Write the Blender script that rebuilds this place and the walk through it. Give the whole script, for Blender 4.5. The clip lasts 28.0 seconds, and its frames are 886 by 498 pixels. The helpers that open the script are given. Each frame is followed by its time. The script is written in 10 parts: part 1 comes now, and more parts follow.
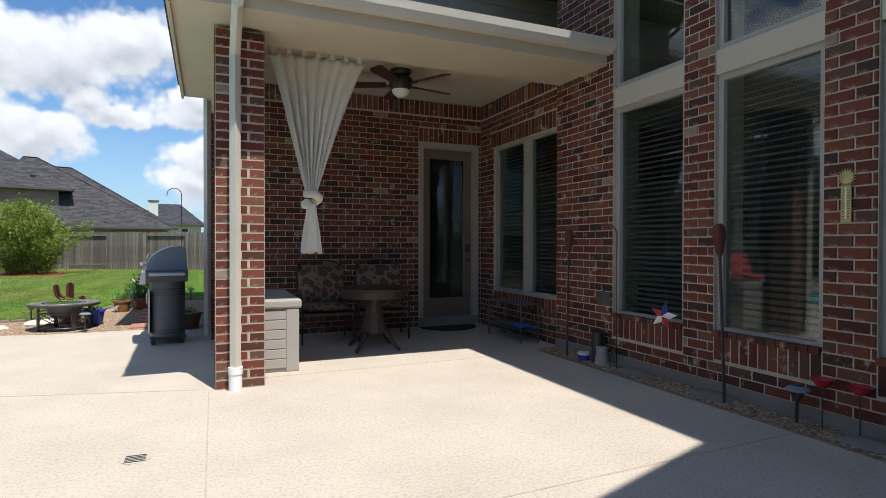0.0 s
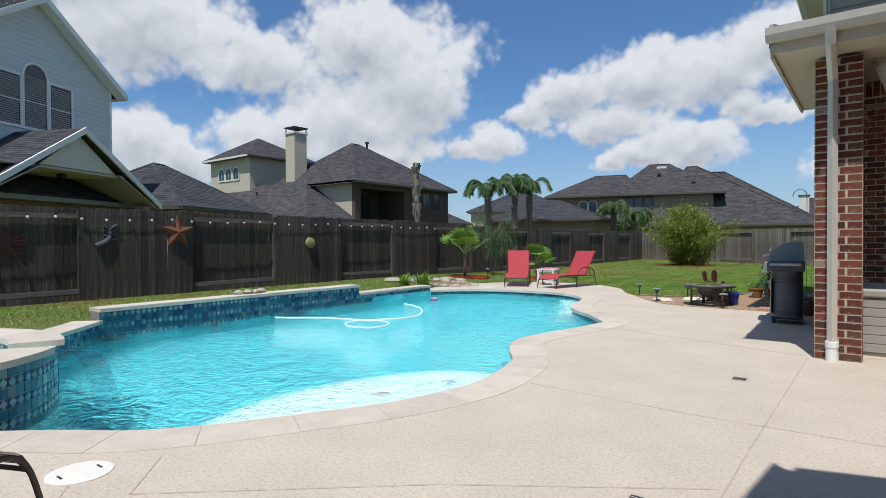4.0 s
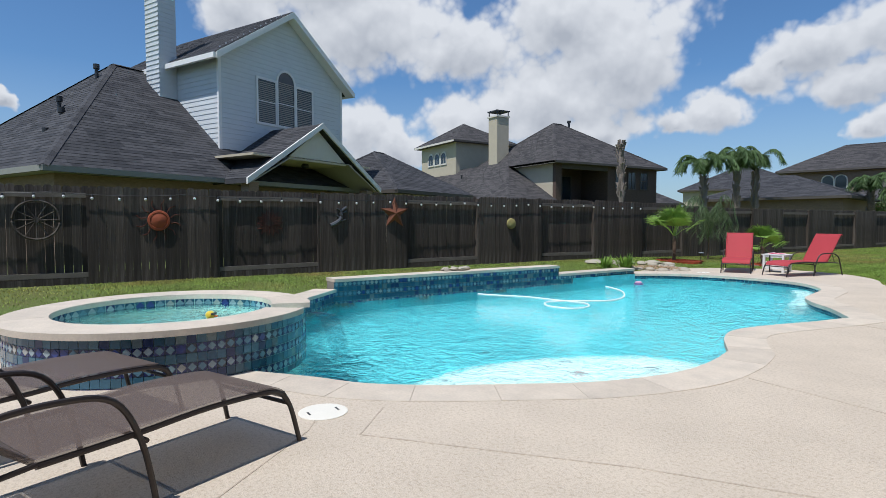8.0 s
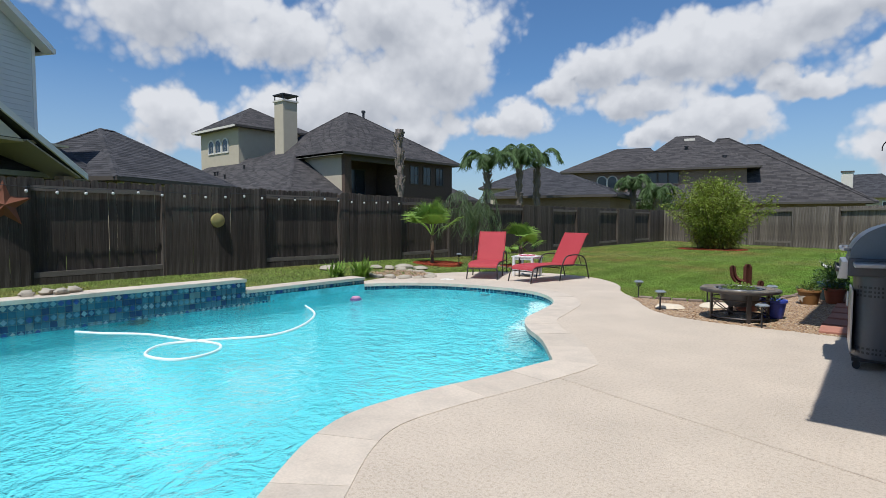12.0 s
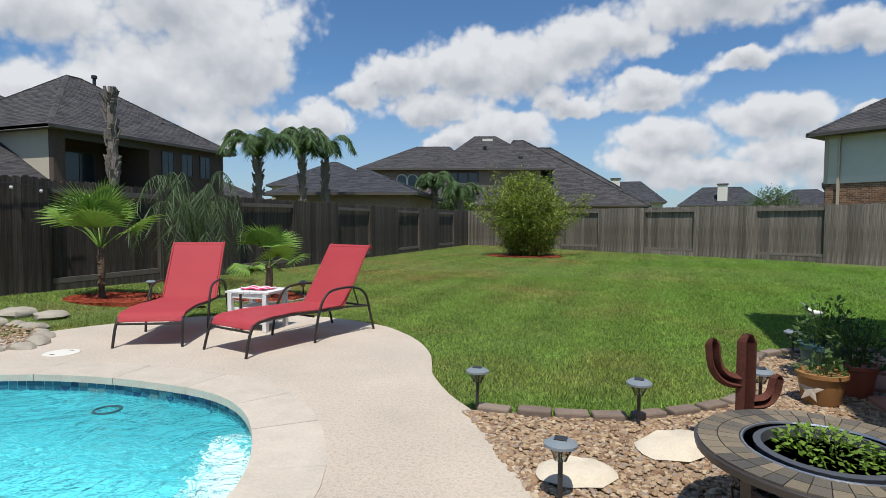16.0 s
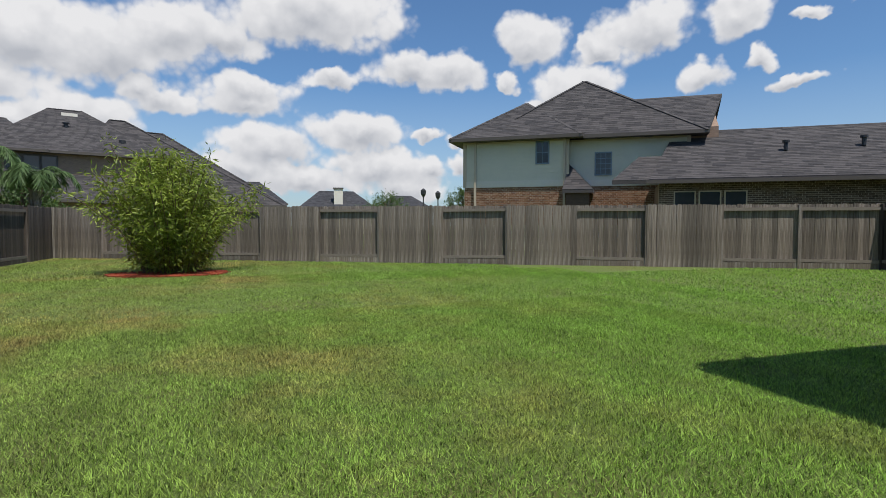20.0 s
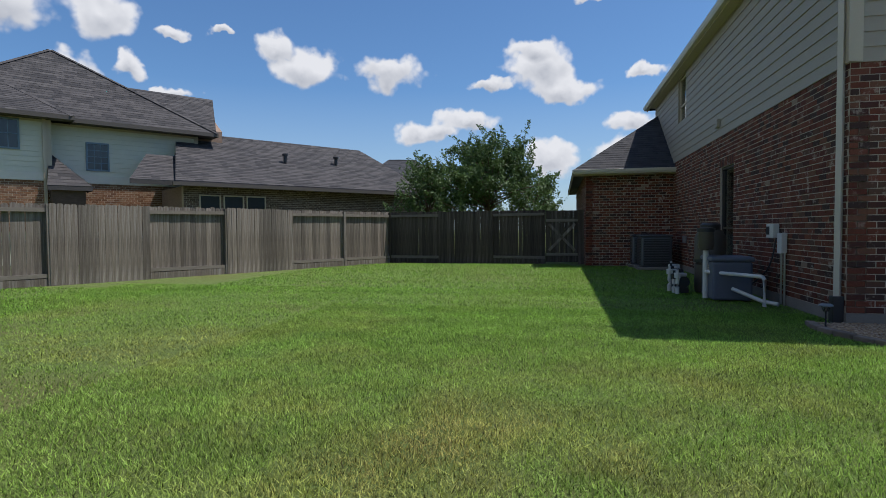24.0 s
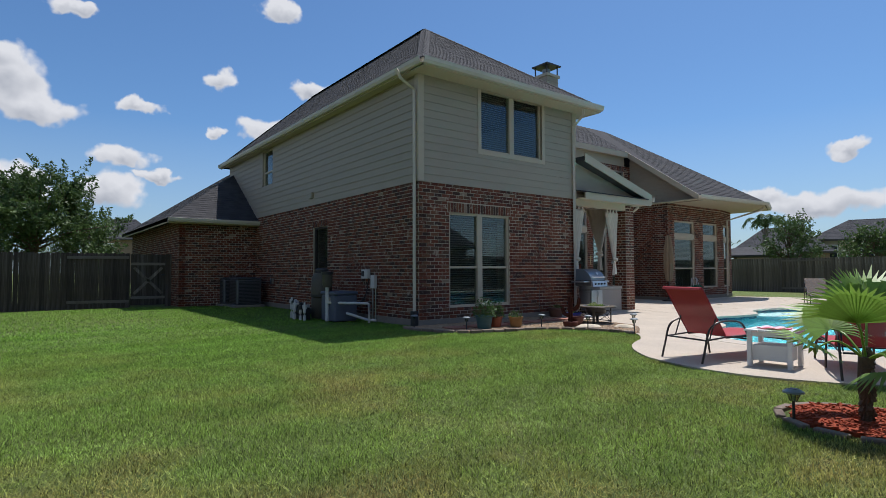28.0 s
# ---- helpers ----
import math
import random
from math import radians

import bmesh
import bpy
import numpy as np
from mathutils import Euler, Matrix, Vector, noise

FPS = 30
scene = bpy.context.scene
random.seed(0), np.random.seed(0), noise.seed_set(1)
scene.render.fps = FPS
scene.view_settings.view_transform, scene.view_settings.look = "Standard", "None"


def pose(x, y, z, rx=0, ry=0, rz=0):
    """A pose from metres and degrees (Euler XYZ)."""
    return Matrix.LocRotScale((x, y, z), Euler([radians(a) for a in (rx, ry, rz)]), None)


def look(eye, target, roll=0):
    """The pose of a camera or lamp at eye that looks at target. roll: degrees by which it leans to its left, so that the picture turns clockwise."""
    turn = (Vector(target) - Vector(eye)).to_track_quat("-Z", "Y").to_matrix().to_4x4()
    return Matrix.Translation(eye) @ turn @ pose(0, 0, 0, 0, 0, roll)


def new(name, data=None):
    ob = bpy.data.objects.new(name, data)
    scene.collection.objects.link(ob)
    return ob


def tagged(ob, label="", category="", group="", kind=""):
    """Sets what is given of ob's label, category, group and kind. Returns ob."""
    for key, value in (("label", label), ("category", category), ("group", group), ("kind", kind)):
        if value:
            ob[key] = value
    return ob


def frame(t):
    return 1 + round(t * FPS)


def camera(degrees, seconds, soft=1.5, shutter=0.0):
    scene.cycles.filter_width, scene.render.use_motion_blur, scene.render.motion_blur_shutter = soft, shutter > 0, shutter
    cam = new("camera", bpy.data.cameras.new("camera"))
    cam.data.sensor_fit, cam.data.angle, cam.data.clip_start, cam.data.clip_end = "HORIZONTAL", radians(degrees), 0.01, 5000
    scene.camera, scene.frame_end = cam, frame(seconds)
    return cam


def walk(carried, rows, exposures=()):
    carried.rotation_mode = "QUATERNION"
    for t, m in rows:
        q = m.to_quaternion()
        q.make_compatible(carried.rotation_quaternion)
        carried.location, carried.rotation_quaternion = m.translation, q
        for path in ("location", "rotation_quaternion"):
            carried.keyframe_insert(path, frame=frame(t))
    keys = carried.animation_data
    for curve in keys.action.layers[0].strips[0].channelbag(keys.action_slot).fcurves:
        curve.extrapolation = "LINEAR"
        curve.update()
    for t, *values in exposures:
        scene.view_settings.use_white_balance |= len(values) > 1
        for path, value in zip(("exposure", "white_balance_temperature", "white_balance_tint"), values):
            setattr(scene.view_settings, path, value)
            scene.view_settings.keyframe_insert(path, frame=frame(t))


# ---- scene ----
cam = camera(77.5, 28.0, soft=0.85)
PATH = [
    (0, (0.598, 0.056, 1.257), (1.388, 1.893, 1.238), 0.1),
    (0.5, (0.6, -0.087, 1.259), (1.242, 1.807, 1.24), 0.2),
    (1, (0.628, -0.313, 1.267), (1.007, 1.651, 1.246), 0.1),
    (1.5, (0.558, -0.608, 1.28), (0.622, 1.391, 1.255), 0.1),
    (2, (0.561, -0.931, 1.276), (0.348, 1.058, 1.252), 0.0),
    (2.5, (0.644, -1.263, 1.258), (0.108, 0.663, 1.239), -0.5),
    (3, (0.814, -1.465, 1.261), (-0.002, 0.361, 1.236), -0.2),
    (3.5, (0.996, -1.739, 1.258), (-0.038, -0.027, 1.236), -0.5),
    (4, (1.147, -1.8, 1.246), (-0.08, -0.22, 1.218), -0.3),
    (4.5, (1.313, -1.987, 1.279), (-0.065, -0.538, 1.248), -0.3),
    (6.5, (1.306, -2.125, 1.25), (-0.356, -1.014, 1.182), -0.2),
    (7, (1.29, -2.122, 1.244), (-0.39, -1.039, 1.164), -0.1),
    (7.5, (1.297, -2.045, 1.234), (-0.399, -0.989, 1.145), -0.2),
    (8, (1.205, -1.857, 1.232), (-0.498, -0.808, 1.139), -0.15),
    (8.5, (1.091, -1.638, 1.231), (-0.612, -0.594, 1.137), -0.2),
    (9, (0.927, -1.285, 1.247), (-0.756, -0.209, 1.147), -0.2),
    (9.5, (0.858, -0.814, 1.262), (-0.8, 0.301, 1.16), -0.3),
    (10, (0.853, -0.287, 1.296), (-0.758, 0.893, 1.19), -0.3),
    (10.5, (0.769, 0.246, 1.262), (-0.706, 1.592, 1.157), -0.2),
    (11, (0.601, 0.807, 1.245), (-0.799, 2.231, 1.14), -0.2),
    (11.5, (0.503, 1.377, 1.251), (-0.84, 2.855, 1.144), -0.1),
    (13.5, (-0.576, 3.95, 1.221), (-1.741, 5.573, 1.115), 0.2),
    (14, (-0.855, 4.57, 1.224), (-1.957, 6.236, 1.117), 0.2),
    (14.5, (-1.116, 5.212, 1.236), (-2.135, 6.93, 1.132), 0.2),
    (15, (-1.401, 5.895, 1.235), (-2.323, 7.667, 1.131), 0.2),
    (15.5, (-1.66, 6.569, 1.235), (-2.486, 8.387, 1.132), 0.2),
    (16, (-1.935, 7.225, 1.231), (-2.627, 9.099, 1.131), 0.2),
    (16.5, (-2.275, 7.872, 1.228), (-2.845, 9.787, 1.129), 0.2),
    (17, (-2.63, 8.56, 1.226), (-3.031, 10.517, 1.124), 0.2),
    (17.5, (-2.998, 9.272, 1.22), (-3.232, 11.255, 1.121), 0.4),
    (18, (-3.24, 9.87, 1.215), (-3.312, 11.866, 1.120), 0.4),
    (18.5, (-3.46, 10.424, 1.205), (-3.352, 12.419, 1.115), 0.3),
    (19, (-3.681, 10.98, 1.195), (-3.376, 12.955, 1.108), 0.2),
    (19.5, (-3.917, 11.52, 1.185), (-3.417, 13.455, 1.1), 0.2),
    (20, (-4.181, 12.034, 1.175), (-3.523, 13.921, 1.09), 0.1),
    (20.5, (-4.38, 12.53, 1.187), (-3.546, 14.345, 1.096), -0.0),
    (22.5, (-6.003, 15.326, 1.201), (-4.382, 16.495, 1.114), 0.0),
    (23, (-6.295, 15.737, 1.224), (-4.527, 16.669, 1.139), -0.2),
    (23.5, (-6.595, 16.1, 1.215), (-4.705, 16.749, 1.138), -0.3),
    (24, (-6.85, 16.418, 1.17), (-4.895, 16.832, 1.099), -0.4),
    (24.5, (-7.2, 16.81, 1.194), (-5.205, 16.937, 1.119), -0.4),
    (25, (-7.545, 17.172, 1.183), (-5.55, 17.056, 1.108), -0.2),
    (25.5, (-7.77, 17.603, 1.175), (-5.812, 17.207, 1.106), -0.2),
    (26, (-8.081, 18.015, 1.175), (-6.194, 17.353, 1.119), -0.2),
    (26.5, (-8.391, 18.407, 1.177), (-6.576, 17.566, 1.152), -0.2),
    (27, (-8.646, 18.802, 1.175), (-6.905, 17.819, 1.224), -0.2),
    (27.5, (-8.863, 19.303, 1.164), (-7.193, 18.206, 1.239), -0.2),
    (28, (-9.073, 19.784, 1.179), (-7.482, 18.575, 1.258), -0.2),
]
EXPOSURES = [(0, 0.32, 6150, 10), (1.7, 0.37, 6100, 10), (3, -0.05, 6100, 11), (8, -0.1, 6050, 11), (14, -0.12, 6200, 12), (17, -0.05, 6300, 10), (20, 0.0, 6450, 12), (23, 0.0, 6250, 13), (28, -0.12, 6150, 13)]
walk(cam, [(t, look(eye, target, roll)) for t, eye, target, roll in PATH], EXPOSURES)

# ---- world, sun, exposure ----
SUN_EL = 66.0
sun_dir = Vector((math.cos(radians(SUN_EL)) * 0.29, -math.cos(radians(SUN_EL)) * 0.957, math.sin(radians(SUN_EL)))).normalized()
world = bpy.data.worlds.new("world")
scene.world = world
world.use_nodes = True
wt = world.node_tree
wt.nodes.clear()


def node(tree, kind, **kw):
    n = tree.nodes.new(kind)
    for k, v in kw.items():
        if k in n.inputs:
            n.inputs[k].default_value = v
    return n


# heaps of fair-weather cloud: bearing from north, height, half width and half height, in degrees
CLOUDS_WEST = [(-66.5, 19.5, 9.1, 5.7), (-56.2, 17.1, 6.7, 3.4), (-77.9, 19.8, 3.9, 3.1), (-40.7, 16.5, 7.5, 6.2), (-48.2, 12.4, 7.6, 4.2), (-54.5, 10.3, 5.3, 2.9), (-42.2, 9, 4.6, 2.3),
               (-66.7, 9.2, 3.5, 3.2), (-62.6, 8.1, 3.5, 2.6), (-70.9, 24, 9.8, 4.2), (-46.1, 19.7, 6.5, 4.3), (-96.8, 10, 1.1, 0.7), (-26.9, 13.7, 1.3, 0.7)]
CLOUDS_NORTHWEST = [(-18, 15.7, 5.4, 3.5), (-24.6, 14.5, 4.7, 2.5), (-11.8, 15.2, 6.8, 3.3), (-6.2, 17.1, 5.8, 3.1), (-21.2, 11.4, 5.4, 2), (-13.2, 8.9, 5.7, 2.2), (-17.9, 8, 4.4, 1.6),
                    (-32.6, 10.4, 3.3, 2.2), (-9.3, 12, 2.5, 1.4), (0, 12.1, 4.8, 1.7), (-1.8, 17.1, 4, 1.7), (-28.6, 13, 2.7, 1.6), (-35.8, 9.4, 2.4, 1.3), (-21.2, 7.6, 1.7, 1.2)]
CLOUDS_NORTH = [(6.1, 20.2, 9.8, 3), (17, 15.5, 5.4, 1.9), (7.9, 14.5, 2.9, 1.1), (-0.1, 13.1, 4.8, 1.4), (10.8, 9.6, 4.8, 2), (2.3, 7.5, 5.6, 2.3), (12.5, 6.2, 6.1, 2.1), (4.6, 4.5, 8.1, 1.7),
                (15.2, 4, 3.7, 1.7), (21.1, 14.7, 1.5, 0.8), (-7, 11.1, 3.6, 1.4), (-1.2, 5.5, 3.5, 1.6)]
CLOUDS_NORTHEAST = [(32.7, 13.7, 4.2, 2.3), (29.3, 11.7, 2.4, 1.4), (39, 18.5, 4.6, 2.8), (34.6, 17.1, 2.2, 1.2), (27.8, 18.1, 4.2, 2.4), (47.1, 18.6, 3.2, 2.2), (44.2, 13.8, 2.6, 1.4), (20.2, 15.3, 3.9, 1.7),
                    (25.2, 14.7, 1.7, 1), (49.2, 14.7, 1.3, 0.9), (51.6, 12.7, 2.3, 0.5), (21.7, 8.6, 1.6, 0.8), (17.9, 9.2, 2.1, 0.7), (17.3, 6, 2.1, 1.3), (21, 6.1, 1.5, 1.4), (25.3, 6.9, 2, 1.2), (25.7, 5, 2.3, 1.4)]
CLOUDS_EAST = [(61.2, 17.7, 2.4, 1.6), (64, 15.7, 3.4, 2), (72.4, 15.5, 4.2, 1.6), (88.1, 15.8, 3.3, 2), (83.1, 14.2, 2.1, 0.7), (90.1, 13.7, 3.9, 1.2), (74.8, 9.9, 2.2, 1.3), (80.6, 10.9, 2.9, 1.1),
               (89.1, 7.5, 2.8, 1.7), (56.3, 18.3, 1, 0.5), (52.8, 18.1, 1.2, 0.5), (77.1, 9.7, 2.5, 1.2), (87.6, 17.6, 2.5, 1.2)]
CLOUDS_SOUTHEAST = [(96.9, 10.2, 2.4, 1), (95.4, 6.8, 3.2, 1.7), (105.6, 17.8, 1.6, 1), (113.4, 17.6, 1.9, 0.8), (109, 13.4, 2.5, 1.3), (110.3, 24.9, 2, 1), (104.6, 12.8, 0.9, 0.6), (163.7, 10.2, 1.6, 0.6),
                    (161.2, 5.6, 6.1, 1.2), (157, 6.5, 3.1, 0.7), (99.4, 8.7, 1.9, 0.5), (93.4, 21.8, 1.8, 0.6), (98.3, 14.9, 1.7, 0.7)]
HEAPS = CLOUDS_WEST + CLOUDS_NORTHWEST + CLOUDS_NORTH + CLOUDS_NORTHEAST + CLOUDS_EAST + CLOUDS_SOUTHEAST


def build_sky():
    L = wt.links.new

    def maths(op, a, b=None, c=None):
        n = node(wt, "ShaderNodeMath")
        n.operation = op
        for k, v in enumerate((a, b, c)):
            if isinstance(v, (int, float)):
                n.inputs[k].default_value = v
            elif v is not None:
                L(v, n.inputs[k])
        return n.outputs[0]

    def ranged(v, a, b, c, d, smooth=False):
        n = node(wt, "ShaderNodeMapRange")
        n.inputs["From Min"].default_value, n.inputs["From Max"].default_value = a, b
        n.inputs["To Min"].default_value, n.inputs["To Max"].default_value = c, d
        n.interpolation_type = "SMOOTHSTEP" if smooth else "LINEAR"
        L(v, n.inputs["Value"])
        return n.outputs[0]

    def vector(op, a, b, c=None):
        n = node(wt, "ShaderNodeVectorMath")
        n.operation = op
        for k, v in enumerate((a, b, c)):
            if isinstance(v, tuple):
                n.inputs[k].default_value = v
            elif v is not None:
                L(v, n.inputs[k])
        return n.outputs["Value"] if op == "LENGTH" else n.outputs[0]

    sky = node(wt, "ShaderNodeTexSky")
    sky.sky_type = "NISHITA"
    sky.sun_disc = False
    sky.sun_elevation = radians(SUN_EL)
    sky.sun_rotation = math.atan2(sun_dir.x, sun_dir.y)
    sky.air_density, sky.dust_density, sky.ozone_density = 1.0, 0.6, 2.5
    tint = node(wt, "ShaderNodeMixRGB"); tint.blend_type = "MULTIPLY"; tint.inputs[0].default_value = 1.0
    tint.inputs[2].default_value = (1.2, 1.6, 1.88, 1)
    L(sky.outputs[0], tint.inputs[1])
    way = node(wt, "ShaderNodeTexCoord").outputs["Generated"]
    sep = node(wt, "ShaderNodeSeparateXYZ")
    L(way, sep.inputs[0])
    bearing = maths("MULTIPLY", maths("ARCTAN2", sep.outputs["X"], sep.outputs["Y"]), 57.296)
    height = maths("MULTIPLY", maths("ARCSINE", sep.outputs["Z"]), 57.296)
    com = node(wt, "ShaderNodeCombineXYZ")
    L(bearing, com.inputs[0]); L(height, com.inputs[1])
    # ragged outlines: the heaps are pushed about at two sizes
    place = com.outputs[0]
    for sc, amt in ((9.0, 5.0), (26.0, 2.6), (70.0, 0.5)):
        wob = node(wt, "ShaderNodeTexNoise", Scale=sc, Detail=3.0, Roughness=0.55)
        L(way, wob.inputs["Vector"])
        place = vector("MULTIPLY_ADD", vector("SUBTRACT", wob.outputs["Color"], (0.5, 0.5, 0.5)), (amt, amt * 0.7, 0.0), place)

    def heaps(rise):
        near = None
        for az, el, rx, ry in HEAPS:
            v = vector("MULTIPLY_ADD", place, (1 / rx, 1 / ry, 0.0), (-az / rx, -(el - rise * ry) / ry, 0.0))
            d = vector("LENGTH", v, None)
            if near is None:
                near = d
            else:
                n = node(wt, "ShaderNodeMath"); n.operation = "SMOOTH_MIN"; n.inputs[2].default_value = 0.35
                L(near, n.inputs[0]); L(d, n.inputs[1])
                near = n.outputs[0]
        return maths("SUBTRACT", 1.08, near)

    def puffs(off, count):
        """Rounded heads of falling size."""
        total = None
        at = vector("ADD", way, off)
        for sc, amt in ((17.0, 0.42), (38.0, 0.26), (85.0, 0.13))[:count]:
            wob = node(wt, "ShaderNodeTexNoise", Scale=sc * 0.8, Detail=2.0)
            L(at, wob.inputs["Vector"])
            vo = node(wt, "ShaderNodeTexVoronoi", Scale=sc)
            L(vector("MULTIPLY_ADD", wob.outputs["Color"], (0.6 / sc,) * 3, at), vo.inputs["Vector"])
            total = maths("MULTIPLY_ADD", vo.outputs["Distance"], -amt, amt * 0.45 if total is None else maths("ADD", total, amt * 0.45))
        return total

    body, above = heaps(0.0), heaps(0.5)
    fine, lit = puffs((0, 0, 0), 3), puffs((0.0, -0.006, 0.02), 2)
    # loose cloud in the parts of the sky that no walk looks into: overhead and to the south-west
    loose = node(wt, "ShaderNodeTexNoise", Scale=3.2, Detail=5.0, Roughness=0.55)
    L(way, loose.inputs["Vector"])
    away = maths("MAXIMUM", ranged(height, 26, 34, 0.0, 1.0), ranged(maths("ABSOLUTE", maths("SUBTRACT", bearing, 35.0)), 136, 150, 0.0, 1.0))
    free = maths("SUBTRACT", maths("MULTIPLY", maths("SUBTRACT", loose.outputs["Fac"], 0.57), 5.0), maths("MULTIPLY", maths("SUBTRACT", 1.0, away), 4.0))
    dens = maths("ADD", maths("MAXIMUM", body, free), fine)
    mask = ranged(dens, -0.08, 0.33, 0.0, 1.0, True)
    shade = maths("ADD", maths("MULTIPLY", maths("SUBTRACT", body, above), 0.30), maths("MULTIPLY", maths("SUBTRACT", fine, lit), 0.26))
    deep = ranged(body, 0.25, 1.0, 0.0, 0.17)
    bright = ranged(maths("SUBTRACT", shade, deep), -0.24, 0.05, 0.0, 1.0)
    ramp = node(wt, "ShaderNodeMixRGB")
    ramp.inputs[1].default_value = (7.4, 7.8, 8.4, 1)
    ramp.inputs[2].default_value = (12.8, 12.9, 12.9, 1)
    L(bright, ramp.inputs[0])
    # haze whitens the sky low over the horizon
    haze = node(wt, "ShaderNodeMixRGB")
    haze.inputs[2].default_value = (8.0, 9.3, 10.6, 1)
    L(ranged(height, 0.0, 14.0, 0.5, 0.0), haze.inputs[0]); L(tint.outputs[0], haze.inputs[1])
    mix = node(wt, "ShaderNodeMixRGB")
    L(mask, mix.inputs[0]); L(haze.outputs[0], mix.inputs[1]); L(ramp.outputs[0], mix.inputs[2])
    bg = node(wt, "ShaderNodeBackground", Strength=0.0625)
    L(mix.outputs[0], bg.inputs[0])
    out = node(wt, "ShaderNodeOutputWorld")
    L(bg.outputs[0], out.inputs[0])


build_sky()
sun_data = bpy.data.lights.new("sun", "SUN")
sun_data.energy, sun_data.angle, sun_data.color = 5.0, radians(0.53), (1.0, 0.955, 0.88)
sun = new("sun", sun_data)
sun.matrix_world = look((0, 0, 30), Vector((0, 0, 30)) - sun_dir)


# ---- geometry helpers ----
class Geo:
    """Collects vertices and faces of one mesh."""

    def __init__(self):
        self.v, self.f = [], []

    def add(self, verts, faces):
        n = len(self.v)
        self.v.extend([tuple(p) for p in verts])
        self.f.extend([tuple(i + n for i in f) for f in faces])
        return self

    def box(self, x0, x1, y0, y1, z0, z1, m=None):
        vs = [Vector((x, y, z)) for z in (z0, z1) for y in (y0, y1) for x in (x0, x1)]
        if m is not None:
            vs = [m @ v for v in vs]
        return self.add(vs, [(0, 2, 3, 1), (4, 5, 7, 6), (0, 1, 5, 4), (2, 6, 7, 3), (0, 4, 6, 2), (1, 3, 7, 5)])

    def prism(self, poly, z0, z1):
        """An upright prism over a plan polygon (counterclockwise)."""
        n = len(poly)
        vs = [(x, y, z0) for x, y in poly] + [(x, y, z1) for x, y in poly]
        fs = [tuple(range(n - 1, -1, -1)), tuple(range(n, 2 * n))] + [(i, (i + 1) % n, n + (i + 1) % n, n + i) for i in range(n)]
        return self.add(vs, fs)

    def slab(self, corners, t):
        """A plate of thickness t below the polygon of 3D corners."""
        n = len(corners)
        c = [Vector(p) for p in corners]
        vs = c + [p - Vector((0, 0, t)) for p in c]
        fs = [tuple(range(n)), tuple(range(2 * n - 1, n - 1, -1))] + [(i, n + i, n + (i + 1) % n, (i + 1) % n) for i in range(n)]
        return self.add(vs, fs)

    def tube(self, pts, r, seg=8, close=False, r2=None):
        """A round tube along points."""
        pts = [Vector(p) for p in pts]
        n = len(pts)
        rings = []
        up = Vector((0, 0, 1))
        for i, p in enumerate(pts):
            a = pts[(i - 1) % n] if (close or i) else p
            b = pts[(i + 1) % n] if (close or i < n - 1) else p
            d = (b - a).normalized()
            s = d.cross(up)
            if s.length < 1e-3:
                s = d.cross(Vector((1, 0, 0)))
            s.normalize()
            w = s.cross(d)
            rr = r if r2 is None else r + (r2 - r) * i / max(1, n - 1)
            rings.append([p + (s * math.cos(2 * math.pi * k / seg) + w * math.sin(2 * math.pi * k / seg)) * rr for k in range(seg)])
        vs = [v for ring in rings for v in ring]
        fs = []
        for i in range(n if close else n - 1):
            j = (i + 1) % n
            for k in range(seg):
                k2 = (k + 1) % seg
                fs.append((i * seg + k, j * seg + k, j * seg + k2, i * seg + k2))
        if not close:
            fs.append(tuple(range(seg)))
            fs.append(tuple((n - 1) * seg + k for k in range(seg - 1, -1, -1)))
        return self.add(vs, fs)

    def lathe(self, profile, x=0, y=0, z=0, seg=24):
        """A turned shape: rows of radius and height."""
        vs, fs = [], []
        for r, h in profile:
            for k in range(seg):
                a = 2 * math.pi * k / seg
                vs.append((x + r * math.cos(a), y + r * math.sin(a), z + h))
        for i in range(len(profile) - 1):
            for k in range(seg):
                k2 = (k + 1) % seg
                fs.append((i * seg + k, i * seg + k2, (i + 1) * seg + k2, (i + 1) * seg + k))
        fs.append(tuple(range(seg - 1, -1, -1)))
        fs.append(tuple((len(profile) - 1) * seg + k for k in range(seg)))
        return self.add(vs, fs)

    def blob(self, c, r, seed=0, rough=0.25, seg=8, rows=5, flat=1.0):
        """An uneven pebble or clump."""
        rnd = random.Random(seed)
        vs = [(c[0], c[1], c[2] - r * flat)]
        for i in range(1, rows):
            a = math.pi * i / rows
            for k in range(seg):
                b = 2 * math.pi * k / seg
                q = r * (1 + rnd.uniform(-rough, rough))
                vs.append((c[0] + q * math.sin(a) * math.cos(b), c[1] + q * math.sin(a) * math.sin(b), c[2] - q * math.cos(a) * flat))
        vs.append((c[0], c[1], c[2] + r * flat))
        fs = [(0, 1 + (k + 1) % seg, 1 + k) for k in range(seg)]
        for i in range(rows - 2):
            o = 1 + i * seg
            fs += [(o + k, o + (k + 1) % seg, o + seg + (k + 1) % seg, o + seg + k) for k in range(seg)]
        o, top = 1 + (rows - 2) * seg, len(vs) - 1
        fs += [(o + k, o + (k + 1) % seg, top) for k in range(seg)]
        return self.add(vs, fs)

    def mesh(self, name, mat, smooth=False):
        me = bpy.data.meshes.new(name)
        me.from_pydata(self.v, [], self.f)
        me.materials.append(mat)
        if smooth:
            me.polygons.foreach_set("use_smooth", [True] * len(me.polygons))
        me.update()
        return me


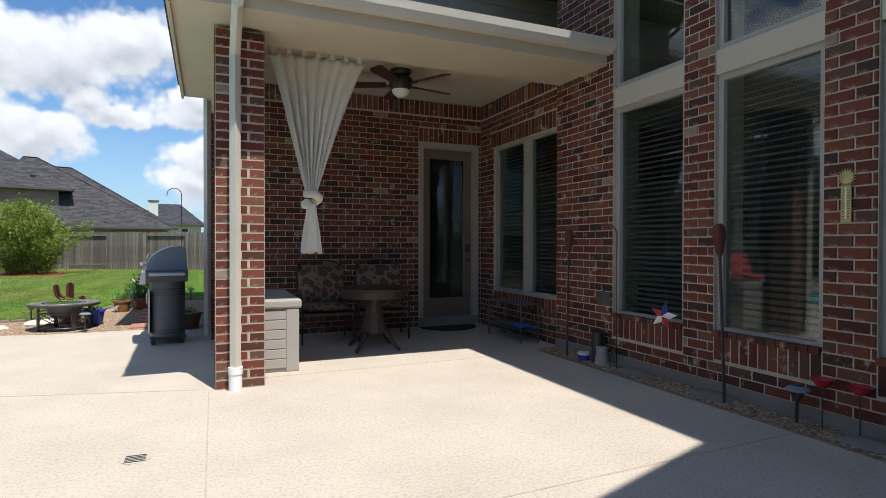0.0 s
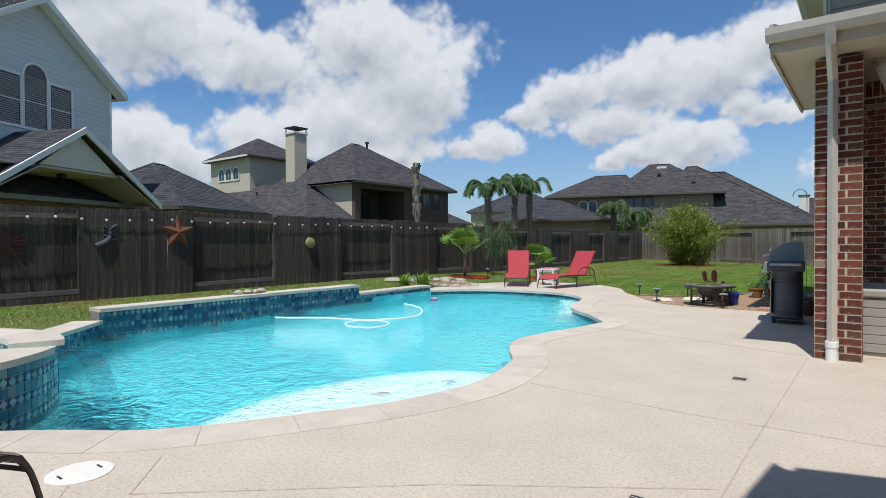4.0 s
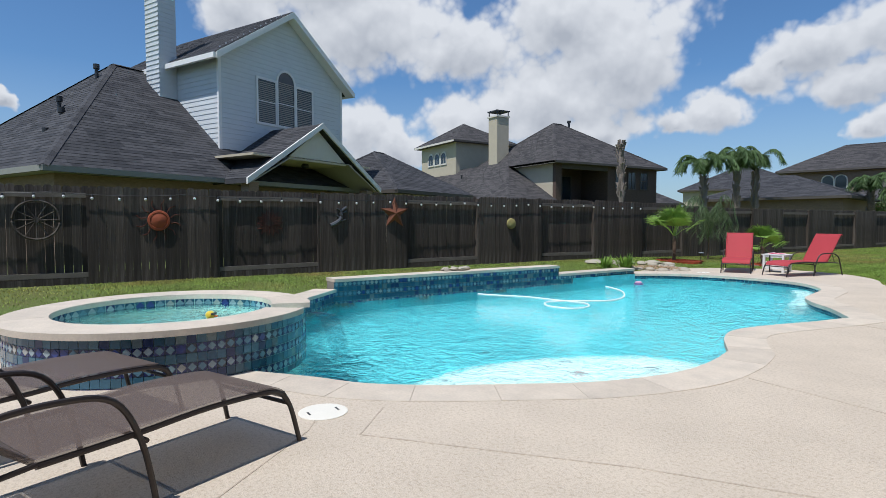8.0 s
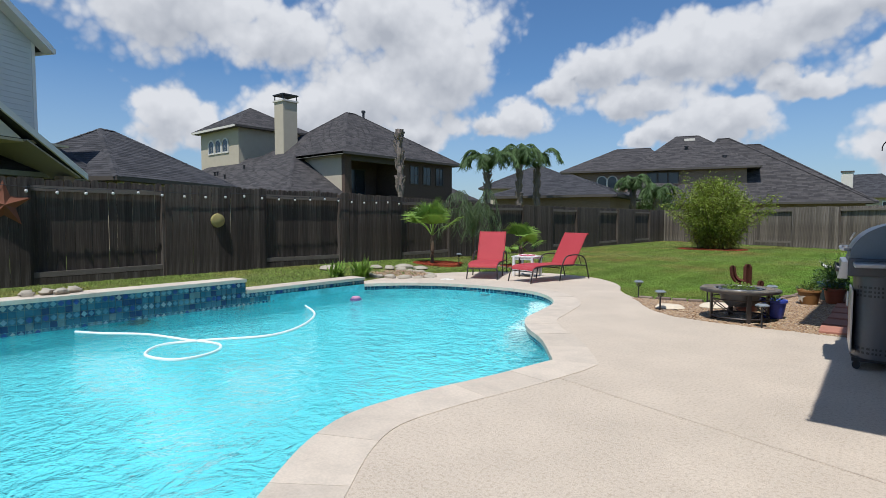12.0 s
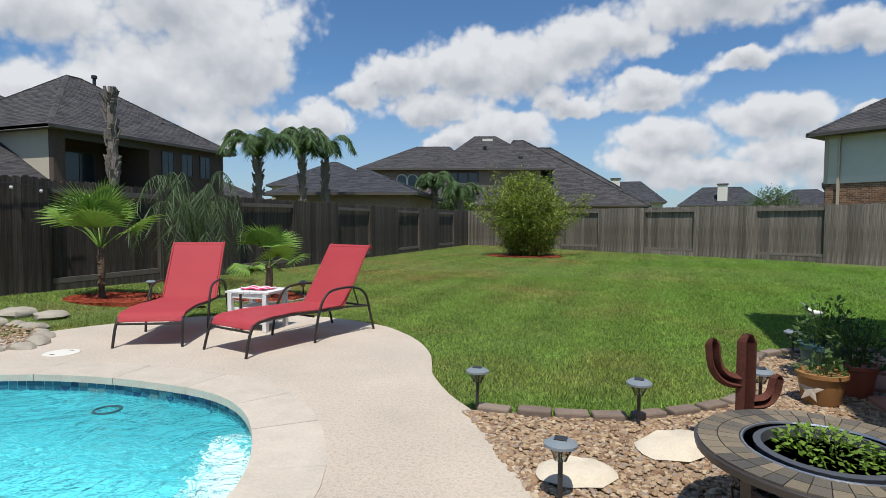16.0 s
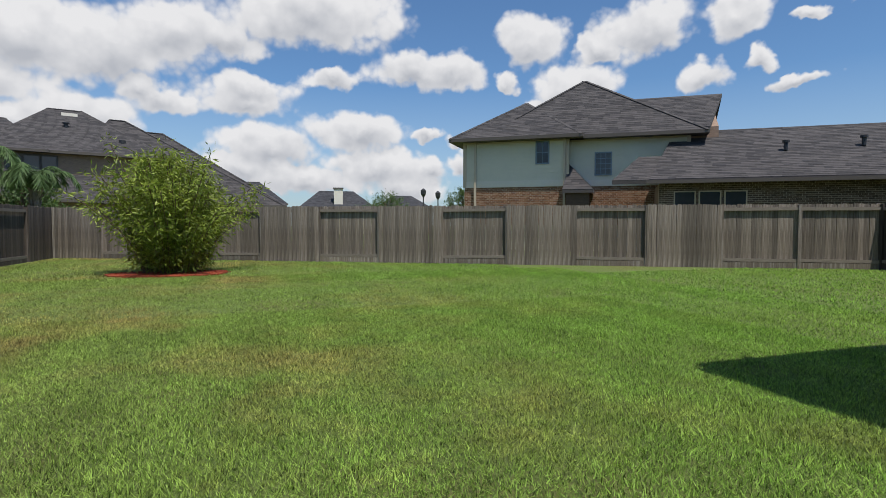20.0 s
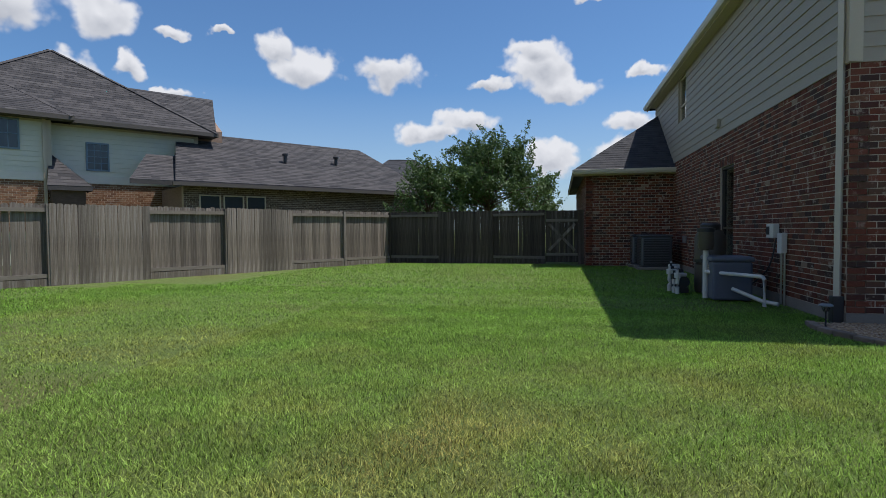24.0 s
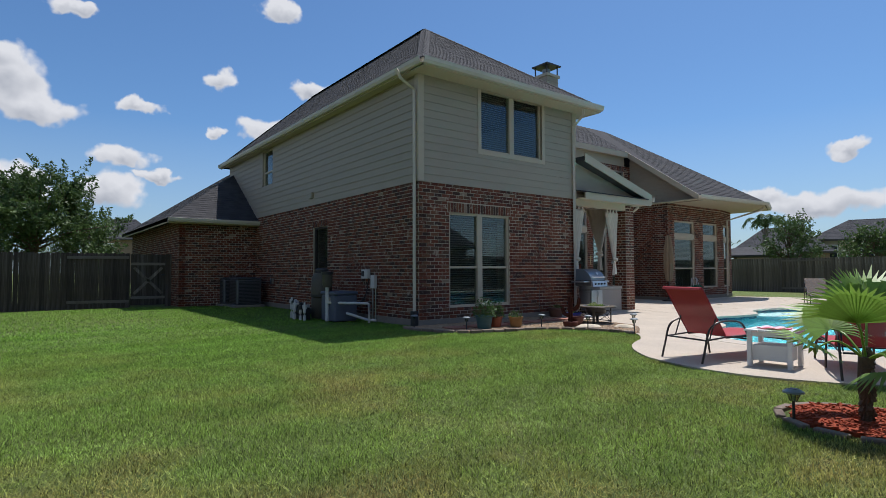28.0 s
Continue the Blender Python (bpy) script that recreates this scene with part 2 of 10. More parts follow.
def part(name, geo, mat, parent=None, label="", bevel=0.0, smooth=False, kind=""):
    """Links a Geo as one mesh object under a thing or a part."""
    me = geo.mesh(name, mat, smooth) if isinstance(geo, Geo) else geo
    ob = new(name, me)
    if smooth and isinstance(geo, Geo):
        me.set_sharp_from_angle(angle=radians(42))
    if parent is not None:
        ob.parent = parent
        ob.matrix_parent_inverse = Matrix.Identity(4)
    if bevel:
        b = ob.modifiers.new("edge", "BEVEL")
        b.width, b.segments, b.limit_method = bevel, 2, "ANGLE"
    return tagged(ob, label, kind=kind)


def thing(name, label, category, group="", m=None, kind=""):
    """An Empty at the base of a thing; its parts are built in its own frame."""
    ob = new(name)
    ob.empty_display_size = 0.2
    if m is not None:
        ob.matrix_world = m
    return tagged(ob, label, category, group, kind)


# ---- materials ----
MATS = {}


def surface(name, base, rough=0.6, metal=0.0, var=0.15, scale=6.0, fine=90.0, bump=0.15, spec=0.4, stain=None, stain_amt=0.0,
            stain_scale=1.2, island=0.0, rand=0.0, stretch=None, hue=0.0, depth=0.004, trans=0.0, coat=0.0):
    """A procedural surface with two scales of variation, grain, stains and relief."""
    mat = bpy.data.materials.new(name)
    mat.use_nodes = True
    t = mat.node_tree
    L = t.links.new
    b = t.nodes["Principled BSDF"]
    b.inputs["Roughness"].default_value = rough
    b.inputs["Metallic"].default_value = metal
    b.inputs["Specular IOR Level"].default_value = spec
    b.inputs["Coat Weight"].default_value = coat
    tc = node(t, "ShaderNodeTexCoord")
    vec = tc.outputs["Object"]
    if stretch:
        mp = node(t, "ShaderNodeMapping")
        mp.inputs["Scale"].default_value = stretch
        L(vec, mp.inputs["Vector"])
        vec = mp.outputs[0]
    n1 = node(t, "ShaderNodeTexNoise", Scale=scale, Detail=6.0, Roughness=0.6)
    n2 = node(t, "ShaderNodeTexNoise", Scale=fine, Detail=3.0, Roughness=0.6)
    L(vec, n1.inputs["Vector"]); L(vec, n2.inputs["Vector"])
    mixf = node(t, "ShaderNodeMath"); mixf.operation = "ADD"
    L(n1.outputs["Fac"], mixf.inputs[0]); L(n2.outputs["Fac"], mixf.inputs[1])
    val = node(t, "ShaderNodeMapRange")
    val.inputs["From Min"].default_value, val.inputs["From Max"].default_value = 0.6, 1.4
    val.inputs["To Min"].default_value, val.inputs["To Max"].default_value = 1 - var, 1 + var
    L(mixf.outputs[0], val.inputs["Value"])
    value = val.outputs[0]
    if island or rand:
        src = node(t, "ShaderNodeNewGeometry").outputs["Random Per Island"] if island else node(t, "ShaderNodeObjectInfo").outputs["Random"]
        mr = node(t, "ShaderNodeMapRange")
        a = island or rand
        mr.inputs["To Min"].default_value, mr.inputs["To Max"].default_value = 1 - a, 1 + a
        L(src, mr.inputs["Value"])
        mm = node(t, "ShaderNodeMath"); mm.operation = "MULTIPLY"
        L(value, mm.inputs[0]); L(mr.outputs[0], mm.inputs[1])
        value = mm.outputs[0]
    col = node(t, "ShaderNodeRGB")
    col.outputs[0].default_value = (*base, 1)
    color = col.outputs[0]
    if hue:
        h = node(t, "ShaderNodeHueSaturation")
        hm = node(t, "ShaderNodeMapRange")
        hm.inputs["To Min"].default_value, hm.inputs["To Max"].default_value = 0.5 - hue, 0.5 + hue
        L(n1.outputs["Fac"], hm.inputs["Value"]); L(hm.outputs[0], h.inputs["Hue"]); L(color, h.inputs["Color"])
        color = h.outputs[0]
    if stain:
        n3 = node(t, "ShaderNodeTexNoise", Scale=stain_scale, Detail=8.0, Roughness=0.65)
        L(vec, n3.inputs["Vector"])
        sm = node(t, "ShaderNodeMapRange")
        sm.inputs["From Min"].default_value, sm.inputs["From Max"].default_value = 0.47, 0.68
        sm.inputs["To Max"].default_value = stain_amt
        L(n3.outputs["Fac"], sm.inputs["Value"])
        mx = node(t, "ShaderNodeMixRGB")
        mx.inputs[2].default_value = (*stain, 1)
        L(sm.outputs[0], mx.inputs[0]); L(color, mx.inputs[1])
        color = mx.outputs[0]
    vm = node(t, "ShaderNodeVectorMath"); vm.operation = "SCALE"
    L(color, vm.inputs[0]); L(value, vm.inputs["Scale"])
    L(vm.outputs[0], b.inputs["Base Color"])
    if bump:
        bp = node(t, "ShaderNodeBump", Strength=bump, Distance=depth)
        L(mixf.outputs[0], bp.inputs["Height"]); L(bp.outputs[0], b.inputs["Normal"])
    MATS[name] = mat
    return mat


def choice(name, colors, rough=0.75, per="island", var=0.2, scale=30.0, bump=0.4, fine=160.0, patch=None, patch_amt=0.0, patch_scale=14.0, spec=0.35):
    """Pieces that take one of several colours by chance: (position, colour) rows of a ramp."""
    mat = surface(name, (1, 1, 1), rough, var=var, scale=scale, fine=fine, bump=bump, spec=spec)
    t = mat.node_tree
    L = t.links.new
    src = node(t, "ShaderNodeNewGeometry").outputs["Random Per Island"] if per == "island" else node(t, "ShaderNodeObjectInfo").outputs["Random"]
    ramp = node(t, "ShaderNodeValToRGB")
    ramp.color_ramp.interpolation = "CONSTANT"
    el = ramp.color_ramp.elements
    while len(el) < len(colors):
        el.new(0.5)
    for e, (pos, c) in zip(el, colors):
        e.position, e.color = pos, (*c, 1)
    L(src, ramp.inputs[0])
    out = ramp.outputs[0]
    if patch:
        tc = node(t, "ShaderNodeTexCoord")
        n3 = node(t, "ShaderNodeTexNoise", Scale=patch_scale, Detail=7.0, Roughness=0.7)
        L(tc.outputs["Object"], n3.inputs["Vector"])
        sm = node(t, "ShaderNodeMapRange")
        sm.inputs["From Min"].default_value, sm.inputs["From Max"].default_value = 0.57, 0.66
        sm.inputs["To Max"].default_value = patch_amt
        L(n3.outputs["Fac"], sm.inputs["Value"])
        mx = node(t, "ShaderNodeMixRGB")
        mx.inputs[2].default_value = (*patch, 1)
        L(sm.outputs[0], mx.inputs[0]); L(out, mx.inputs[1])
        out = mx.outputs[0]
    scale_node = [n for n in t.nodes if n.type == "VECT_MATH"][0]
    L(out, scale_node.inputs[0])
    return mat


def glass_mat(name, tint=(0.75, 0.82, 0.8), rough=0.02, sheen=0.07):
    """A window pane: mostly clear, with a mirror sheen that grows at grazing angles."""
    mat = bpy.data.materials.new(name)
    mat.use_nodes = True
    t = mat.node_tree
    t.nodes.clear()
    tr = node(t, "ShaderNodeBsdfTransparent"); tr.inputs[0].default_value = (*tint, 1)
    gl = node(t, "ShaderNodeBsdfGlossy", Roughness=rough)
    lw = node(t, "ShaderNodeLayerWeight", Blend=0.5)
    p5 = node(t, "ShaderNodeMath"); p5.operation = "POWER"; p5.inputs[1].default_value = 5.0
    fr = node(t, "ShaderNodeMath"); fr.operation = "MULTIPLY_ADD"; fr.inputs[1].default_value = 0.93; fr.inputs[2].default_value = sheen
    t.links.new(lw.outputs["Facing"], p5.inputs[0]); t.links.new(p5.outputs[0], fr.inputs[0])
    mx = node(t, "ShaderNodeMixShader")
    out = node(t, "ShaderNodeOutputMaterial")
    t.links.new(fr.outputs[0], mx.inputs[0]); t.links.new(tr.outputs[0], mx.inputs[1]); t.links.new(gl.outputs[0], mx.inputs[2])
    t.links.new(mx.outputs[0], out.inputs[0])
    MATS[name] = mat
    return mat


BRICKS = [(0.0, (0.114, 0.030, 0.017)), (0.22, (0.148, 0.042, 0.021)), (0.42, (0.077, 0.026, 0.018)), (0.55, (0.167, 0.051, 0.027)), (0.70, (0.056, 0.028, 0.021)),
          (0.80, (0.163, 0.067, 0.036)), (0.90, (0.111, 0.053, 0.033)), (0.985, (0.264, 0.190, 0.135))]
M_BRICK = choice("brick_wall", BRICKS, 0.85, "island", patch=(0.55, 0.46, 0.37), patch_amt=0.55, patch_scale=6.0)
M_BRICK1 = choice("brick_piece", BRICKS, 0.85, "object", patch=(0.55, 0.46, 0.37), patch_amt=0.55, patch_scale=6.0)
M_MORTAR = surface("mortar", (0.46, 0.39, 0.30), 0.95, var=0.2, scale=12, bump=0.4)
M_FOUND = surface("foundation", (0.22, 0.195, 0.165), 0.9, var=0.2, scale=4, stain=(0.2, 0.18, 0.15), stain_amt=0.5)
M_SIDING = surface("siding_tan", (0.36, 0.31, 0.24), 0.6, var=0.05, scale=2.0, bump=0.1, stretch=(1, 1, 6), stain=(0.30, 0.26, 0.20), stain_amt=0.25)
M_TRIM = surface("trim_tan", (0.49, 0.415, 0.31), 0.55, var=0.05, scale=3.0, bump=0.08, stain=(0.42, 0.38, 0.31), stain_amt=0.25)
M_SOFFIT = surface("soffit", (0.50, 0.43, 0.32), 0.7, var=0.05, scale=2.0, bump=0.1)
M_GUTTER = surface("gutter", (0.56, 0.51, 0.43), 0.45, var=0.06, scale=4.0, bump=0.05, stain=(0.4, 0.36, 0.3), stain_amt=0.3, spec=0.5)
M_ROOF = choice("shingles", [(0.0, (0.042, 0.042, 0.045)), (0.35, (0.049, 0.048, 0.051)), (0.7, (0.038, 0.038, 0.041)), (0.85, (0.055, 0.054, 0.055))], 0.95,
                "island", var=0.3, scale=3.0, bump=0.5, fine=60)
M_CONC = surface("patio_concrete", (0.53, 0.455, 0.365), 0.9, var=0.16, scale=1.4, fine=110, bump=0.9, depth=0.006, stain=(0.29, 0.225, 0.16), stain_amt=0.55, stain_scale=48.0)
M_COPING = surface("coping_stone", (0.52, 0.45, 0.365), 0.85, var=0.14, scale=5, fine=60, bump=0.35, stain=(0.41, 0.36, 0.30), stain_amt=0.5, stain_scale=3.0, rand=0.07)
M_GRASS = surface("lawn_soil", (0.12, 0.165, 0.036), 0.95, var=0.55, scale=45.0, fine=160, bump=0.8, depth=0.02, stain=(0.14, 0.11, 0.04), stain_amt=0.7, stain_scale=0.4)
M_FENCE = surface("weathered_board", (0.145, 0.12, 0.095), 0.9, var=0.55, scale=3.0, fine=40, bump=0.5, stretch=(13, 13, 0.5), rand=0.35,
                  stain=(0.34, 0.315, 0.285), stain_amt=0.7, stain_scale=0.8)
# Boards of a darker tone, lowered further for grazing sun on the west fence
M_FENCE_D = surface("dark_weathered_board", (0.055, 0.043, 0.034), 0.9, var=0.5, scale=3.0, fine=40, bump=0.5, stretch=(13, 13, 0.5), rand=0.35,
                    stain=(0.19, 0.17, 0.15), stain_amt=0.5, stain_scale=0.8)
M_RAIL = surface("fence_rail", (0.19, 0.165, 0.135), 0.9, var=0.3, scale=4.0, bump=0.4, stretch=(1, 1, 5))
M_GLASS = glass_mat("window_glass")
# Dark wall colour that stands in for the lack of light indoors
M_DARKROOM = surface("unlit_room_tone", (0.12, 0.11, 0.10), 0.9, var=0.1)
M_BLIND = surface("blind_slat", (0.29, 0.26, 0.21), 0.5, var=0.05)
M_METAL_D = surface("bronze_metal", (0.06, 0.05, 0.045), 0.4, metal=0.3, var=0.1, scale=10, spec=0.5)
M_BLACK = surface("black_metal", (0.025, 0.025, 0.027), 0.45, var=0.15, spec=0.5)
M_WHITE = surface("white_paint", (0.78, 0.77, 0.74), 0.5, var=0.05, scale=3.0)

# ---- ground, deck, pool ----
from mathutils import geometry as mgeo


def spline(pts, n=5, close=False):
    """A smooth plan curve through points."""
    pts = [Vector((*p[:2], 0)) for p in pts]
    out = []
    m = len(pts)
    for i in range(m if close else m - 1):
        p0 = pts[(i - 1) % m] if (close or i) else pts[i]
        p1, p2 = pts[i], pts[(i + 1) % m]
        p3 = pts[(i + 2) % m] if (close or i + 2 < m) else p2
        for k in range(n):
            t = k / n
            q = 0.5 * ((2 * p1) + (p2 - p0) * t + (2 * p0 - 5 * p1 + 4 * p2 - p3) * t * t + (3 * p1 - p0 - 3 * p2 + p3) * t ** 3)
            out.append((q.x, q.y))
    if not close:
        out.append((pts[-1].x, pts[-1].y))
    return out


def inside(x, y, poly):
    c = False
    j = len(poly) - 1
    for i in range(len(poly)):
        xi, yi = poly[i]
        xj, yj = poly[j]
        if (yi > y) != (yj > y) and x < (xj - xi) * (y - yi) / (yj - yi) + xi:
            c = not c
        j = i
    return c


def offset(poly, d):
    """An open curve moved sideways by d, to the right of its direction."""
    out = []
    for i, p in enumerate(poly):
        a, b = poly[max(0, i - 1)], poly[min(len(poly) - 1, i + 1)]
        t = Vector((b[0] - a[0], b[1] - a[1]))
        t.normalize()
        out.append((p[0] + t.y * d, p[1] - t.x * d))
    return out


SPA_C, SPA_R, SPA_H = (-4.72, -1.33), 1.27, 0.43
EDGE_A = spline([(-3.62, -0.95), (-3.1, -0.5), (-2.69, -0.2), (-2.36, 0.22), (-2.06, 0.75), (-1.78, 1.28), (-1.62, 1.85), (-1.59, 2.3), (-1.67, 2.8), (-1.81, 3.25)])
EDGE_B = spline([(-1.88, 3.35), (-2.20, 3.83), (-2.36, 4.3), (-2.31, 4.9), (-2.16, 5.6), (-2.04, 6.32)])
EDGE_C = spline([(-2.11, 6.42), (-2.55, 7.0), (-3.0, 7.45), (-3.33, 7.95), (-3.50, 8.6), (-3.74, 9.4), (-4.35, 10.1), (-5.1, 10.36), (-6.3, 10.26), (-7.2, 9.8), (-7.72, 9.1)])
NEAR = EDGE_A + EDGE_B + EDGE_C
SPA_ARC = [(SPA_C[0] + (SPA_R - 0.02) * math.cos(a), SPA_C[1] + (SPA_R - 0.02) * math.sin(a)) for a in np.linspace(radians(128), radians(22), 12)]
POOL = NEAR + [(-7.72, 6.6), (-7.62, 1.42), (-6.6, 0.45)] + SPA_ARC
COPE_OUT = offset(NEAR, 0.36)

LAWN_EDGE = [(0.67, 9.2), (-0.4, 9.19), (-0.92, 9.18), (-1.46, 9.22), (-1.95, 9.32), (-2.27, 9.57), (-2.53, 9.92), (-2.91, 10.53), (-3.23, 10.88), (-3.53, 11.32), (-3.66, 11.63),
             (-3.82, 11.98), (-4.12, 12.42), (-4.48, 12.78), (-4.92, 13.08), (-5.76, 13.3), (-6.5, 13.2), (-7.29, 12.76), (-8.0, 11.75), (-8.25, 10.4), (-8.05, 9.2)]
DECK = ([(4.2, -0.4), (4.2, 5.62), (4.6, 5.62), (4.6, 7.85), (0.67, 7.85)] + LAWN_EDGE[:1] + spline(LAWN_EDGE, 3)[1:]
        + [COPE_OUT[-1]] + COPE_OUT[::-1] + [(-3.75, -1.0), (-3.5, -1.6), (-4.0, -2.35), (-4.9, -2.5), (-5.9, -2.6), (-6.6, -3.6), (-6.0, -6.2), (1.0, -6.2), (2.6, -5.4), (2.6, -0.5)])


def fill(outline, holes=(), pts=(), zf=None):
    """Triangles over a plan outline with holes and extra points, as a Geo."""
    vs, es = [], []
    for loop in (outline, *holes):
        n = len(vs)
        vs += [Vector(p) for p in loop]
        es += [(n + i, n + (i + 1) % len(loop)) for i in range(len(loop))]
    vs += [Vector(p) for p in pts]
    v2, _, f2, *_ = mgeo.delaunay_2d_cdt(vs, es, [], 0, 1e-4)
    g = Geo()
    g.v = [(p.x, p.y, zf(p.x, p.y) if zf else 0.0) for p in v2]
    for f in f2:
        cx, cy = sum(v2[i].x for i in f) / 3, sum(v2[i].y for i in f) / 3
        if inside(cx, cy, outline) and not any(inside(cx, cy, h) for h in holes):
            g.f.append(tuple(f))
    return g


def ground_z(x, y):
    left = max(0.0, min(1.0, (-7.9 - x) / 2.6)) * max(0.0, min(1.0, (20.0 - y) / 10.0))
    return -0.025 + 0.15 * left * left * (3 - 2 * left)


def build_ground():
    far = [(-900, -900), (900, -900), (900, 900), (-900, 900)]
    pts = [(x + 0.03, y + 0.02) for x in np.arange(-16, 16, 1.0) for y in np.arange(-12, 38, 1.0)]
    pts = [p for p in pts if not inside(*p, POOL)]
    g = fill(far, [POOL], pts, ground_z)
    tagged(part("ground", g, M_GRASS), "mown green lawn with dry straw-coloured patches", "lawn", kind="structure")


build_ground()


def build_deck():
    g = fill(DECK, [], [])
    n = len(DECK)
    base = len(g.v)
    g.v += [(x, y, 0.0) for x, y in DECK] + [(x, y, -0.12) for x, y in DECK]
    g.f += [(base + i, base + n + i, base + n + (i + 1) % n, base + (i + 1) % n) for i in range(n)]
    deck = tagged(part("pavement", g, M_CONC), "textured cream concrete pool deck with control joints", "patio", kind="structure")
    m = surface("joint_sealant", (0.42, 0.355, 0.28), 0.9, var=0.3, scale=8)
    j = 0.005

    def line(pts):
        pp = [Vector((*p, 0.0)) for p in pts]
        q = Geo()
        for a, b in zip(pp, pp[1:]):
            d = (b - a).normalized()
            s = Vector((d.y, -d.x, 0)) * j
            q.add([a - s, a + s, b + s, b - s, *[v + Vector((0, 0, 0.0025)) for v in (a - s, a + s, b + s, b - s)]],
                  [(4, 5, 6, 7), (0, 1, 5, 4), (2, 3, 7, 6), (1, 2, 6, 5), (3, 0, 4, 7)])
        part("joint", q, m, deck)

    line([(0.62, 5.1), (0.58, 1.9), (0.56, -6)])
    line([(-1.2, 2.465), (0.12, 2.38), (1.02, 2.41), (4.2, 2.5)])
    line([(1.09, 5.45), (4.2, 5.5)])
    line([(0.6, 5.2), (-0.9, 5.6), (-1.95, 5.9)])
    line([(-2.23, -0.68), (-1.97, -0.85), (-1.31, -1.54), (-0.2, -3.2), (0.3, -5.8)])
    line([(-2.11, -0.29), (-1.75, -0.61), (-0.6, 0.4), (0.55, 1.2)])
    return deck


deck = build_deck()

# Pale mottling in the plaster colour stands in for light rippling on the floor
M_PLASTER = surface("pool_plaster_ripple_light", (0.10, 0.45, 0.50), 0.7, var=0.4, scale=3.5, fine=9, bump=0.1, stain=(0.20, 0.66, 0.70), stain_amt=0.8, stain_scale=2.6)
M_SHELF = surface("shelf_plaster", (0.66, 0.78, 0.76), 0.7, var=0.12, scale=2.5, fine=30, bump=0.1, stain=(0.5, 0.66, 0.64), stain_amt=0.4)
M_SPA = surface("spa_plaster", (0.50, 0.68, 0.64), 0.7, var=0.1, scale=2.0, fine=20, bump=0.1)
TILES = [(0.0, (0.02, 0.075, 0.13)), (0.25, (0.035, 0.11, 0.17)), (0.45, (0.012, 0.03, 0.10)), (0.6, (0.05, 0.13, 0.18)), (0.75, (0.025, 0.09, 0.14)), (0.92, (0.12, 0.17, 0.19))]
M_TILE = choice("glazed_tile", TILES, 0.18, "object", var=0.25, scale=25, bump=0.08, spec=0.5)
M_TILE_I = choice("glazed_tile_band", TILES, 0.18, "island", var=0.25, scale=25, bump=0.08, spec=0.5)
M_NAVY = choice("navy_tile", [(0.0, (0.012, 0.02, 0.09)), (0.4, (0.02, 0.03, 0.12)), (0.7, (0.03, 0.035, 0.06))], 0.18, "object", var=0.25, scale=25, bump=0.08, spec=0.5)
M_DIAMOND = choice("diamond_tile", [(0.0, (0.10, 0.20, 0.27)), (0.35, (0.26, 0.33, 0.37)), (0.55, (0.03, 0.05, 0.2)), (0.7, (0.16, 0.25, 0.30)), (0.88, (0.33, 0.34, 0.33))], 0.2, "object", var=0.25, scale=25, bump=0.08, spec=0.5)


def water_mat(name="pool_water", swell=0.085):
    mat = bpy.data.materials.new(name)
    mat.use_nodes = True
    t = mat.node_tree
    t.nodes.clear()
    L = t.links.new
    tc = node(t, "ShaderNodeTexCoord")
    n1 = node(t, "ShaderNodeTexNoise", Scale=4.5, Detail=3.0, Roughness=0.55, Distortion=0.9)
    n2 = node(t, "ShaderNodeTexNoise", Scale=15.0, Detail=3.0, Roughness=0.6, Distortion=0.6)
    L(tc.outputs["Object"], n1.inputs["Vector"]); L(tc.outputs["Object"], n2.inputs["Vector"])
    ad = node(t, "ShaderNodeMath"); ad.operation = "MULTIPLY_ADD"; ad.inputs[1].default_value = 0.35
    L(n2.outputs["Fac"], ad.inputs[0]); L(n1.outputs["Fac"], ad.inputs[2])
    bp = node(t, "ShaderNodeBump", Strength=0.95, Distance=swell)
    L(ad.outputs[0], bp.inputs["Height"])
    rf = node(t, "ShaderNodeBsdfRefraction", Roughness=0.0, IOR=1.33)
    rf.inputs["Color"].default_value = (0.80, 0.97, 0.99, 1)
    gl = node(t, "ShaderNodeBsdfGlossy", Roughness=0.03)
    fr = node(t, "ShaderNodeFresnel", IOR=1.33)
    mx = node(t, "ShaderNodeMixShader")
    out = node(t, "ShaderNodeOutputMaterial")
    for n in (rf, gl, fr):
        L(bp.outputs[0], n.inputs["Normal"])
    L(fr.outputs[0], mx.inputs[0]); L(rf.outputs[0], mx.inputs[1]); L(gl.outputs[0], mx.inputs[2])
    L(mx.outputs[0], out.inputs[0])
    return mat


M_WATER = water_mat()
M_SPAWATER = water_mat("spa_water", 0.008)
WATER_Z = -0.11


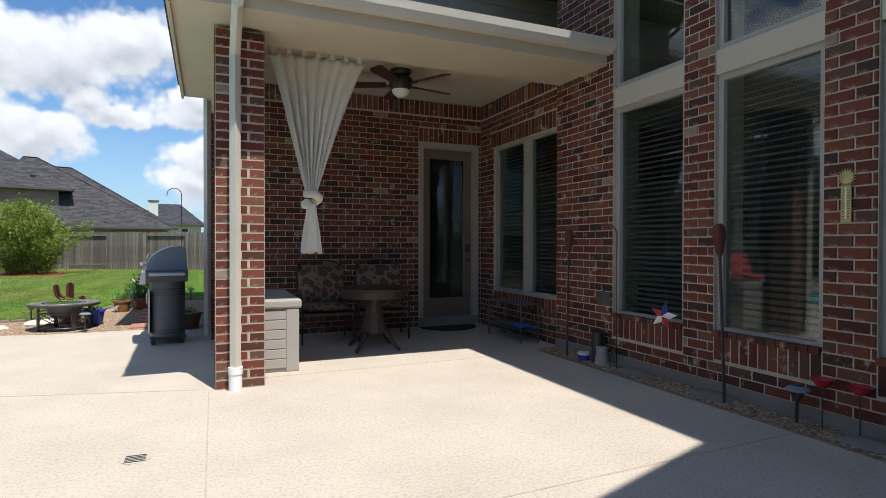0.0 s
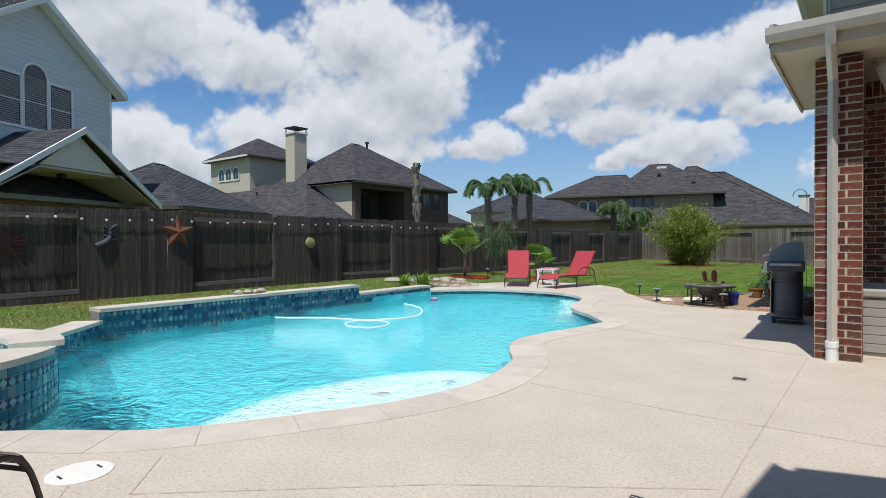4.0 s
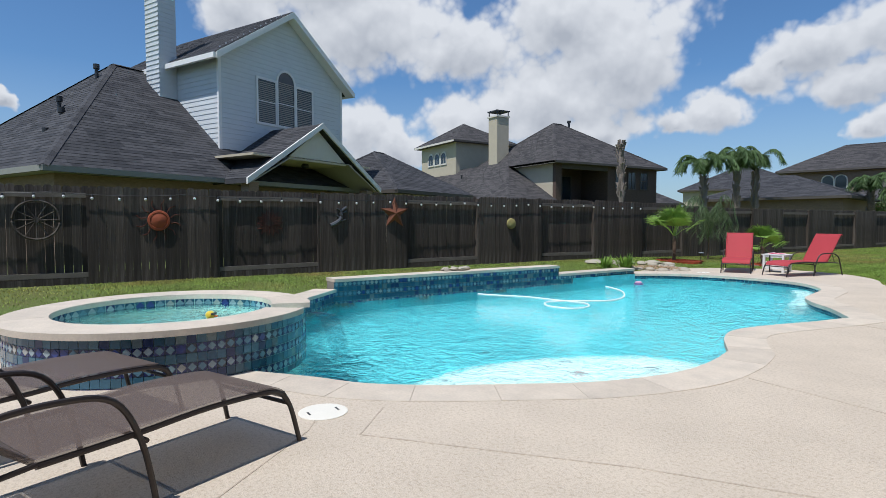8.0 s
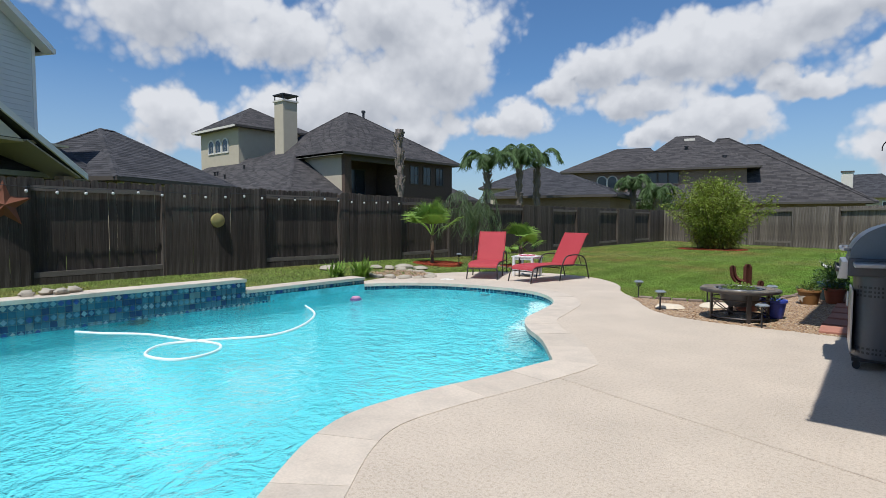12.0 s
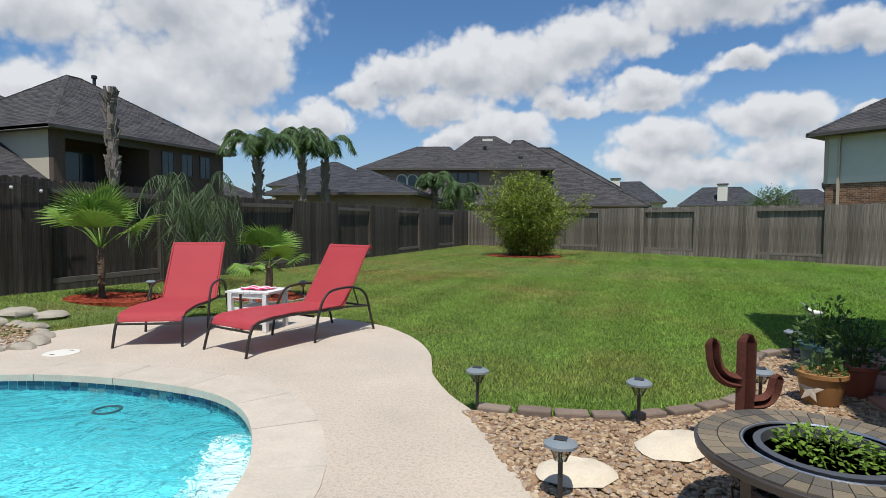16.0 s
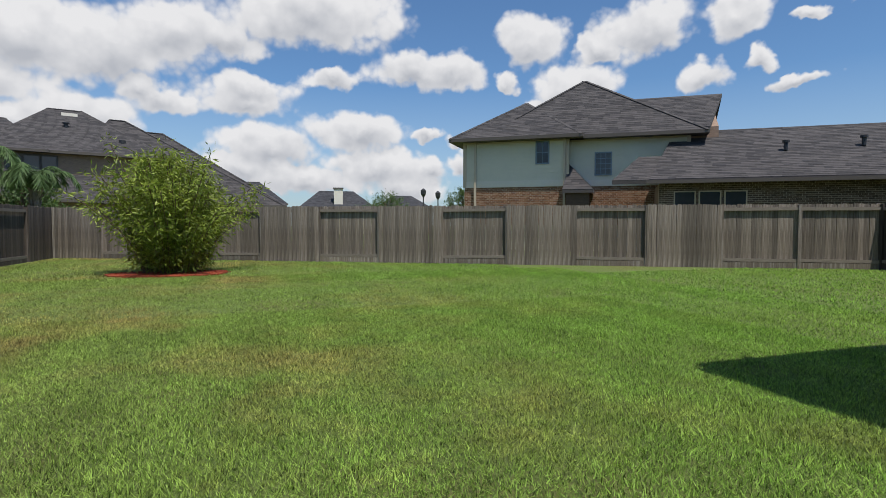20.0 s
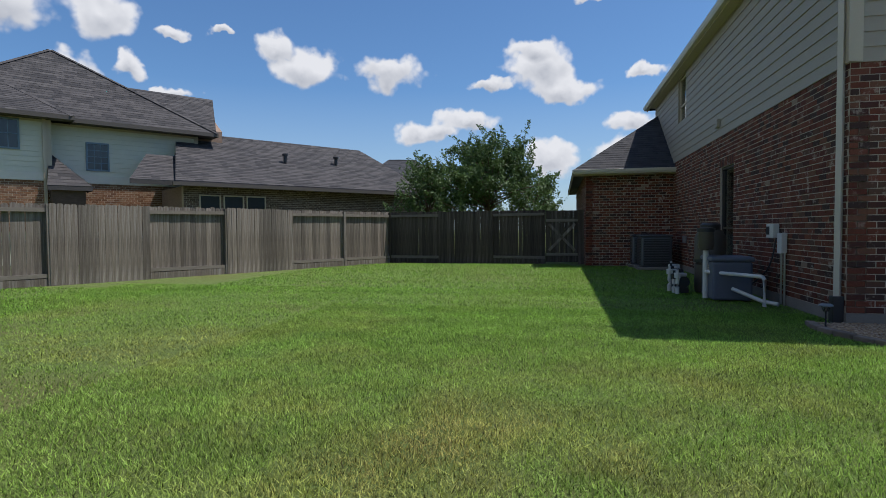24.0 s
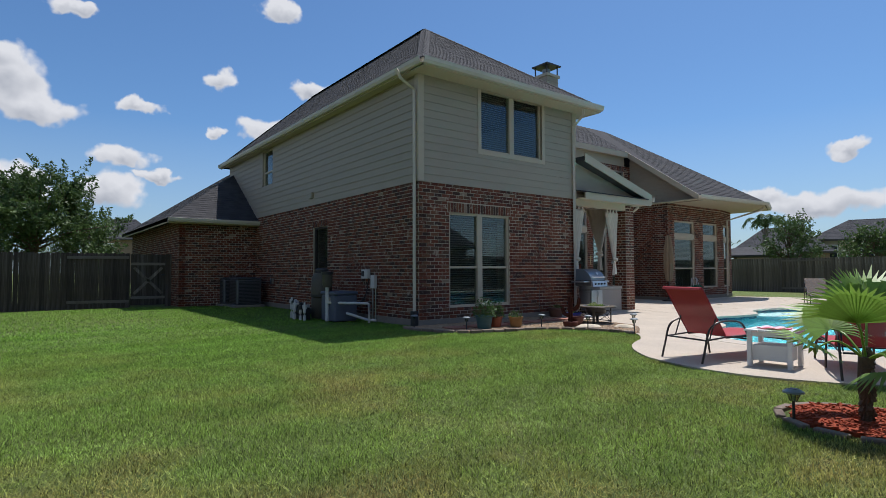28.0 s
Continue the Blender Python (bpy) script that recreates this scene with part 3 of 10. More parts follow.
def build_pool():
    pool = thing("swimming_pool", "free-form pool with turquoise water and blue tile band", "pool", kind="structure")
    n = len(POOL)
    g = fill(POOL)
    g.v = [(x, y, -1.45 if y > 2 else -1.25) for x, y, z in g.v]
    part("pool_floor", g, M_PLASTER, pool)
    w = Geo()
    w.v = [(x, y, -0.002) for x, y in POOL] + [(x, y, -1.5) for x, y in POOL]
    w.f = [(i, (i + 1) % n, n + (i + 1) % n, n + i) for i in range(n)]
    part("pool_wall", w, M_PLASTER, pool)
    # tanning shelf in the near corner
    shelf = spline([(-1.7, 3.15), (-2.5, 2.95), (-3.0, 2.1), (-3.15, 1.2), (-2.95, 0.4), (-2.6, -0.25)], 5)
    loop = [p for p in EDGE_A if p[1] > -0.1]
    poly = shelf + loop
    part("shelf", Geo().prism(poly, -1.45, -0.30), M_SHELF, pool, "pale tanning shelf under shallow water")
    # bench along the far end, with small dark marker tiles
    inner = spline([(-3.62, 7.9), (-3.9, 8.75), (-4.22, 9.45), (-4.6, 10.05)], 4)
    outer = [p for p in EDGE_C if 7.9 < p[1] < 10.2 and p[0] > -4.6]
    part("bench", Geo().prism(inner + outer[::-1], -1.45, -0.40), M_SHELF, pool, "pale underwater bench")
    for (x, y), (x2, y2) in list(zip(inner, inner[1:]))[::2]:
        a = math.atan2(y2 - y, x2 - x)
        part("marker_tile", Geo().box(-0.035, 0.035, -0.035, 0.035, -0.40, -0.394, Matrix.Translation((x + 0.09 * math.sin(a), y - 0.09 * math.cos(a), 0)) @ Matrix.Rotation(a + 0.785, 4, "Z")), M_TILE, pool)
    # water sheet
    wat = fill(POOL)
    wat.v = [(x, y, WATER_Z) for x, y, z in wat.v]
    ob = part("water", wat, M_WATER, None)
    tagged(ob, "clear turquoise pool water with small ripples", "water", kind="structure")
    ob.visible_shadow = False
    # tile band under the coping
    t = Geo()
    d = 0.0
    run = NEAR
    for a, b in zip(run, run[1:]):
        ln = math.dist(a, b)
        k = max(1, round(ln / 0.075))
        for i in range(k):
            p = [a[c] + (b[c] - a[c]) * (i + 0.04) / k for c in (0, 1)]
            q = [a[c] + (b[c] - a[c]) * (i + 0.96) / k for c in (0, 1)]
            s = Vector((-(b[1] - a[1]), b[0] - a[0])) / max(ln, 1e-6) * 0.008
            for z0, z1 in ((-0.170, -0.097), (-0.093, -0.02)):
                t.add([(p[0] + s.x, p[1] + s.y, z0), (q[0] + s.x, q[1] + s.y, z0), (q[0] + s.x, q[1] + s.y, z1), (p[0] + s.x, p[1] + s.y, z1)], [(0, 1, 2, 3)])
    part("tile_band", t, M_TILE_I, pool, kind="stuff")
    return pool


pool = build_pool()


def build_coping():
    cop = thing("coping", "cream stone coping round the pool edge", "coping", kind="structure")
    inn, out = offset(NEAR, -0.03), offset(NEAR, 0.362)
    i = 0
    while i < len(NEAR) - 1:
        j, ln = i, 0.0
        while j < len(NEAR) - 1 and ln < 0.52:
            ln += math.dist(NEAR[j], NEAR[j + 1])
            j += 1
        a = [inn[k] for k in range(i, j + 1)]
        b = [out[k] for k in range(i, j + 1)]

        def shrink(p, q, f):
            return (p[0] + (q[0] - p[0]) * f, p[1] + (q[1] - p[1]) * f)
        a[0], b[0] = shrink(a[0], a[1], 0.012), shrink(b[0], b[1], 0.012)
        a[-1], b[-1] = shrink(a[-1], a[-2], 0.012), shrink(b[-1], b[-2], 0.012)
        g = Geo().prism(b + a[::-1], -0.05, 0.002 + random.uniform(0, 0.0025))
        part("coping_stone", g, M_COPING, cop)
        i = j
    return cop


build_coping()


def tile_wall(parent, path, z0, z1, rows, per, limit=300):
    """Square glazed tiles with diamonds, row by row along a path, facing to the left of its direction."""
    tile = Geo().box(-0.071, 0.071, -0.004, 0.004, -0.071, 0.071).mesh("tile", M_TILE)
    navy = Geo().box(-0.071, 0.071, -0.004, 0.004, -0.071, 0.071).mesh("tile", M_NAVY)
    dia = Geo().add([(-0.066, 0, 0), (0, 0, -0.07), (0.066, 0, 0), (0, 0, 0.07), (-0.066, 0.006, 0), (0, 0.006, -0.07), (0.066, 0.006, 0), (0, 0.006, 0.07)],
                    [(4, 7, 6, 5), (0, 1, 5, 4), (1, 2, 6, 5), (2, 3, 7, 6), (3, 0, 4, 7)]).mesh("diamond", M_DIAMOND)
    h = (z1 - z0) / rows
    total = sum(math.dist(a, b) for a, b in zip(path, path[1:]))
    cols = int(total / h)
    step = total / cols
    n = 0
    seg, acc = 0, 0.0
    for c in range(cols):
        s = (c + 0.5) * step
        while seg < len(path) - 2 and acc + math.dist(path[seg], path[seg + 1]) < s:
            acc += math.dist(path[seg], path[seg + 1])
            seg += 1
        a, b = Vector(path[seg]), Vector(path[seg + 1])
        d = (b - a).normalized()
        p = a + d * (s - acc)
        ang = math.atan2(d.y, d.x)
        for r in range(rows):
            m = Matrix.Translation((p.x, p.y, z0 + (r + 0.5) * h)) @ Matrix.Rotation(ang, 4, "Z") @ Matrix.Scale(h / 0.15, 4)
            ob = new("tile", navy if per < 0 and r % 2 == 1 else tile)
            ob.parent = parent
            ob.matrix_local = m
            if r % 2 == (1 if per < 0 else per):
                ob = new("diamond", dia)
                ob.parent = parent
                ob.matrix_local = m @ Matrix.Translation((0, 0.0035, 0))


def cap_run(parent, path, z, wid, over, mat, length=0.6, th=0.05):
    """Flat cap stones along an open path; wid to the right, over to the left."""
    lf, rt = offset(path, -over), offset(path, wid)
    tot = 0
    i = 0
    while i < len(path) - 1:
        j, ln = i, 0.0
        while j < len(path) - 1 and ln < length:
            ln += math.dist(path[j], path[j + 1])
            j += 1
        poly = [rt[k] for k in range(i, j + 1)] + [lf[k] for k in range(j, i - 1, -1)]
        part("cap_stone", Geo().prism(poly, z - th, z + random.uniform(0, 0.003)), mat, parent)
        i = j


def dense(pts, step=0.3):
    out = []
    for a, b in zip(pts, pts[1:]):
        k = max(1, round(math.dist(a, b) / step))
        out += [(a[0] + (b[0] - a[0]) * i / k, a[1] + (b[1] - a[1]) * i / k) for i in range(k)]
    return out + [pts[-1]]


def build_raised_wall():
    wall = thing("pool_wall_raised", "raised pool wall faced with blue diamond tiles, cream cap", "wall", kind="structure")
    p1 = dense([(-7.62, 1.42), (-7.72, 6.6)])
    p2 = dense([(-7.72, 6.6), (-7.80, 9.15)])
    p3 = dense([(-6.25, 0.0), (-6.6, 0.45), (-7.62, 1.42)])
    for path, z in ((p1, 0.30), (p2, 0.12), (p3, 0.13)):
        back = offset(path, -0.3)
        part("core", Geo().prism([*path, *back[::-1]][::-1], -0.6, z - 0.05), M_FOUND, wall)
        fpath = offset(path, 0.012)[::-1]
        rows = 5 if z > 0.2 else 3
        tile_wall(wall, [*fpath], -0.16, z - 0.05, rows, 0)
        cap_run(wall, path, z, 0.05, 0.34, M_COPING)


build_raised_wall()


def build_spa():
    spa = thing("hot_tub", "round raised spa with diamond tiles and cream coping", "hot tub", kind="structure")
    cx, cy = SPA_C

    def ring(r, a0=0.0, a1=360.0, n=72):
        return [(cx + r * math.cos(radians(a)), cy + r * math.sin(radians(a))) for a in np.linspace(a0, a1, n)]

    core = Geo()
    o, i_ = ring(SPA_R)[:-1], ring(SPA_R - 0.28)[:-1]
    n = len(o)
    core.v = [(x, y, -1.3) for x, y in o] + [(x, y, SPA_H - 0.05) for x, y in o] + [(x, y, SPA_H - 0.05) for x, y in i_] + [(x, y, 0.06) for x, y in i_]
    for k in range(n):
        k2 = (k + 1) % n
        core.f += [(k, k2, n + k2, n + k), (n + k, n + k2, 2 * n + k2, 2 * n + k), (2 * n + k, 2 * n + k2, 3 * n + k2, 3 * n + k)]
    core.f.append(tuple(3 * n + k for k in range(n)))
    part("shell", core, M_SPA, spa)
    tile_wall(spa, ring(SPA_R + 0.012)[::-1], -0.14, SPA_H - 0.05, 7, -1)
    tile_wall(spa, ring(SPA_R - 0.292), SPA_H - 0.15, SPA_H - 0.05, 1, 0)
    cap = ring(SPA_R - 0.12, 70, 415, 80)
    cap_run(spa, cap[::-1], SPA_H, 0.20, 0.18, M_COPING, 0.7)
    w = Geo().prism(ring(SPA_R - 0.281)[:-1], SPA_H - 0.115, SPA_H - 0.11)
    ob = tagged(part("spa_water", w, M_SPAWATER), "still turquoise spa water", "water", kind="structure")
    ob.visible_shadow = False


build_spa()

# ---- fences ----
def fence(name, label, a, b, mat, spans, side, height=1.83, separate=True, ground=None, first=0, double=-1):
    """A board fence from a to b in spans of 2.4 m; in every other span the boards stand on the far side and the rails show."""
    A, B = Vector((*a, 0)), Vector((*b, 0))
    d = (B - A).normalized()
    nrm = Vector((d.y, -d.x, 0)) * side
    total = (B - A).length
    ang = math.atan2(d.y, d.x)
    fe = thing(name, label, "fence", kind="structure")
    rnd = random.Random(len(name) + int(total))
    meshes = []
    for w in (0.129, 0.133, 0.136):
        g = Geo()
        h = height
        c = 0.03
        prof = [(-w / 2, 0), (w / 2, 0), (w / 2, h - c), (w / 2 - c, h), (-w / 2 + c, h), (-w / 2, h - c)]
        n = len(prof)
        g.add([(x, -0.008, z) for x, z in prof] + [(x, 0.008, z) for x, z in prof],
              [tuple(range(n - 1, -1, -1))[::-1], tuple(range(2 * n - 1, n - 1, -1))] + [(i, n + i, n + (i + 1) % n, (i + 1) % n) for i in range(n)])
        meshes.append(g.mesh("board", mat))
    span = total / spans
    rails = Geo()
    for k in range(spans):
        near = (k + first) % 2 == 0 and k != double
        s0 = k * span
        gz = 0.0
        nb = math.ceil(span / 0.141)
        for i in range(nb):
            s = s0 + (i + 0.5) * span / nb
            p = A + d * s + nrm * ((0.055 if near else -0.055) + rnd.uniform(-0.003, 0.003))
            gz = ground(p.x, p.y) if ground else -0.03
            ob = new("board", meshes[rnd.randrange(3)])
            ob.parent = fe
            ob.matrix_local = Matrix.Translation((p.x, p.y, gz + rnd.uniform(-0.015, 0.015))) @ Matrix.Rotation(ang + rnd.uniform(-0.015, 0.015), 4, "Z") @ Matrix.Rotation(rnd.uniform(-0.006, 0.006), 4, "Y")
        c = A + d * (s0 + span / 2)
        gz = ground(c.x, c.y) if ground else 0.0
        m = Matrix.Translation((c.x, c.y, gz)) @ Matrix.Rotation(ang, 4, "Z")
        for z in (0.2, 1.66):
            part("rail", Geo().box(-span / 2 + 0.03, span / 2 - 0.03, -0.02, 0.02, z - 0.045, z + 0.045, m @ Matrix.Rotation(rnd.uniform(-0.01, 0.01), 4, "Y")), M_RAIL if mat is M_FENCE else M_RAIL_D, fe)
        part("kickboard", Geo().box(-span / 2 + 0.03, span / 2 - 0.03, -0.02, 0.02, -0.03, 0.14, m), mat, fe)
        p = A + d * s0
        gz = ground(p.x, p.y) if ground else 0.0
        part("fence_post", Geo().box(-0.045, 0.045, -0.045, 0.045, -0.2, 1.78, Matrix.Translation((p.x, p.y, gz)) @ Matrix.Rotation(ang, 4, "Z")), mat, fe)
    return fe


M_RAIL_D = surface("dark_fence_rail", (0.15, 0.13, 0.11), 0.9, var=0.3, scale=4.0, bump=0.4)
FX = -10.95
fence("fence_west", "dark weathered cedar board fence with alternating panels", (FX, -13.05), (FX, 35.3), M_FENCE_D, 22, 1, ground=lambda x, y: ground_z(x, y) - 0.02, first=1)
fence("fence_north", "grey weathered cedar board fence with alternating panels", (FX, 35.6), (12.2, 22.4), M_FENCE, 13, 1, double=12)
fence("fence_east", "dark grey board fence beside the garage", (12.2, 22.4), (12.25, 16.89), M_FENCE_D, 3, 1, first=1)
fence("fence_south", "grey board fence at the far end of the lawn", (-10.95, -13.0), (16.0, -13.0), M_FENCE, 11, -1)

# ---- brick, siding, roof and window builders ----
def cells(u0, u1, z0, z1, openings):
    us = sorted({u0, u1, *[c for o in openings for c in o[:2] if u0 < c < u1]})
    zs = sorted({z0, z1, *[c for o in openings for c in o[2:4] if z0 < c < z1]})
    for a, b in zip(us, us[1:]):
        for c, e in zip(zs, zs[1:]):
            mu, mz = (a + b) / 2, (c + e) / 2
            if not any(o[0] < mu < o[1] and o[2] < mz < o[3] for o in openings):
                yield a, b, c, e


def wall_frame(p, q):
    """The frame of a wall from p to q: x along it, y out of it (to the right of p-q), z up."""
    d = Vector((q[0] - p[0], q[1] - p[1], 0))
    ln = d.length
    ang = math.atan2(d.y, d.x)
    return Matrix.Translation((p[0], p[1], 0)) @ Matrix.Rotation(ang, 4, "Z") @ Matrix.Diagonal((1, -1, 1, 1)), ln


BW, BH, BJ = 0.197, 0.0695, 0.0105


def bricks_rows(u0, u1, z0, z1, openings, soldiers=(), seed=0):
    """Rows of u0, u1, z0, z1 for all bricks of a wall."""
    rnd = random.Random(seed)
    rows = []
    n = max(1, round((z1 - z0) / (BH + BJ)))
    ch = (z1 - z0) / n
    block = list(openings) + [s for s in soldiers]
    for r in range(n):
        a, b = z0 + r * ch + BJ / 2, z0 + (r + 1) * ch - BJ / 2
        mid = (a + b) / 2
        cuts = sorted([(o[0], o[1]) for o in block if o[2] < mid < o[3]])
        spans, x = [], u0
        for c0, c1 in cuts:
            if c0 > x:
                spans.append((x, c0))
            x = max(x, c1)
        if x < u1:
            spans.append((x, u1))
        off = (r % 2) * (BW + BJ) / 2
        for s0, s1 in spans:
            k = math.floor((s0 - u0 - off) / (BW + BJ))
            x = u0 + off + k * (BW + BJ)
            while x < s1:
                l, rr = max(x, s0) + BJ / 2, min(x + BW + BJ, s1) - BJ / 2
                if rr - l > 0.025:
                    rows.append((l, rr, a, b))
                x += BW + BJ
    for s0, s1, c0, c1 in soldiers:
        n = max(1, round((s1 - s0) / (BH + BJ)))
        w = (s1 - s0) / n
        for i in range(n):
            rows.append((s0 + i * w + BJ / 2, s0 + (i + 1) * w - BJ / 2, c0 + BJ / 2, c1 - BJ / 2))
    return rows


def brick_wall(name, label, p, q, z0, z1, openings=(), soldiers=(), depth=0.22, single=None, seed=0, sill=True, parent=None, face=None):
    """A wall of thickness depth behind its outer face p-q, with openings through it and real bricks proud of the mortar."""
    m, ln = wall_frame(p, q)
    g = Geo()
    for a, b, c, e in cells(0, ln, z0, z1, openings):
        g.box(a, b, -depth, 0.0, c, e, m)
    wall = part(name, g, M_MORTAR, parent)
    if parent is None:
        tagged(wall, label, "wall", kind="structure")
    rest = Geo()
    rnd = random.Random(seed)
    count = 0
    shared = {}
    for u0, u1, a, b in bricks_rows(0, ln, z0, z1, openings, soldiers, seed):
        pr = 0.003 + rnd.uniform(0, 0.003)
        if single and single(u0, u1, a, b) and count < 300:
            key = (round(u1 - u0, 3), round(b - a, 3))
            if key not in shared:
                w, h = key
                e = 0.004
                gg = Geo().add([(-w / 2, 0, -h / 2), (w / 2, 0, -h / 2), (w / 2, 0, h / 2), (-w / 2, 0, h / 2),
                                (-w / 2 + e, 0.009, -h / 2 + e), (w / 2 - e, 0.009, -h / 2 + e), (w / 2 - e, 0.009, h / 2 - e), (-w / 2 + e, 0.009, h / 2 - e)],
                               [(4, 5, 6, 7), (0, 1, 5, 4), (1, 2, 6, 5), (2, 3, 7, 6), (3, 0, 4, 7)])
                shared[key] = gg.mesh("brick", M_BRICK1)
            ob = new("brick", shared[key])
            ob.parent = wall
            ob.matrix_local = m @ Matrix.Translation(((u0 + u1) / 2, rnd.uniform(-0.001, 0.002), (a + b) / 2))
            count += 1
        else:
            vs = [(u0, 0, a), (u1, 0, a), (u1, 0, b), (u0, 0, b), (u0 + .003, pr, a + .003), (u1 - .003, pr, a + .003), (u1 - .003, pr, b - .003), (u0 + .003, pr, b - .003)]
            rest.add([m @ Vector(v) for v in vs], [(4, 5, 6, 7), (0, 1, 5, 4), (1, 2, 6, 5), (2, 3, 7, 6), (3, 0, 4, 7)])
    if rest.v:
        part("brickwork", rest, face or M_BRICK, wall, kind="stuff")
    return wall


def siding_wall(name, label, p, q, z0, z1, mat, openings=(), depth=0.2, gable=None, exposure=0.18, parent=None, category="wall"):
    """Lapped boards on a wall; gable: the ridge's place along the wall and its height."""
    m, ln = wall_frame(p, q)
    g = Geo()
    for a, b, c, e in cells(0, ln, z0, z1, openings):
        g.box(a, b, -depth, 0.0, c, e, m)
    if gable:
        gu, gz = gable
        g.add([m @ Vector(v) for v in ((0, -depth, z1), (ln, -depth, z1), (gu, -depth, gz), (0, 0, z1), (ln, 0, z1), (gu, 0, gz))],
              [(0, 2, 1), (3, 4, 5), (0, 1, 4, 3), (1, 2, 5, 4), (2, 0, 3, 5)])
    wall = part(name, g, mat, parent)
    if parent is None:
        tagged(wall, label, category, kind="structure")
    top = gable[1] if gable else z1
    n = max(1, round((top - z0) / exposure))
    h = (top - z0) / n
    for r in range(n):
        a, b = z0 + r * h, z0 + (r + 1) * h
        lo, hi = 0.0, ln
        if gable and a >= z1 - 1e-6:
            f = (a - z1) / (gable[1] - z1)
            lo, hi = gable[0] * f, ln - (ln - gable[0]) * f
        mid = (a + b) / 2
        spans, x = [], lo
        for o in sorted([o for o in openings if o[2] < mid < o[3]]):
            if o[0] > x:
                spans.append((x, o[0]))
            x = max(x, o[1])
        if x < hi:
            spans.append((x, hi))
        for s0, s1 in spans:
            if s1 - s0 < 0.02:
                continue
            gg = Geo().add([m @ Vector(v) for v in ((s0, 0.001, a - 0.012), (s1, 0.001, a - 0.012), (s1, 0.021, a - 0.012), (s0, 0.021, a - 0.012), (s0, 0.004, b), (s1, 0.004, b))],
                           [(0, 1, 2, 3), (3, 2, 5, 4), (0, 3, 4), (1, 5, 2)])
            part("siding_board", gg, mat, wall)
    return wall


def shingles(parent, corners, mat, course=0.15, tab=0.32, base=True, seed=0, t=0.12, lift=0.0):
    """A roof plane over coplanar 3D corners: a deck and its courses of shingles."""
    rnd = random.Random(seed)
    c = [Vector(p) for p in corners]
    nrm = (c[1] - c[0]).cross(c[2] - c[0]).normalized()
    if nrm.z < 0:
        nrm = -nrm
        c = c[::-1]
    eu = Vector((0, 0, 1)).cross(nrm).normalized()
    ev = nrm.cross(eu)
    o = c[0]
    pl = [((p - o).dot(eu), (p - o).dot(ev)) for p in c]
    deck_ob = part("roof_deck", Geo().slab(c, t), mat, parent)
    g = Geo()
    v0, v1 = min(v for _, v in pl), max(v for _, v in pl)
    n = int((v1 - v0) / course)
    for r in range(n + 1):
        a = v0 + r * course
        ends = []
        for level in (a + course * 0.02, a + course * 0.98):
            xs = []
            for (ua, va), (ub, vb) in zip(pl, pl[1:] + pl[:1]):
                if (va > level) != (vb > level):
                    xs.append(ua + (ub - ua) * (level - va) / (vb - va))
            if len(xs) > 1:
                ends.append((min(xs), max(xs)))
        if len(ends) < 2:
            continue
        (lo, hi), (lo2, hi2) = ends
        x = lo - rnd.uniform(0, tab)
        while x < max(hi, hi2):
            w = tab * rnd.choice((0.6, 1.0, 1.4))
            l, rr = min(max(x, lo), hi), min(max(x + w, lo), hi)
            l2, rr2 = min(max(x, lo2), hi2), min(max(x + w, lo2), hi2)
            x += w
            if rr - l + rr2 - l2 < 0.02:
                continue
            up = 0.009 + rnd.uniform(0, 0.005)
            q = [o + eu * l + ev * a + nrm * up, o + eu * rr + ev * a + nrm * up, o + eu * rr2 + ev * (a + course) + nrm * 0.004, o + eu * l2 + ev * (a + course) + nrm * 0.004,
                 o + eu * l + ev * a, o + eu * rr + ev * a]
            g.add(q, [(0, 1, 2, 3), (4, 5, 1, 0)])
    part("shingle_layer", g, mat, parent, kind="stuff")


def ridge(parent, a, b, mat, r=0.07):
    a, b = Vector(a), Vector(b)
    n = max(1, int((b - a).length / 0.25))
    g = Geo()
    d = (b - a) / n
    s = d.cross(Vector((0, 0, 1))).normalized() * 0.13
    for i in range(n):
        p, q = a + d * i, a + d * (i + 1.05)
        up = Vector((0, 0, 0.035))
        dn = Vector((0, 0, -0.03))
        g.add([p + s + dn, p + up, p - s + dn, q + s + dn, q + up * 0.7, q - s + dn], [(0, 1, 4, 3), (1, 2, 5, 4), (0, 2, 1)])
    part("ridge_cap", g, mat, parent, kind="stuff")


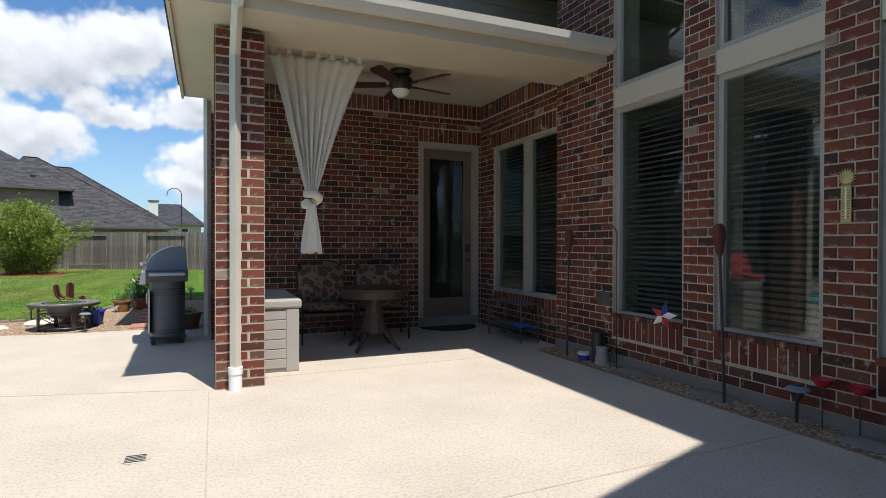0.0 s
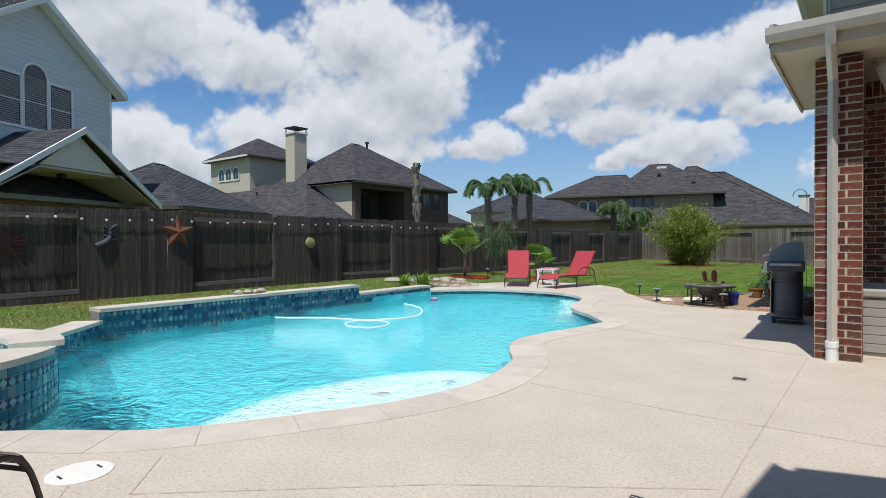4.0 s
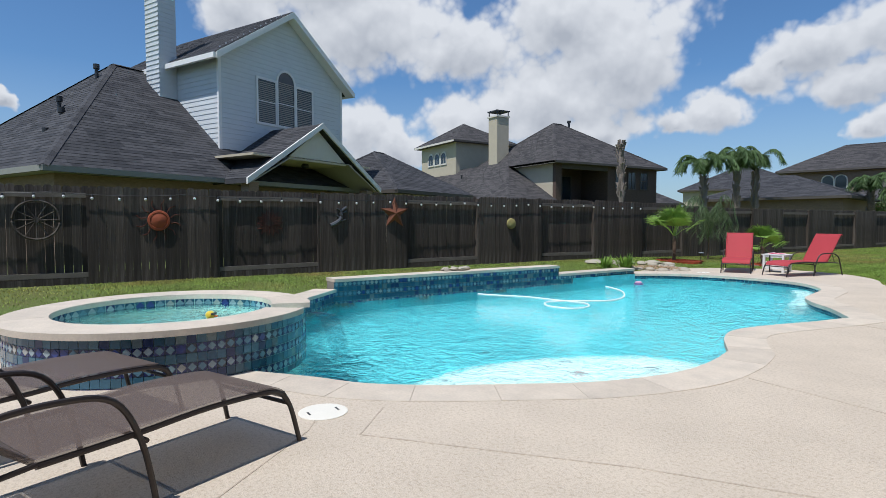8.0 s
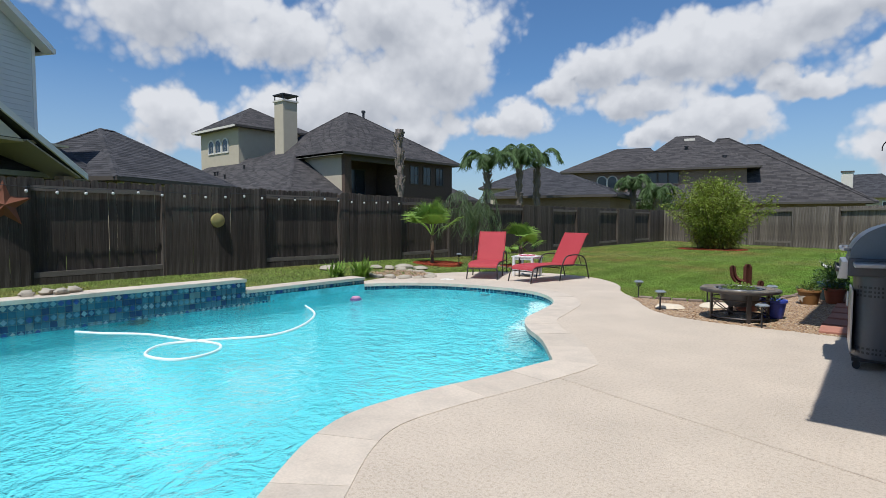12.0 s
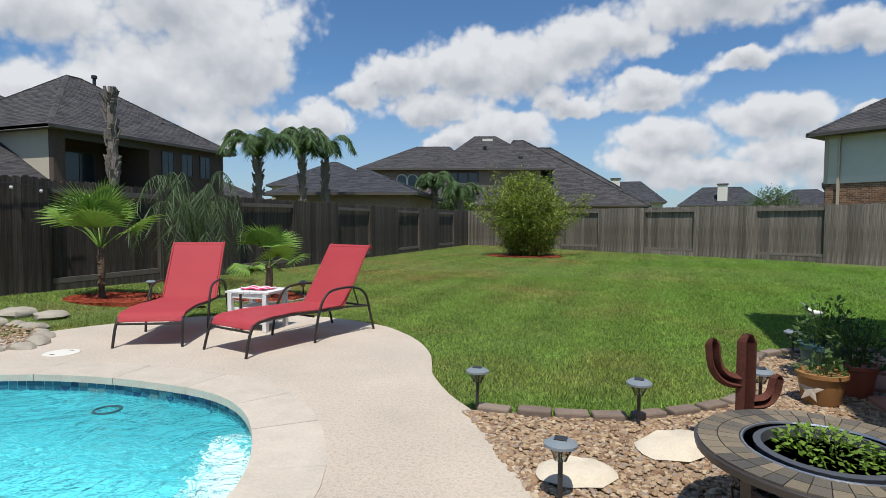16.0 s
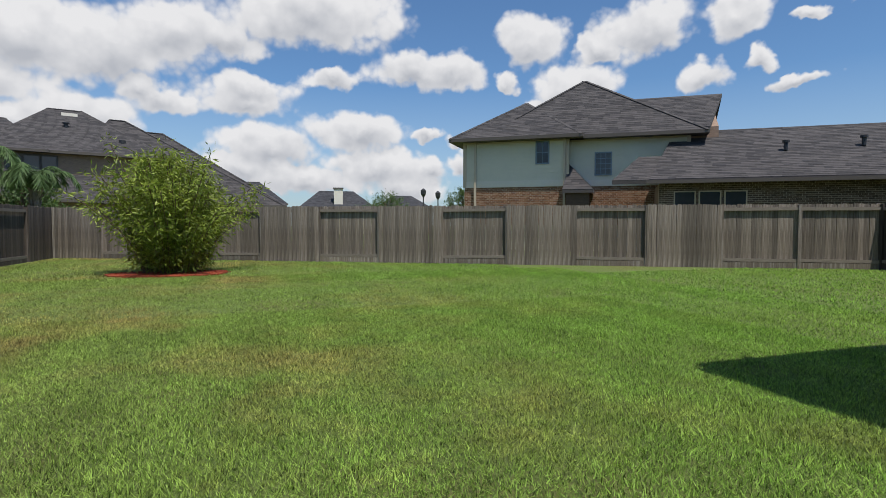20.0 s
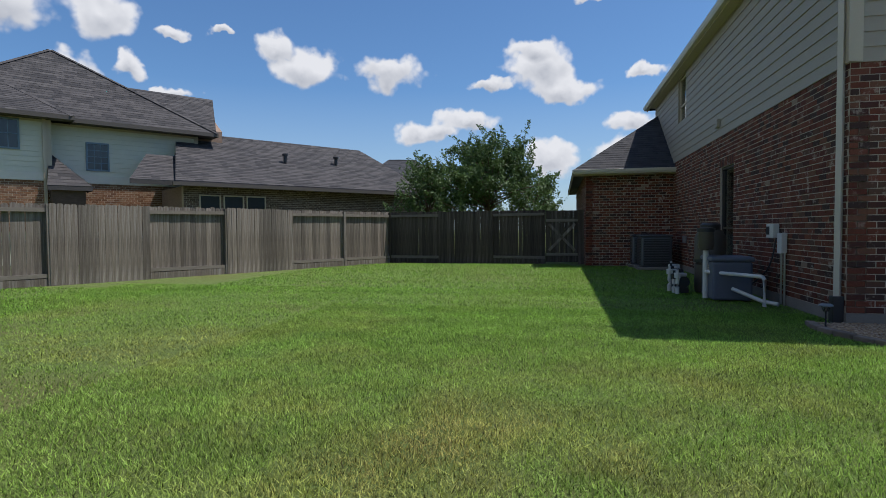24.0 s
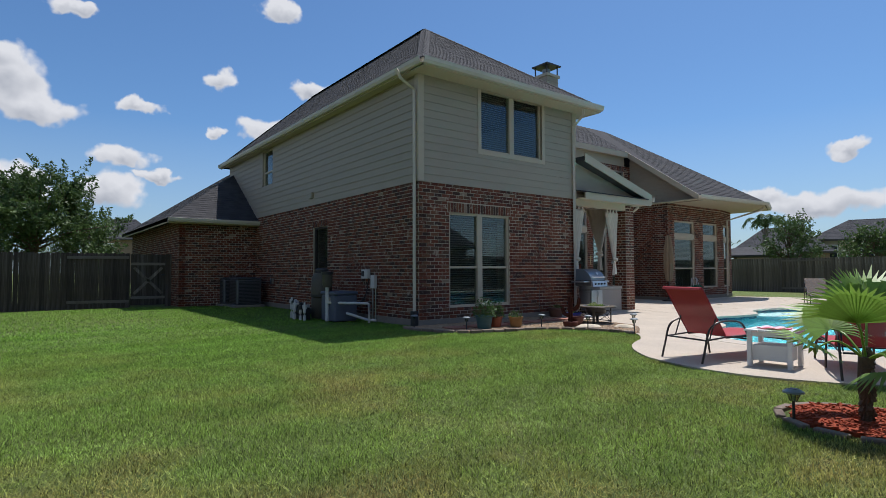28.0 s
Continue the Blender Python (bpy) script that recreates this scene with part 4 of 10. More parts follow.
def window(name, label, m, u0, u1, z0, z1, panes=1, blind=0.0, sash=True, trim=M_TRIM, frame_w=0.05, deep=0.07, parent=None, slat=0.052, rail=None, depth=0.2, grid=None):
    """A window in a wall's frame m: frame, mullions, panes and a blind that hangs down to the share blind."""
    w = thing(name, label, "window", kind="structure") if parent is None else thing("window", label, "", "", None, "")
    if parent is not None:
        w.parent = parent
    f = Geo()
    y0, y1 = -deep - 0.05, -deep + 0.03
    f.box(u0, u0 + frame_w, y0, y1, z0, z1, m).box(u1 - frame_w, u1, y0, y1, z0, z1, m)
    f.box(u0 + frame_w, u1 - frame_w, y0, y1, z0, z0 + frame_w, m).box(u0 + frame_w, u1 - frame_w, y0, y1, z1 - frame_w, z1, m)
    part("window_frame", f, trim, w)
    pw = (u1 - u0) / panes
    for i in range(panes):
        a, b = u0 + i * pw, u0 + (i + 1) * pw
        if i:
            part("mullion", Geo().box(a - 0.075, a + 0.075, y0 - 0.01, y1 + 0.015, z0, z1, m), trim, w)
        l, r = a + (frame_w if i == 0 else 0.075), b - (frame_w if i == panes - 1 else 0.075)
        mid = z0 + (z1 - z0) * (rail if rail else 0.4)
        if sash:
            part("sash_rail", Geo().box(l, r, y0 + 0.01, y1 - 0.015, mid - 0.025, mid + 0.025, m), trim, w)
        if grid:
            for k in range(1, grid[0]):
                x = l + (r - l) * k / grid[0]
                part("muntin", Geo().box(x - 0.01, x + 0.01, y0 + 0.02, y1 - 0.03, z0 + frame_w, z1 - frame_w, m), trim, w)
            for k in range(1, grid[1]):
                z = z0 + (z1 - z0) * k / grid[1]
                part("muntin", Geo().box(l, r, y0 + 0.02, y1 - 0.03, z - 0.01, z + 0.01, m), trim, w)
        pane = part("pane", Geo().box(l, r, -deep - 0.016, -deep - 0.010, z0 + frame_w, z1 - frame_w, m), M_GLASS, w)
        pane.visible_shadow = False
        if blind:
            bl = Geo()
            n = int((z1 - z0) * blind / slat)
            for k in range(n):
                z = z1 - frame_w - 0.03 - k * slat
                bl.add([m @ Vector(v) for v in ((l + 0.01, -deep - 0.085, z + 0.013), (r - 0.01, -deep - 0.085, z + 0.013), (r - 0.01, -deep - 0.045, z - 0.013), (l + 0.01, -deep - 0.045, z - 0.013))], [(0, 1, 2, 3)])
            part("blind", bl, M_BLIND, w, "pale slatted blind")
    return w


M_TRIM_D = surface("trim_grey", (0.36, 0.33, 0.28), 0.5, var=0.05)


# ---- the house ----
HX, HY0, HY1 = 0.67, 7.85, 13.03
BAND, EAVE = 3.13, 5.62
HE = 14.4
GX = 11.15
GY = 15.62
WX = 4.6


def build_house():
    # west face of the block
    m, ln = wall_frame((HX, HY1), (HX, HY0))
    lo = (HY1 - 12.2, HY1 - 10.35)
    up = (HY1 - 11.25, HY1 - 9.17)
    brick_wall("wall_west", "red brick lower wall with a twin window", (HX, HY1), (HX, HY0), 0.12, BAND, [(lo[0], lo[1], 0.36, 2.5)],
               [(lo[0] - 0.05, lo[1] + 0.05, 2.5, 2.72)], seed=1, single=lambda a, b, c, d: c < 1.4 and a > 2.7)
    siding_wall("wall_west_upper", "tan lapped siding on the upper storey", (HX, HY1), (HX, HY0), BAND, EAVE, M_SIDING, [(up[0], up[1], 4.02, 5.50)])
    window("window_1", "twin sash window with half-lowered blinds in brick", m, lo[0], lo[1], 0.36, 2.5, 2, 0.97, rail=0.42)
    window("window_2", "twin upper window with closed pale blinds", m, up[0], up[1], 4.02, 5.50, 2, 1.0, sash=False)
    tr = Geo()
    for a, b, c, d in ((up[0] - 0.1, up[0], 3.92, 5.6), (up[1], up[1] + 0.1, 3.92, 5.6), (up[0], up[1], 3.92, 4.02), (up[0], up[1], 5.5, 5.6)):
        tr.box(a, b, 0, 0.028, c, d, m)
    tagged(part("trim", tr, M_TRIM), "tan trim boards round the upper window", "trim", kind="structure")
    # north face
    m2, ln2 = wall_frame((HE, HY1), (HX, HY1))
    nw = (HE - 10.45, HE - 9.45)
    nd = (HE - 6.1, HE - 5.15)
    brick_wall("wall_north", "red brick lower wall beside the pool equipment", (HE, HY1), (HX, HY1), 0.12, BAND, [(nd[0], nd[1], 0.3, 2.45)], [(nd[0] - .05, nd[1] + .05, 2.45, 2.65)], seed=2)
    siding_wall("wall_north_upper", "tan lapped siding on the upper storey", (HE, HY1), (HX, HY1), BAND, EAVE, M_SIDING, [(nw[0], nw[1], 4.15, 5.45)])
    window("window_3", "narrow upper side window", m2, nw[0], nw[1], 4.15, 5.45, 1, 0.0)
    # dark trim instead of tan: the shade on this wall is put into its colour
    window("window_4", "tall narrow recessed side window", m2, nd[0], nd[1], 0.3, 2.45, 1, 0.6, trim=M_METAL_D)
    # south upper face above the patio roof, and patio back wall with the door
    door = (3.55 - HX, 4.55 - HX)
    brick_wall("wall_patio", "dark red brick patio wall with a glazed door", (HX, HY0), (WX, HY0), 0.0, 3.42, [(door[0], door[1], 0.0, 2.80)],
               [(door[0], WX - HX, 2.80, 3.01), (0, WX - HX, 3.2, 3.42)], seed=3)
    siding_wall("wall_south_upper", "tan lapped siding above the patio roof", (HX, HY0), (HE, HY0), 3.42, EAVE, M_SIDING)
    md, _ = wall_frame((HX, HY0), (WX, HY0))
    dr = thing("door_1", "tan glazed patio door with bronze lever and keypad", "door", kind="structure")
    # frame and leaf are darkened in colour for the shade under the patio roof
    fr = Geo().box(door[0], door[0] + 0.07, -0.12, 0.02, 0.12, 2.80, md).box(door[1] - 0.10, door[1], -0.12, 0.02, 0.12, 2.80, md).box(door[0] + 0.07, door[1] - 0.10, -0.12, 0.02, 2.70, 2.80, md)
    part("door_frame", fr, M_TRIM_D, dr)
    part("threshold", Geo().box(door[0], door[1], -0.2, 0.03, 0.0, 0.14, md), M_FOUND, dr)
    a, b = door[0] + 0.07, door[1] - 0.10
    lf = Geo().box(a, a + 0.13, -0.1, -0.055, 0.14, 2.70, md).box(b - 0.13, b, -0.1, -0.055, 0.14, 2.70, md)
    lf.box(a + 0.13, b - 0.13, -0.1, -0.055, 0.14, 0.42, md).box(a + 0.13, b - 0.13, -0.1, -0.055, 2.56, 2.70, md)
    leaf = part("door_leaf", lf, surface("door_paint", (0.17, 0.12, 0.085), 0.5, var=0.06), dr)
    pn = part("pane", Geo().box(a + 0.13, b - 0.13, -0.082, -0.075, 0.42, 2.56, md), M_GLASS, leaf)
    pn.visible_shadow = False
    part("door_handle", Geo().lathe([(0.0, 0), (0.032, 0.002), (0.032, 0.02), (0.012, 0.03), (0.028, 0.055), (0.02, 0.075), (0, 0.078)], seg=14), M_METAL_D, leaf).matrix_local = md @ Matrix.Translation((b - 0.065, -0.055, 1.0)) @ Matrix.Rotation(radians(-90), 4, "X")
    part("keypad_lock", Geo().box(b - 0.095, b - 0.035, -0.055, -0.02, 1.12, 1.25, md), M_METAL_D, leaf)
    # window wall on the east side of the patio and deck
    brw = [(7.85 - 7.42, 7.85 - 5.66, 0.56, 2.71)]
    me, _ = wall_frame((WX, HY0), (WX, 5.5))
    brick_wall("wall_patio_east", "dark brick patio wall with a twin window", (WX, HY0), (WX, 5.5), 0.0, 3.42, brw, [(brw[0][0] - 0.1, brw[0][1] + 0.1, 2.71, 2.93), (0, 2.35, 3.2, 3.42), (brw[0][0], brw[0][1], 0.36, 0.56)], seed=4)
    # darker trim than on the west windows, coloured for the same patio shade
    window("window_5", "tall twin window with slatted blinds", me, brw[0][0], brw[0][1], 0.56, 2.71, 2, 0.97, sash=False, trim=M_TRIM_D)
    Y0, Y1 = 5.62, -0.35
    mw, lw = wall_frame((WX - 0.12, Y0), (WX - 0.12, Y1))
    ops = []
    for hi, low in ((4.62, 3.70), (3.38, 2.50), (2.16, 1.28), (0.94, 0.06)):
        ops += [(Y0 - hi, Y0 - low, 0.52, 2.66), (Y0 - hi, Y0 - low, 2.86, 5.25)]
    sol = [(o[0], o[1], 0.30, 0.52) for o in ops[::2]] + [(o[0], o[1], 5.25, 5.47) for o in ops[1::2]]
    brick_wall("wall_windows", "red brick piers between tall stacked windows", (WX - 0.12, Y0), (WX - 0.12, Y1), 0.12, 5.47, [(o[0], o[1], 0.52, 5.25) for o in ops[::2]],
               sol, depth=0.34, seed=5, single=lambda a, b, c, d: 0.5 < c < 3.2 and a > 0.9)
    k = 6
    for i in (0, 2, 4, 6):
        u0, u1 = ops[i][0], ops[i][1]
        window("window_%d" % k, "tall window with slatted blinds and sky reflections", mw, u0, u1, 0.52, 2.66, 1, 0.97, sash=False, trim=M_TRIM_D)
        window("window_%d" % (k + 1), "upper fixed window reflecting clouds", mw, u0, u1, 2.86, 5.25, 1, 0.0, sash=False, trim=M_TRIM_D)
        tagged(part("transom_beam", Geo().box(u0, u1, -0.2, -0.01, 2.66, 2.86, mw), M_TRIM, None, bevel=0.004), "painted transom between stacked windows", "trim", kind="structure")
        g = Geo()
        n = 11
        for j in range(n):
            w0 = u0 + (u1 - u0) * j / n
            g.box(w0 + 0.005, w0 + (u1 - u0) / n - 0.005, -0.05, 0.03, 0.50, 0.545, mw)
        tagged(part("brick_sill", g, M_BRICK), "sloping brick sill under a tall window", "sill", kind="structure")
        k += 2
    # bay wing
    A, B, C, D = (2.8, -0.35), (2.8, -4.6), (3.1, -6.1), (6.0, -6.1)
    brick_wall("wall_bay_north", "red brick wall of the bay wing", (WX - 0.12, -0.35), A, 0.12, 3.95, [], [(0, 1.68, 3.73, 3.95)], seed=6)
    for nm, p, q, wins in (("wall_bay_west", A, B, ((0.45, 1.95), (2.65, 3.85))), ("wall_bay_south", B, C, ((0.3, 1.2),)), ("wall_bay_end", C, D, ())):
        mm, l = wall_frame(p, q)
        op = [(a, b, 0.45, 3.15) for a, b in wins]
        brick_wall(nm, "red brick bay wall with tall windows", p, q, 0.12, 3.95, op, [(0, l, 3.73, 3.95)], seed=7)
        for a, b in wins:
            window("window_%d" % k, "tall bay window with transom light and blind", mm, a, b, 0.45, 2.45, 1, 0.6, rail=0.4)
            window("window_%d" % (k + 1), "transom light over a bay window", mm, a, b, 2.62, 3.15, 1, 1.0, sash=False)
            tagged(part("transom_beam", Geo().box(a, b, -0.2, -0.01, 2.45, 2.62, mm), M_TRIM), "painted transom in the bay", "trim", kind="structure")
            k += 2
    # slab edge
    f = Geo()
    for p, q in (((HX, HY1), (HX, HY0)), ((HE, HY1), (HX, HY1)), ((WX - 0.12, 5.62), (WX - 0.12, -0.35)), ((WX - 0.12, -0.35), A), (A, B), (B, C), (C, D)):
        mm, l = wall_frame(p, q)
        f.box(0, l, -0.2, 0.012, -0.15, 0.12, mm)
    tagged(part("foundation", f, M_FOUND), "grey concrete slab edge under the brick", "foundation", kind="structure")
    # inner floor, added dark walls for unlit rooms, plain far sides closing the house
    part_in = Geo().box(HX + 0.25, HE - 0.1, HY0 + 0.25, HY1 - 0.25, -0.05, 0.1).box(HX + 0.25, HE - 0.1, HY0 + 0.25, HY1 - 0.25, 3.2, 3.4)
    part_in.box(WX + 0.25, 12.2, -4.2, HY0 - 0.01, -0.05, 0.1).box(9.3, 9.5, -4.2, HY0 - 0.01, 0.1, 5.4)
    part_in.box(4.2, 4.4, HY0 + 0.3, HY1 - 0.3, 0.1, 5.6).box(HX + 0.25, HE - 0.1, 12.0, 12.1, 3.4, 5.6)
    # added partition, keeps bright sky from showing through the bay windows
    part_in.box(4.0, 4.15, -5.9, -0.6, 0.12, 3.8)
    tagged(part("room_walls", part_in, M_DARKROOM), "plain walls added behind the windows, coloured dark as unlit rooms", "interior", kind="structure")
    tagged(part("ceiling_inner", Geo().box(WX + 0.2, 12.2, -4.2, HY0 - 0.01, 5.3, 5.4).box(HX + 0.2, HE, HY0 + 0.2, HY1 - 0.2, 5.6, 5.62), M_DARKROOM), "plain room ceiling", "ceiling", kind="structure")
    siding_wall("wall_east", "plain far side of the house", (HE, -4.3), (HE, HY1), 0, EAVE, M_SIDING, exposure=0.6)
    # garage
    brick_wall("wall_garage", "red brick garage end wall", (GX, GY), (GX, HY1), 0.0, 2.92, [], [], seed=8)
    brick_wall("wall_garage_north", "red brick garage side wall", (GX + 10, GY), (GX, GY), 0.0, 2.92, [], [], seed=9)
    siding_wall("wall_garage_east", "plain garage side", (GX + 10, 6.0), (GX + 10, GY), 0, 2.92, M_SIDING, exposure=0.6)


M_STEEL_D = surface("dull_steel", (0.30, 0.30, 0.30), 0.5, metal=0.6, var=0.1)
build_house()


def build_post():
    post = thing("patio_post", "square red brick post carrying the patio roof", "post", kind="structure")
    x0, x1, y0, y1 = 0.67, 1.08, 5.15, 5.56
    part("core", Geo().box(x0 + 0.004, x1 - 0.004, y0 + 0.004, y1 - 0.004, 0, 3.1), M_MORTAR, post)
    shared = {}
    rnd = random.Random(5)
    n = 39
    ch = 3.1 / n
    for r in range(n):
        for s in range(4):
            sides = [(0.0, 0.41)] if r % 2 == s % 2 else [(0.0, 0.135), (0.14, 0.27), (0.275, 0.41)]
            if r % 2 == s % 2:
                sides = [(0.0, 0.205), (0.21, 0.41)] if rnd.random() < 0.75 else sides
            for a, b in sides:
                key = round(b - a, 3)
                if key not in shared:
                    w, h, e = key - 0.011, ch - 0.0105, 0.004
                    shared[key] = Geo().add([(-w / 2, -0.012, -h / 2), (w / 2, -0.012, -h / 2), (w / 2, -0.012, h / 2), (-w / 2, -0.012, h / 2),
                                             (-w / 2 + e, 0.0, -h / 2 + e), (w / 2 - e, 0.0, -h / 2 + e), (w / 2 - e, 0.0, h / 2 - e), (-w / 2 + e, 0.0, h / 2 - e)],
                                            [(4, 5, 6, 7), (0, 1, 5, 4), (1, 2, 6, 5), (2, 3, 7, 6), (3, 0, 4, 7)]).mesh("brick", M_BRICK1)
                c = (a + b) / 2
                z = (r + 0.5) * ch
                p = [((x0 + c, y0), 0), ((x1, y0 + c), 90), ((x1 - c, y1), 180), ((x0, y1 - c), 270)][s]
                ob = new("brick", shared[key])
                ob.parent = post
                ob.matrix_local = Matrix.Translation((*p[0], z)) @ Matrix.Rotation(radians(p[1]), 4, "Z") @ Matrix.Diagonal((1, -1, 1, 1))


build_post()


def gutter_run(parent, a, b, drop=0.0):
    """A box gutter from a to b, its outer face to the right of the run."""
    A, B = Vector(a), Vector(b)
    d = (B - A).normalized()
    n = Vector((d.y, -d.x, 0)).normalized()
    prof = [(0.0, 0.0), (0.085, 0.0), (0.115, 0.06), (0.125, 0.13), (0.11, 0.135), (0.10, 0.07), (0.075, 0.012), (0.012, 0.012), (0.012, 0.12), (0.0, 0.12)]
    g = Geo()
    k = len(prof)
    vs = [P + n * x + Vector((0, 0, z)) for P in (A, B) for x, z in prof]
    g.add(vs, [(i, (i + 1) % k, k + (i + 1) % k, k + i) for i in range(k)] + [tuple(range(k)), tuple(range(2 * k - 1, k - 1, -1))])
    tagged(part("gutter", g, M_GUTTER, parent), "tan metal rain gutter" if parent is None else "", "gutter" if parent is None else "", kind="structure" if parent is None else "")


def build_roofs():
    # patio shed roof
    pr = thing("patio_roof", "shed roof over the patio with tan soffit and fascia", "roof", kind="structure")
    x0, x1, y0, y1 = 0.32, WX + 0.1, 4.72, HY0
    zl, zh = 3.36, 4.25
    shingles(pr, [(x0, y0, zl), (x1, y0, zl), (x1, y1, zh), (x0, y1, zh)], M_ROOF, seed=1)
    part("fascia", Geo().box(x0, WX - 0.12, y0, y0 + 0.03, 3.13, 3.36), M_TRIM, pr)
    part("beam", Geo().box(0.67, WX - 0.12, 5.15, 5.56, 3.14, 3.40), M_SOFFIT, pr)
    part("side_beam", Geo().box(0.67, 1.0, 5.56, HY0, 2.95, 3.40), M_SOFFIT, pr)
    part("eave_soffit", Geo().box(x0 + 0.02, WX - 0.12, y0 + 0.03, 5.15, 3.13, 3.15), M_SOFFIT, pr)
    part("side_soffit", Geo().box(x0 + 0.02, 0.67, 5.15, HY0 - 0.01, 3.13, 3.15), M_SOFFIT, pr)
    part("side_fascia", Geo().box(x0, x0 + 0.03, y0 + 0.03, HY0, 3.10, 3.28), M_TRIM, pr)
    part("rake_board", Geo().add([(x0 - 0.01, y0, zl - 0.14), (x0 - 0.01, y1, zh - 0.14), (x0 - 0.01, y1, zh + 0.075), (x0 - 0.01, y0, zl + 0.075),
                                  (x0 + 0.03, y0, zl - 0.14), (x0 + 0.03, y1, zh - 0.14), (x0 + 0.03, y1, zh + 0.075), (x0 + 0.03, y0, zl + 0.075)],
                                 [(0, 1, 2, 3), (4, 7, 6, 5), (0, 3, 7, 4), (1, 5, 6, 2), (3, 2, 6, 7), (0, 4, 5, 1)]), M_TRIM, pr)
    part("gable_panel", Geo().add([(0.62, 5.0, 3.28), (0.62, HY0, 3.28), (0.62, HY0, 4.1), (0.62, 5.2, 3.4), (0.66, 5.0, 3.28), (0.66, HY0, 3.28), (0.66, HY0, 4.1), (0.66, 5.2, 3.4)],
                                  [(0, 3, 2, 1), (4, 5, 6, 7), (0, 1, 5, 4), (0, 4, 7, 3)]), M_SIDING, pr)
    part("skirt_roof", Geo().slab([(0.28, 4.95, 3.3), (0.66, 4.95, 3.38), (0.66, HY0, 3.38), (0.28, HY0, 3.3)], 0.03), M_ROOF, pr)
    tagged(part("ceiling_patio", Geo().box(1.0, WX, 5.56, HY0, 3.42, 3.46), M_SOFFIT), "painted tan patio ceiling", "ceiling", kind="structure")
    gutter_run(pr, (x0 - 0.03, y0, 3.24), (WX - 0.1, y0, 3.24))
    # main two-storey hip roof
    mr = thing("main_roof", "dark grey shingle hip roof over the two-storey block", "roof", kind="structure")
    o, on = 0.5, 0.24  # overhang; a narrower one on the north side
    a, b, c, d = (HX - o, HY1 + on, EAVE), (HX - o, HY0 - o, EAVE), (HE + o, HY0 - o, EAVE), (HE + o, HY1 + on, EAVE)
    w = (HY1 - HY0 + o + on) / 2
    rz = 8.33
    r1, r2 = (4.05, (HY0 + HY1) / 2, rz), (HE + o - w, (HY0 + HY1) / 2, rz)
    shingles(mr, [a, b, r1], M_ROOF, seed=2)
    shingles(mr, [b, c, r2, r1], M_ROOF, seed=3)
    shingles(mr, [d, a, r1, r2], M_ROOF, seed=4)
    shingles(mr, [c, d, r2], M_ROOF, seed=5)
    for p, q in ((a, r1), (b, r1), (c, r2), (d, r2), (r1, r2)):
        ridge(mr, p, q, M_ROOF)
    part("soffit", Geo().box(HX - o + 0.03, HX, HY0 - o, HY1 + on, EAVE - 0.15, EAVE - 0.13).box(HX, HE, HY1, HY1 + on - 0.03, EAVE - 0.15, EAVE - 0.13).box(HX, HE, HY0 - o + 0.03, HY0, EAVE - 0.15, EAVE - 0.13), M_SOFFIT, mr)
    part("fascia", Geo().box(HX - o, HX - o + 0.03, HY0 - o, HY1 + on, EAVE - 0.16, EAVE).box(HX - o, HE + o, HY1 + on - 0.03, HY1 + on, EAVE - 0.16, EAVE).box(HX - o, HE + o, HY0 - o, HY0 - o + 0.03, EAVE - 0.16, EAVE), M_TRIM, mr)
    gutter_run(mr, (HX - o, HY1 + on + 0.03, EAVE - 0.13), (HX - o, HY0 - o, EAVE - 0.13))
    gutter_run(mr, (HE + o, HY1 + on, EAVE - 0.13), (HX - o - 0.03, HY1 + on, EAVE - 0.13))
    # lower wing roof
    wr = thing("wing_roof", "dark shingle roof over the single-storey bay wing", "roof", kind="structure")
    e, k, ex = 3.95, 0.695, 1.35
    rz = e + k * (6.6 - ex)
    E = [(ex, 0.05, e), (0.9, -4.5, e), (1.7, -6.7, e), (HE + 0.4, -6.7, e)]
    tp, tq, tn = (6.6, -1.6, rz), (HE + 0.4, -1.6, rz), (6.6, 0.05, rz)
    shingles(wr, [E[0], E[1], tp, tn], M_ROOF, seed=6)
    shingles(wr, [E[1], E[2], tp], M_ROOF, seed=7)
    shingles(wr, [E[2], E[3], tq, tp], M_ROOF, seed=8)
    shingles(wr, [tn, (HE + 0.4, 0.05, rz), (HE + 0.4, HY0, rz), (6.6, HY0, rz)], M_ROOF, seed=9)
    hx = WX - 0.3
    hz = e + k * (hx - ex)
    shingles(wr, [(hx, 0.05, hz), (6.6, 0.05, rz), (6.6, HY0, rz), (hx, HY0, hz)], M_ROOF, seed=10)
    part("soffit", Geo().prism([(ex + 0.02, 0.0), (0.94, -4.48), (1.7, -6.66), (6, -6.66), (6, 0.0)], e - 0.14, e - 0.12), M_SOFFIT, wr)
    part("high_soffit", Geo().box(hx, WX, 0.05, HY0, hz - 0.18, hz - 0.15), M_SOFFIT, wr)
    part("high_fascia", Geo().box(hx - 0.035, hx, 0.05, HY0, hz - 0.2, hz + 0.02), M_TRIM, wr)
    part("frieze", Geo().box(WX - 0.1, WX + 0.1, 0.0, HY0, 5.47, hz - 0.16), M_SIDING, wr)
    run = hx + 0.1 - ex
    part("slope_soffit", Geo().slab([(ex + 0.02, 0.03, e - 0.15), (hx + 0.1, 0.03, e - 0.15 + k * run), (hx + 0.1, -0.36, e - 0.15 + k * run), (ex + 0.02, -0.36, e - 0.15)], 0.02), M_SOFFIT, wr)
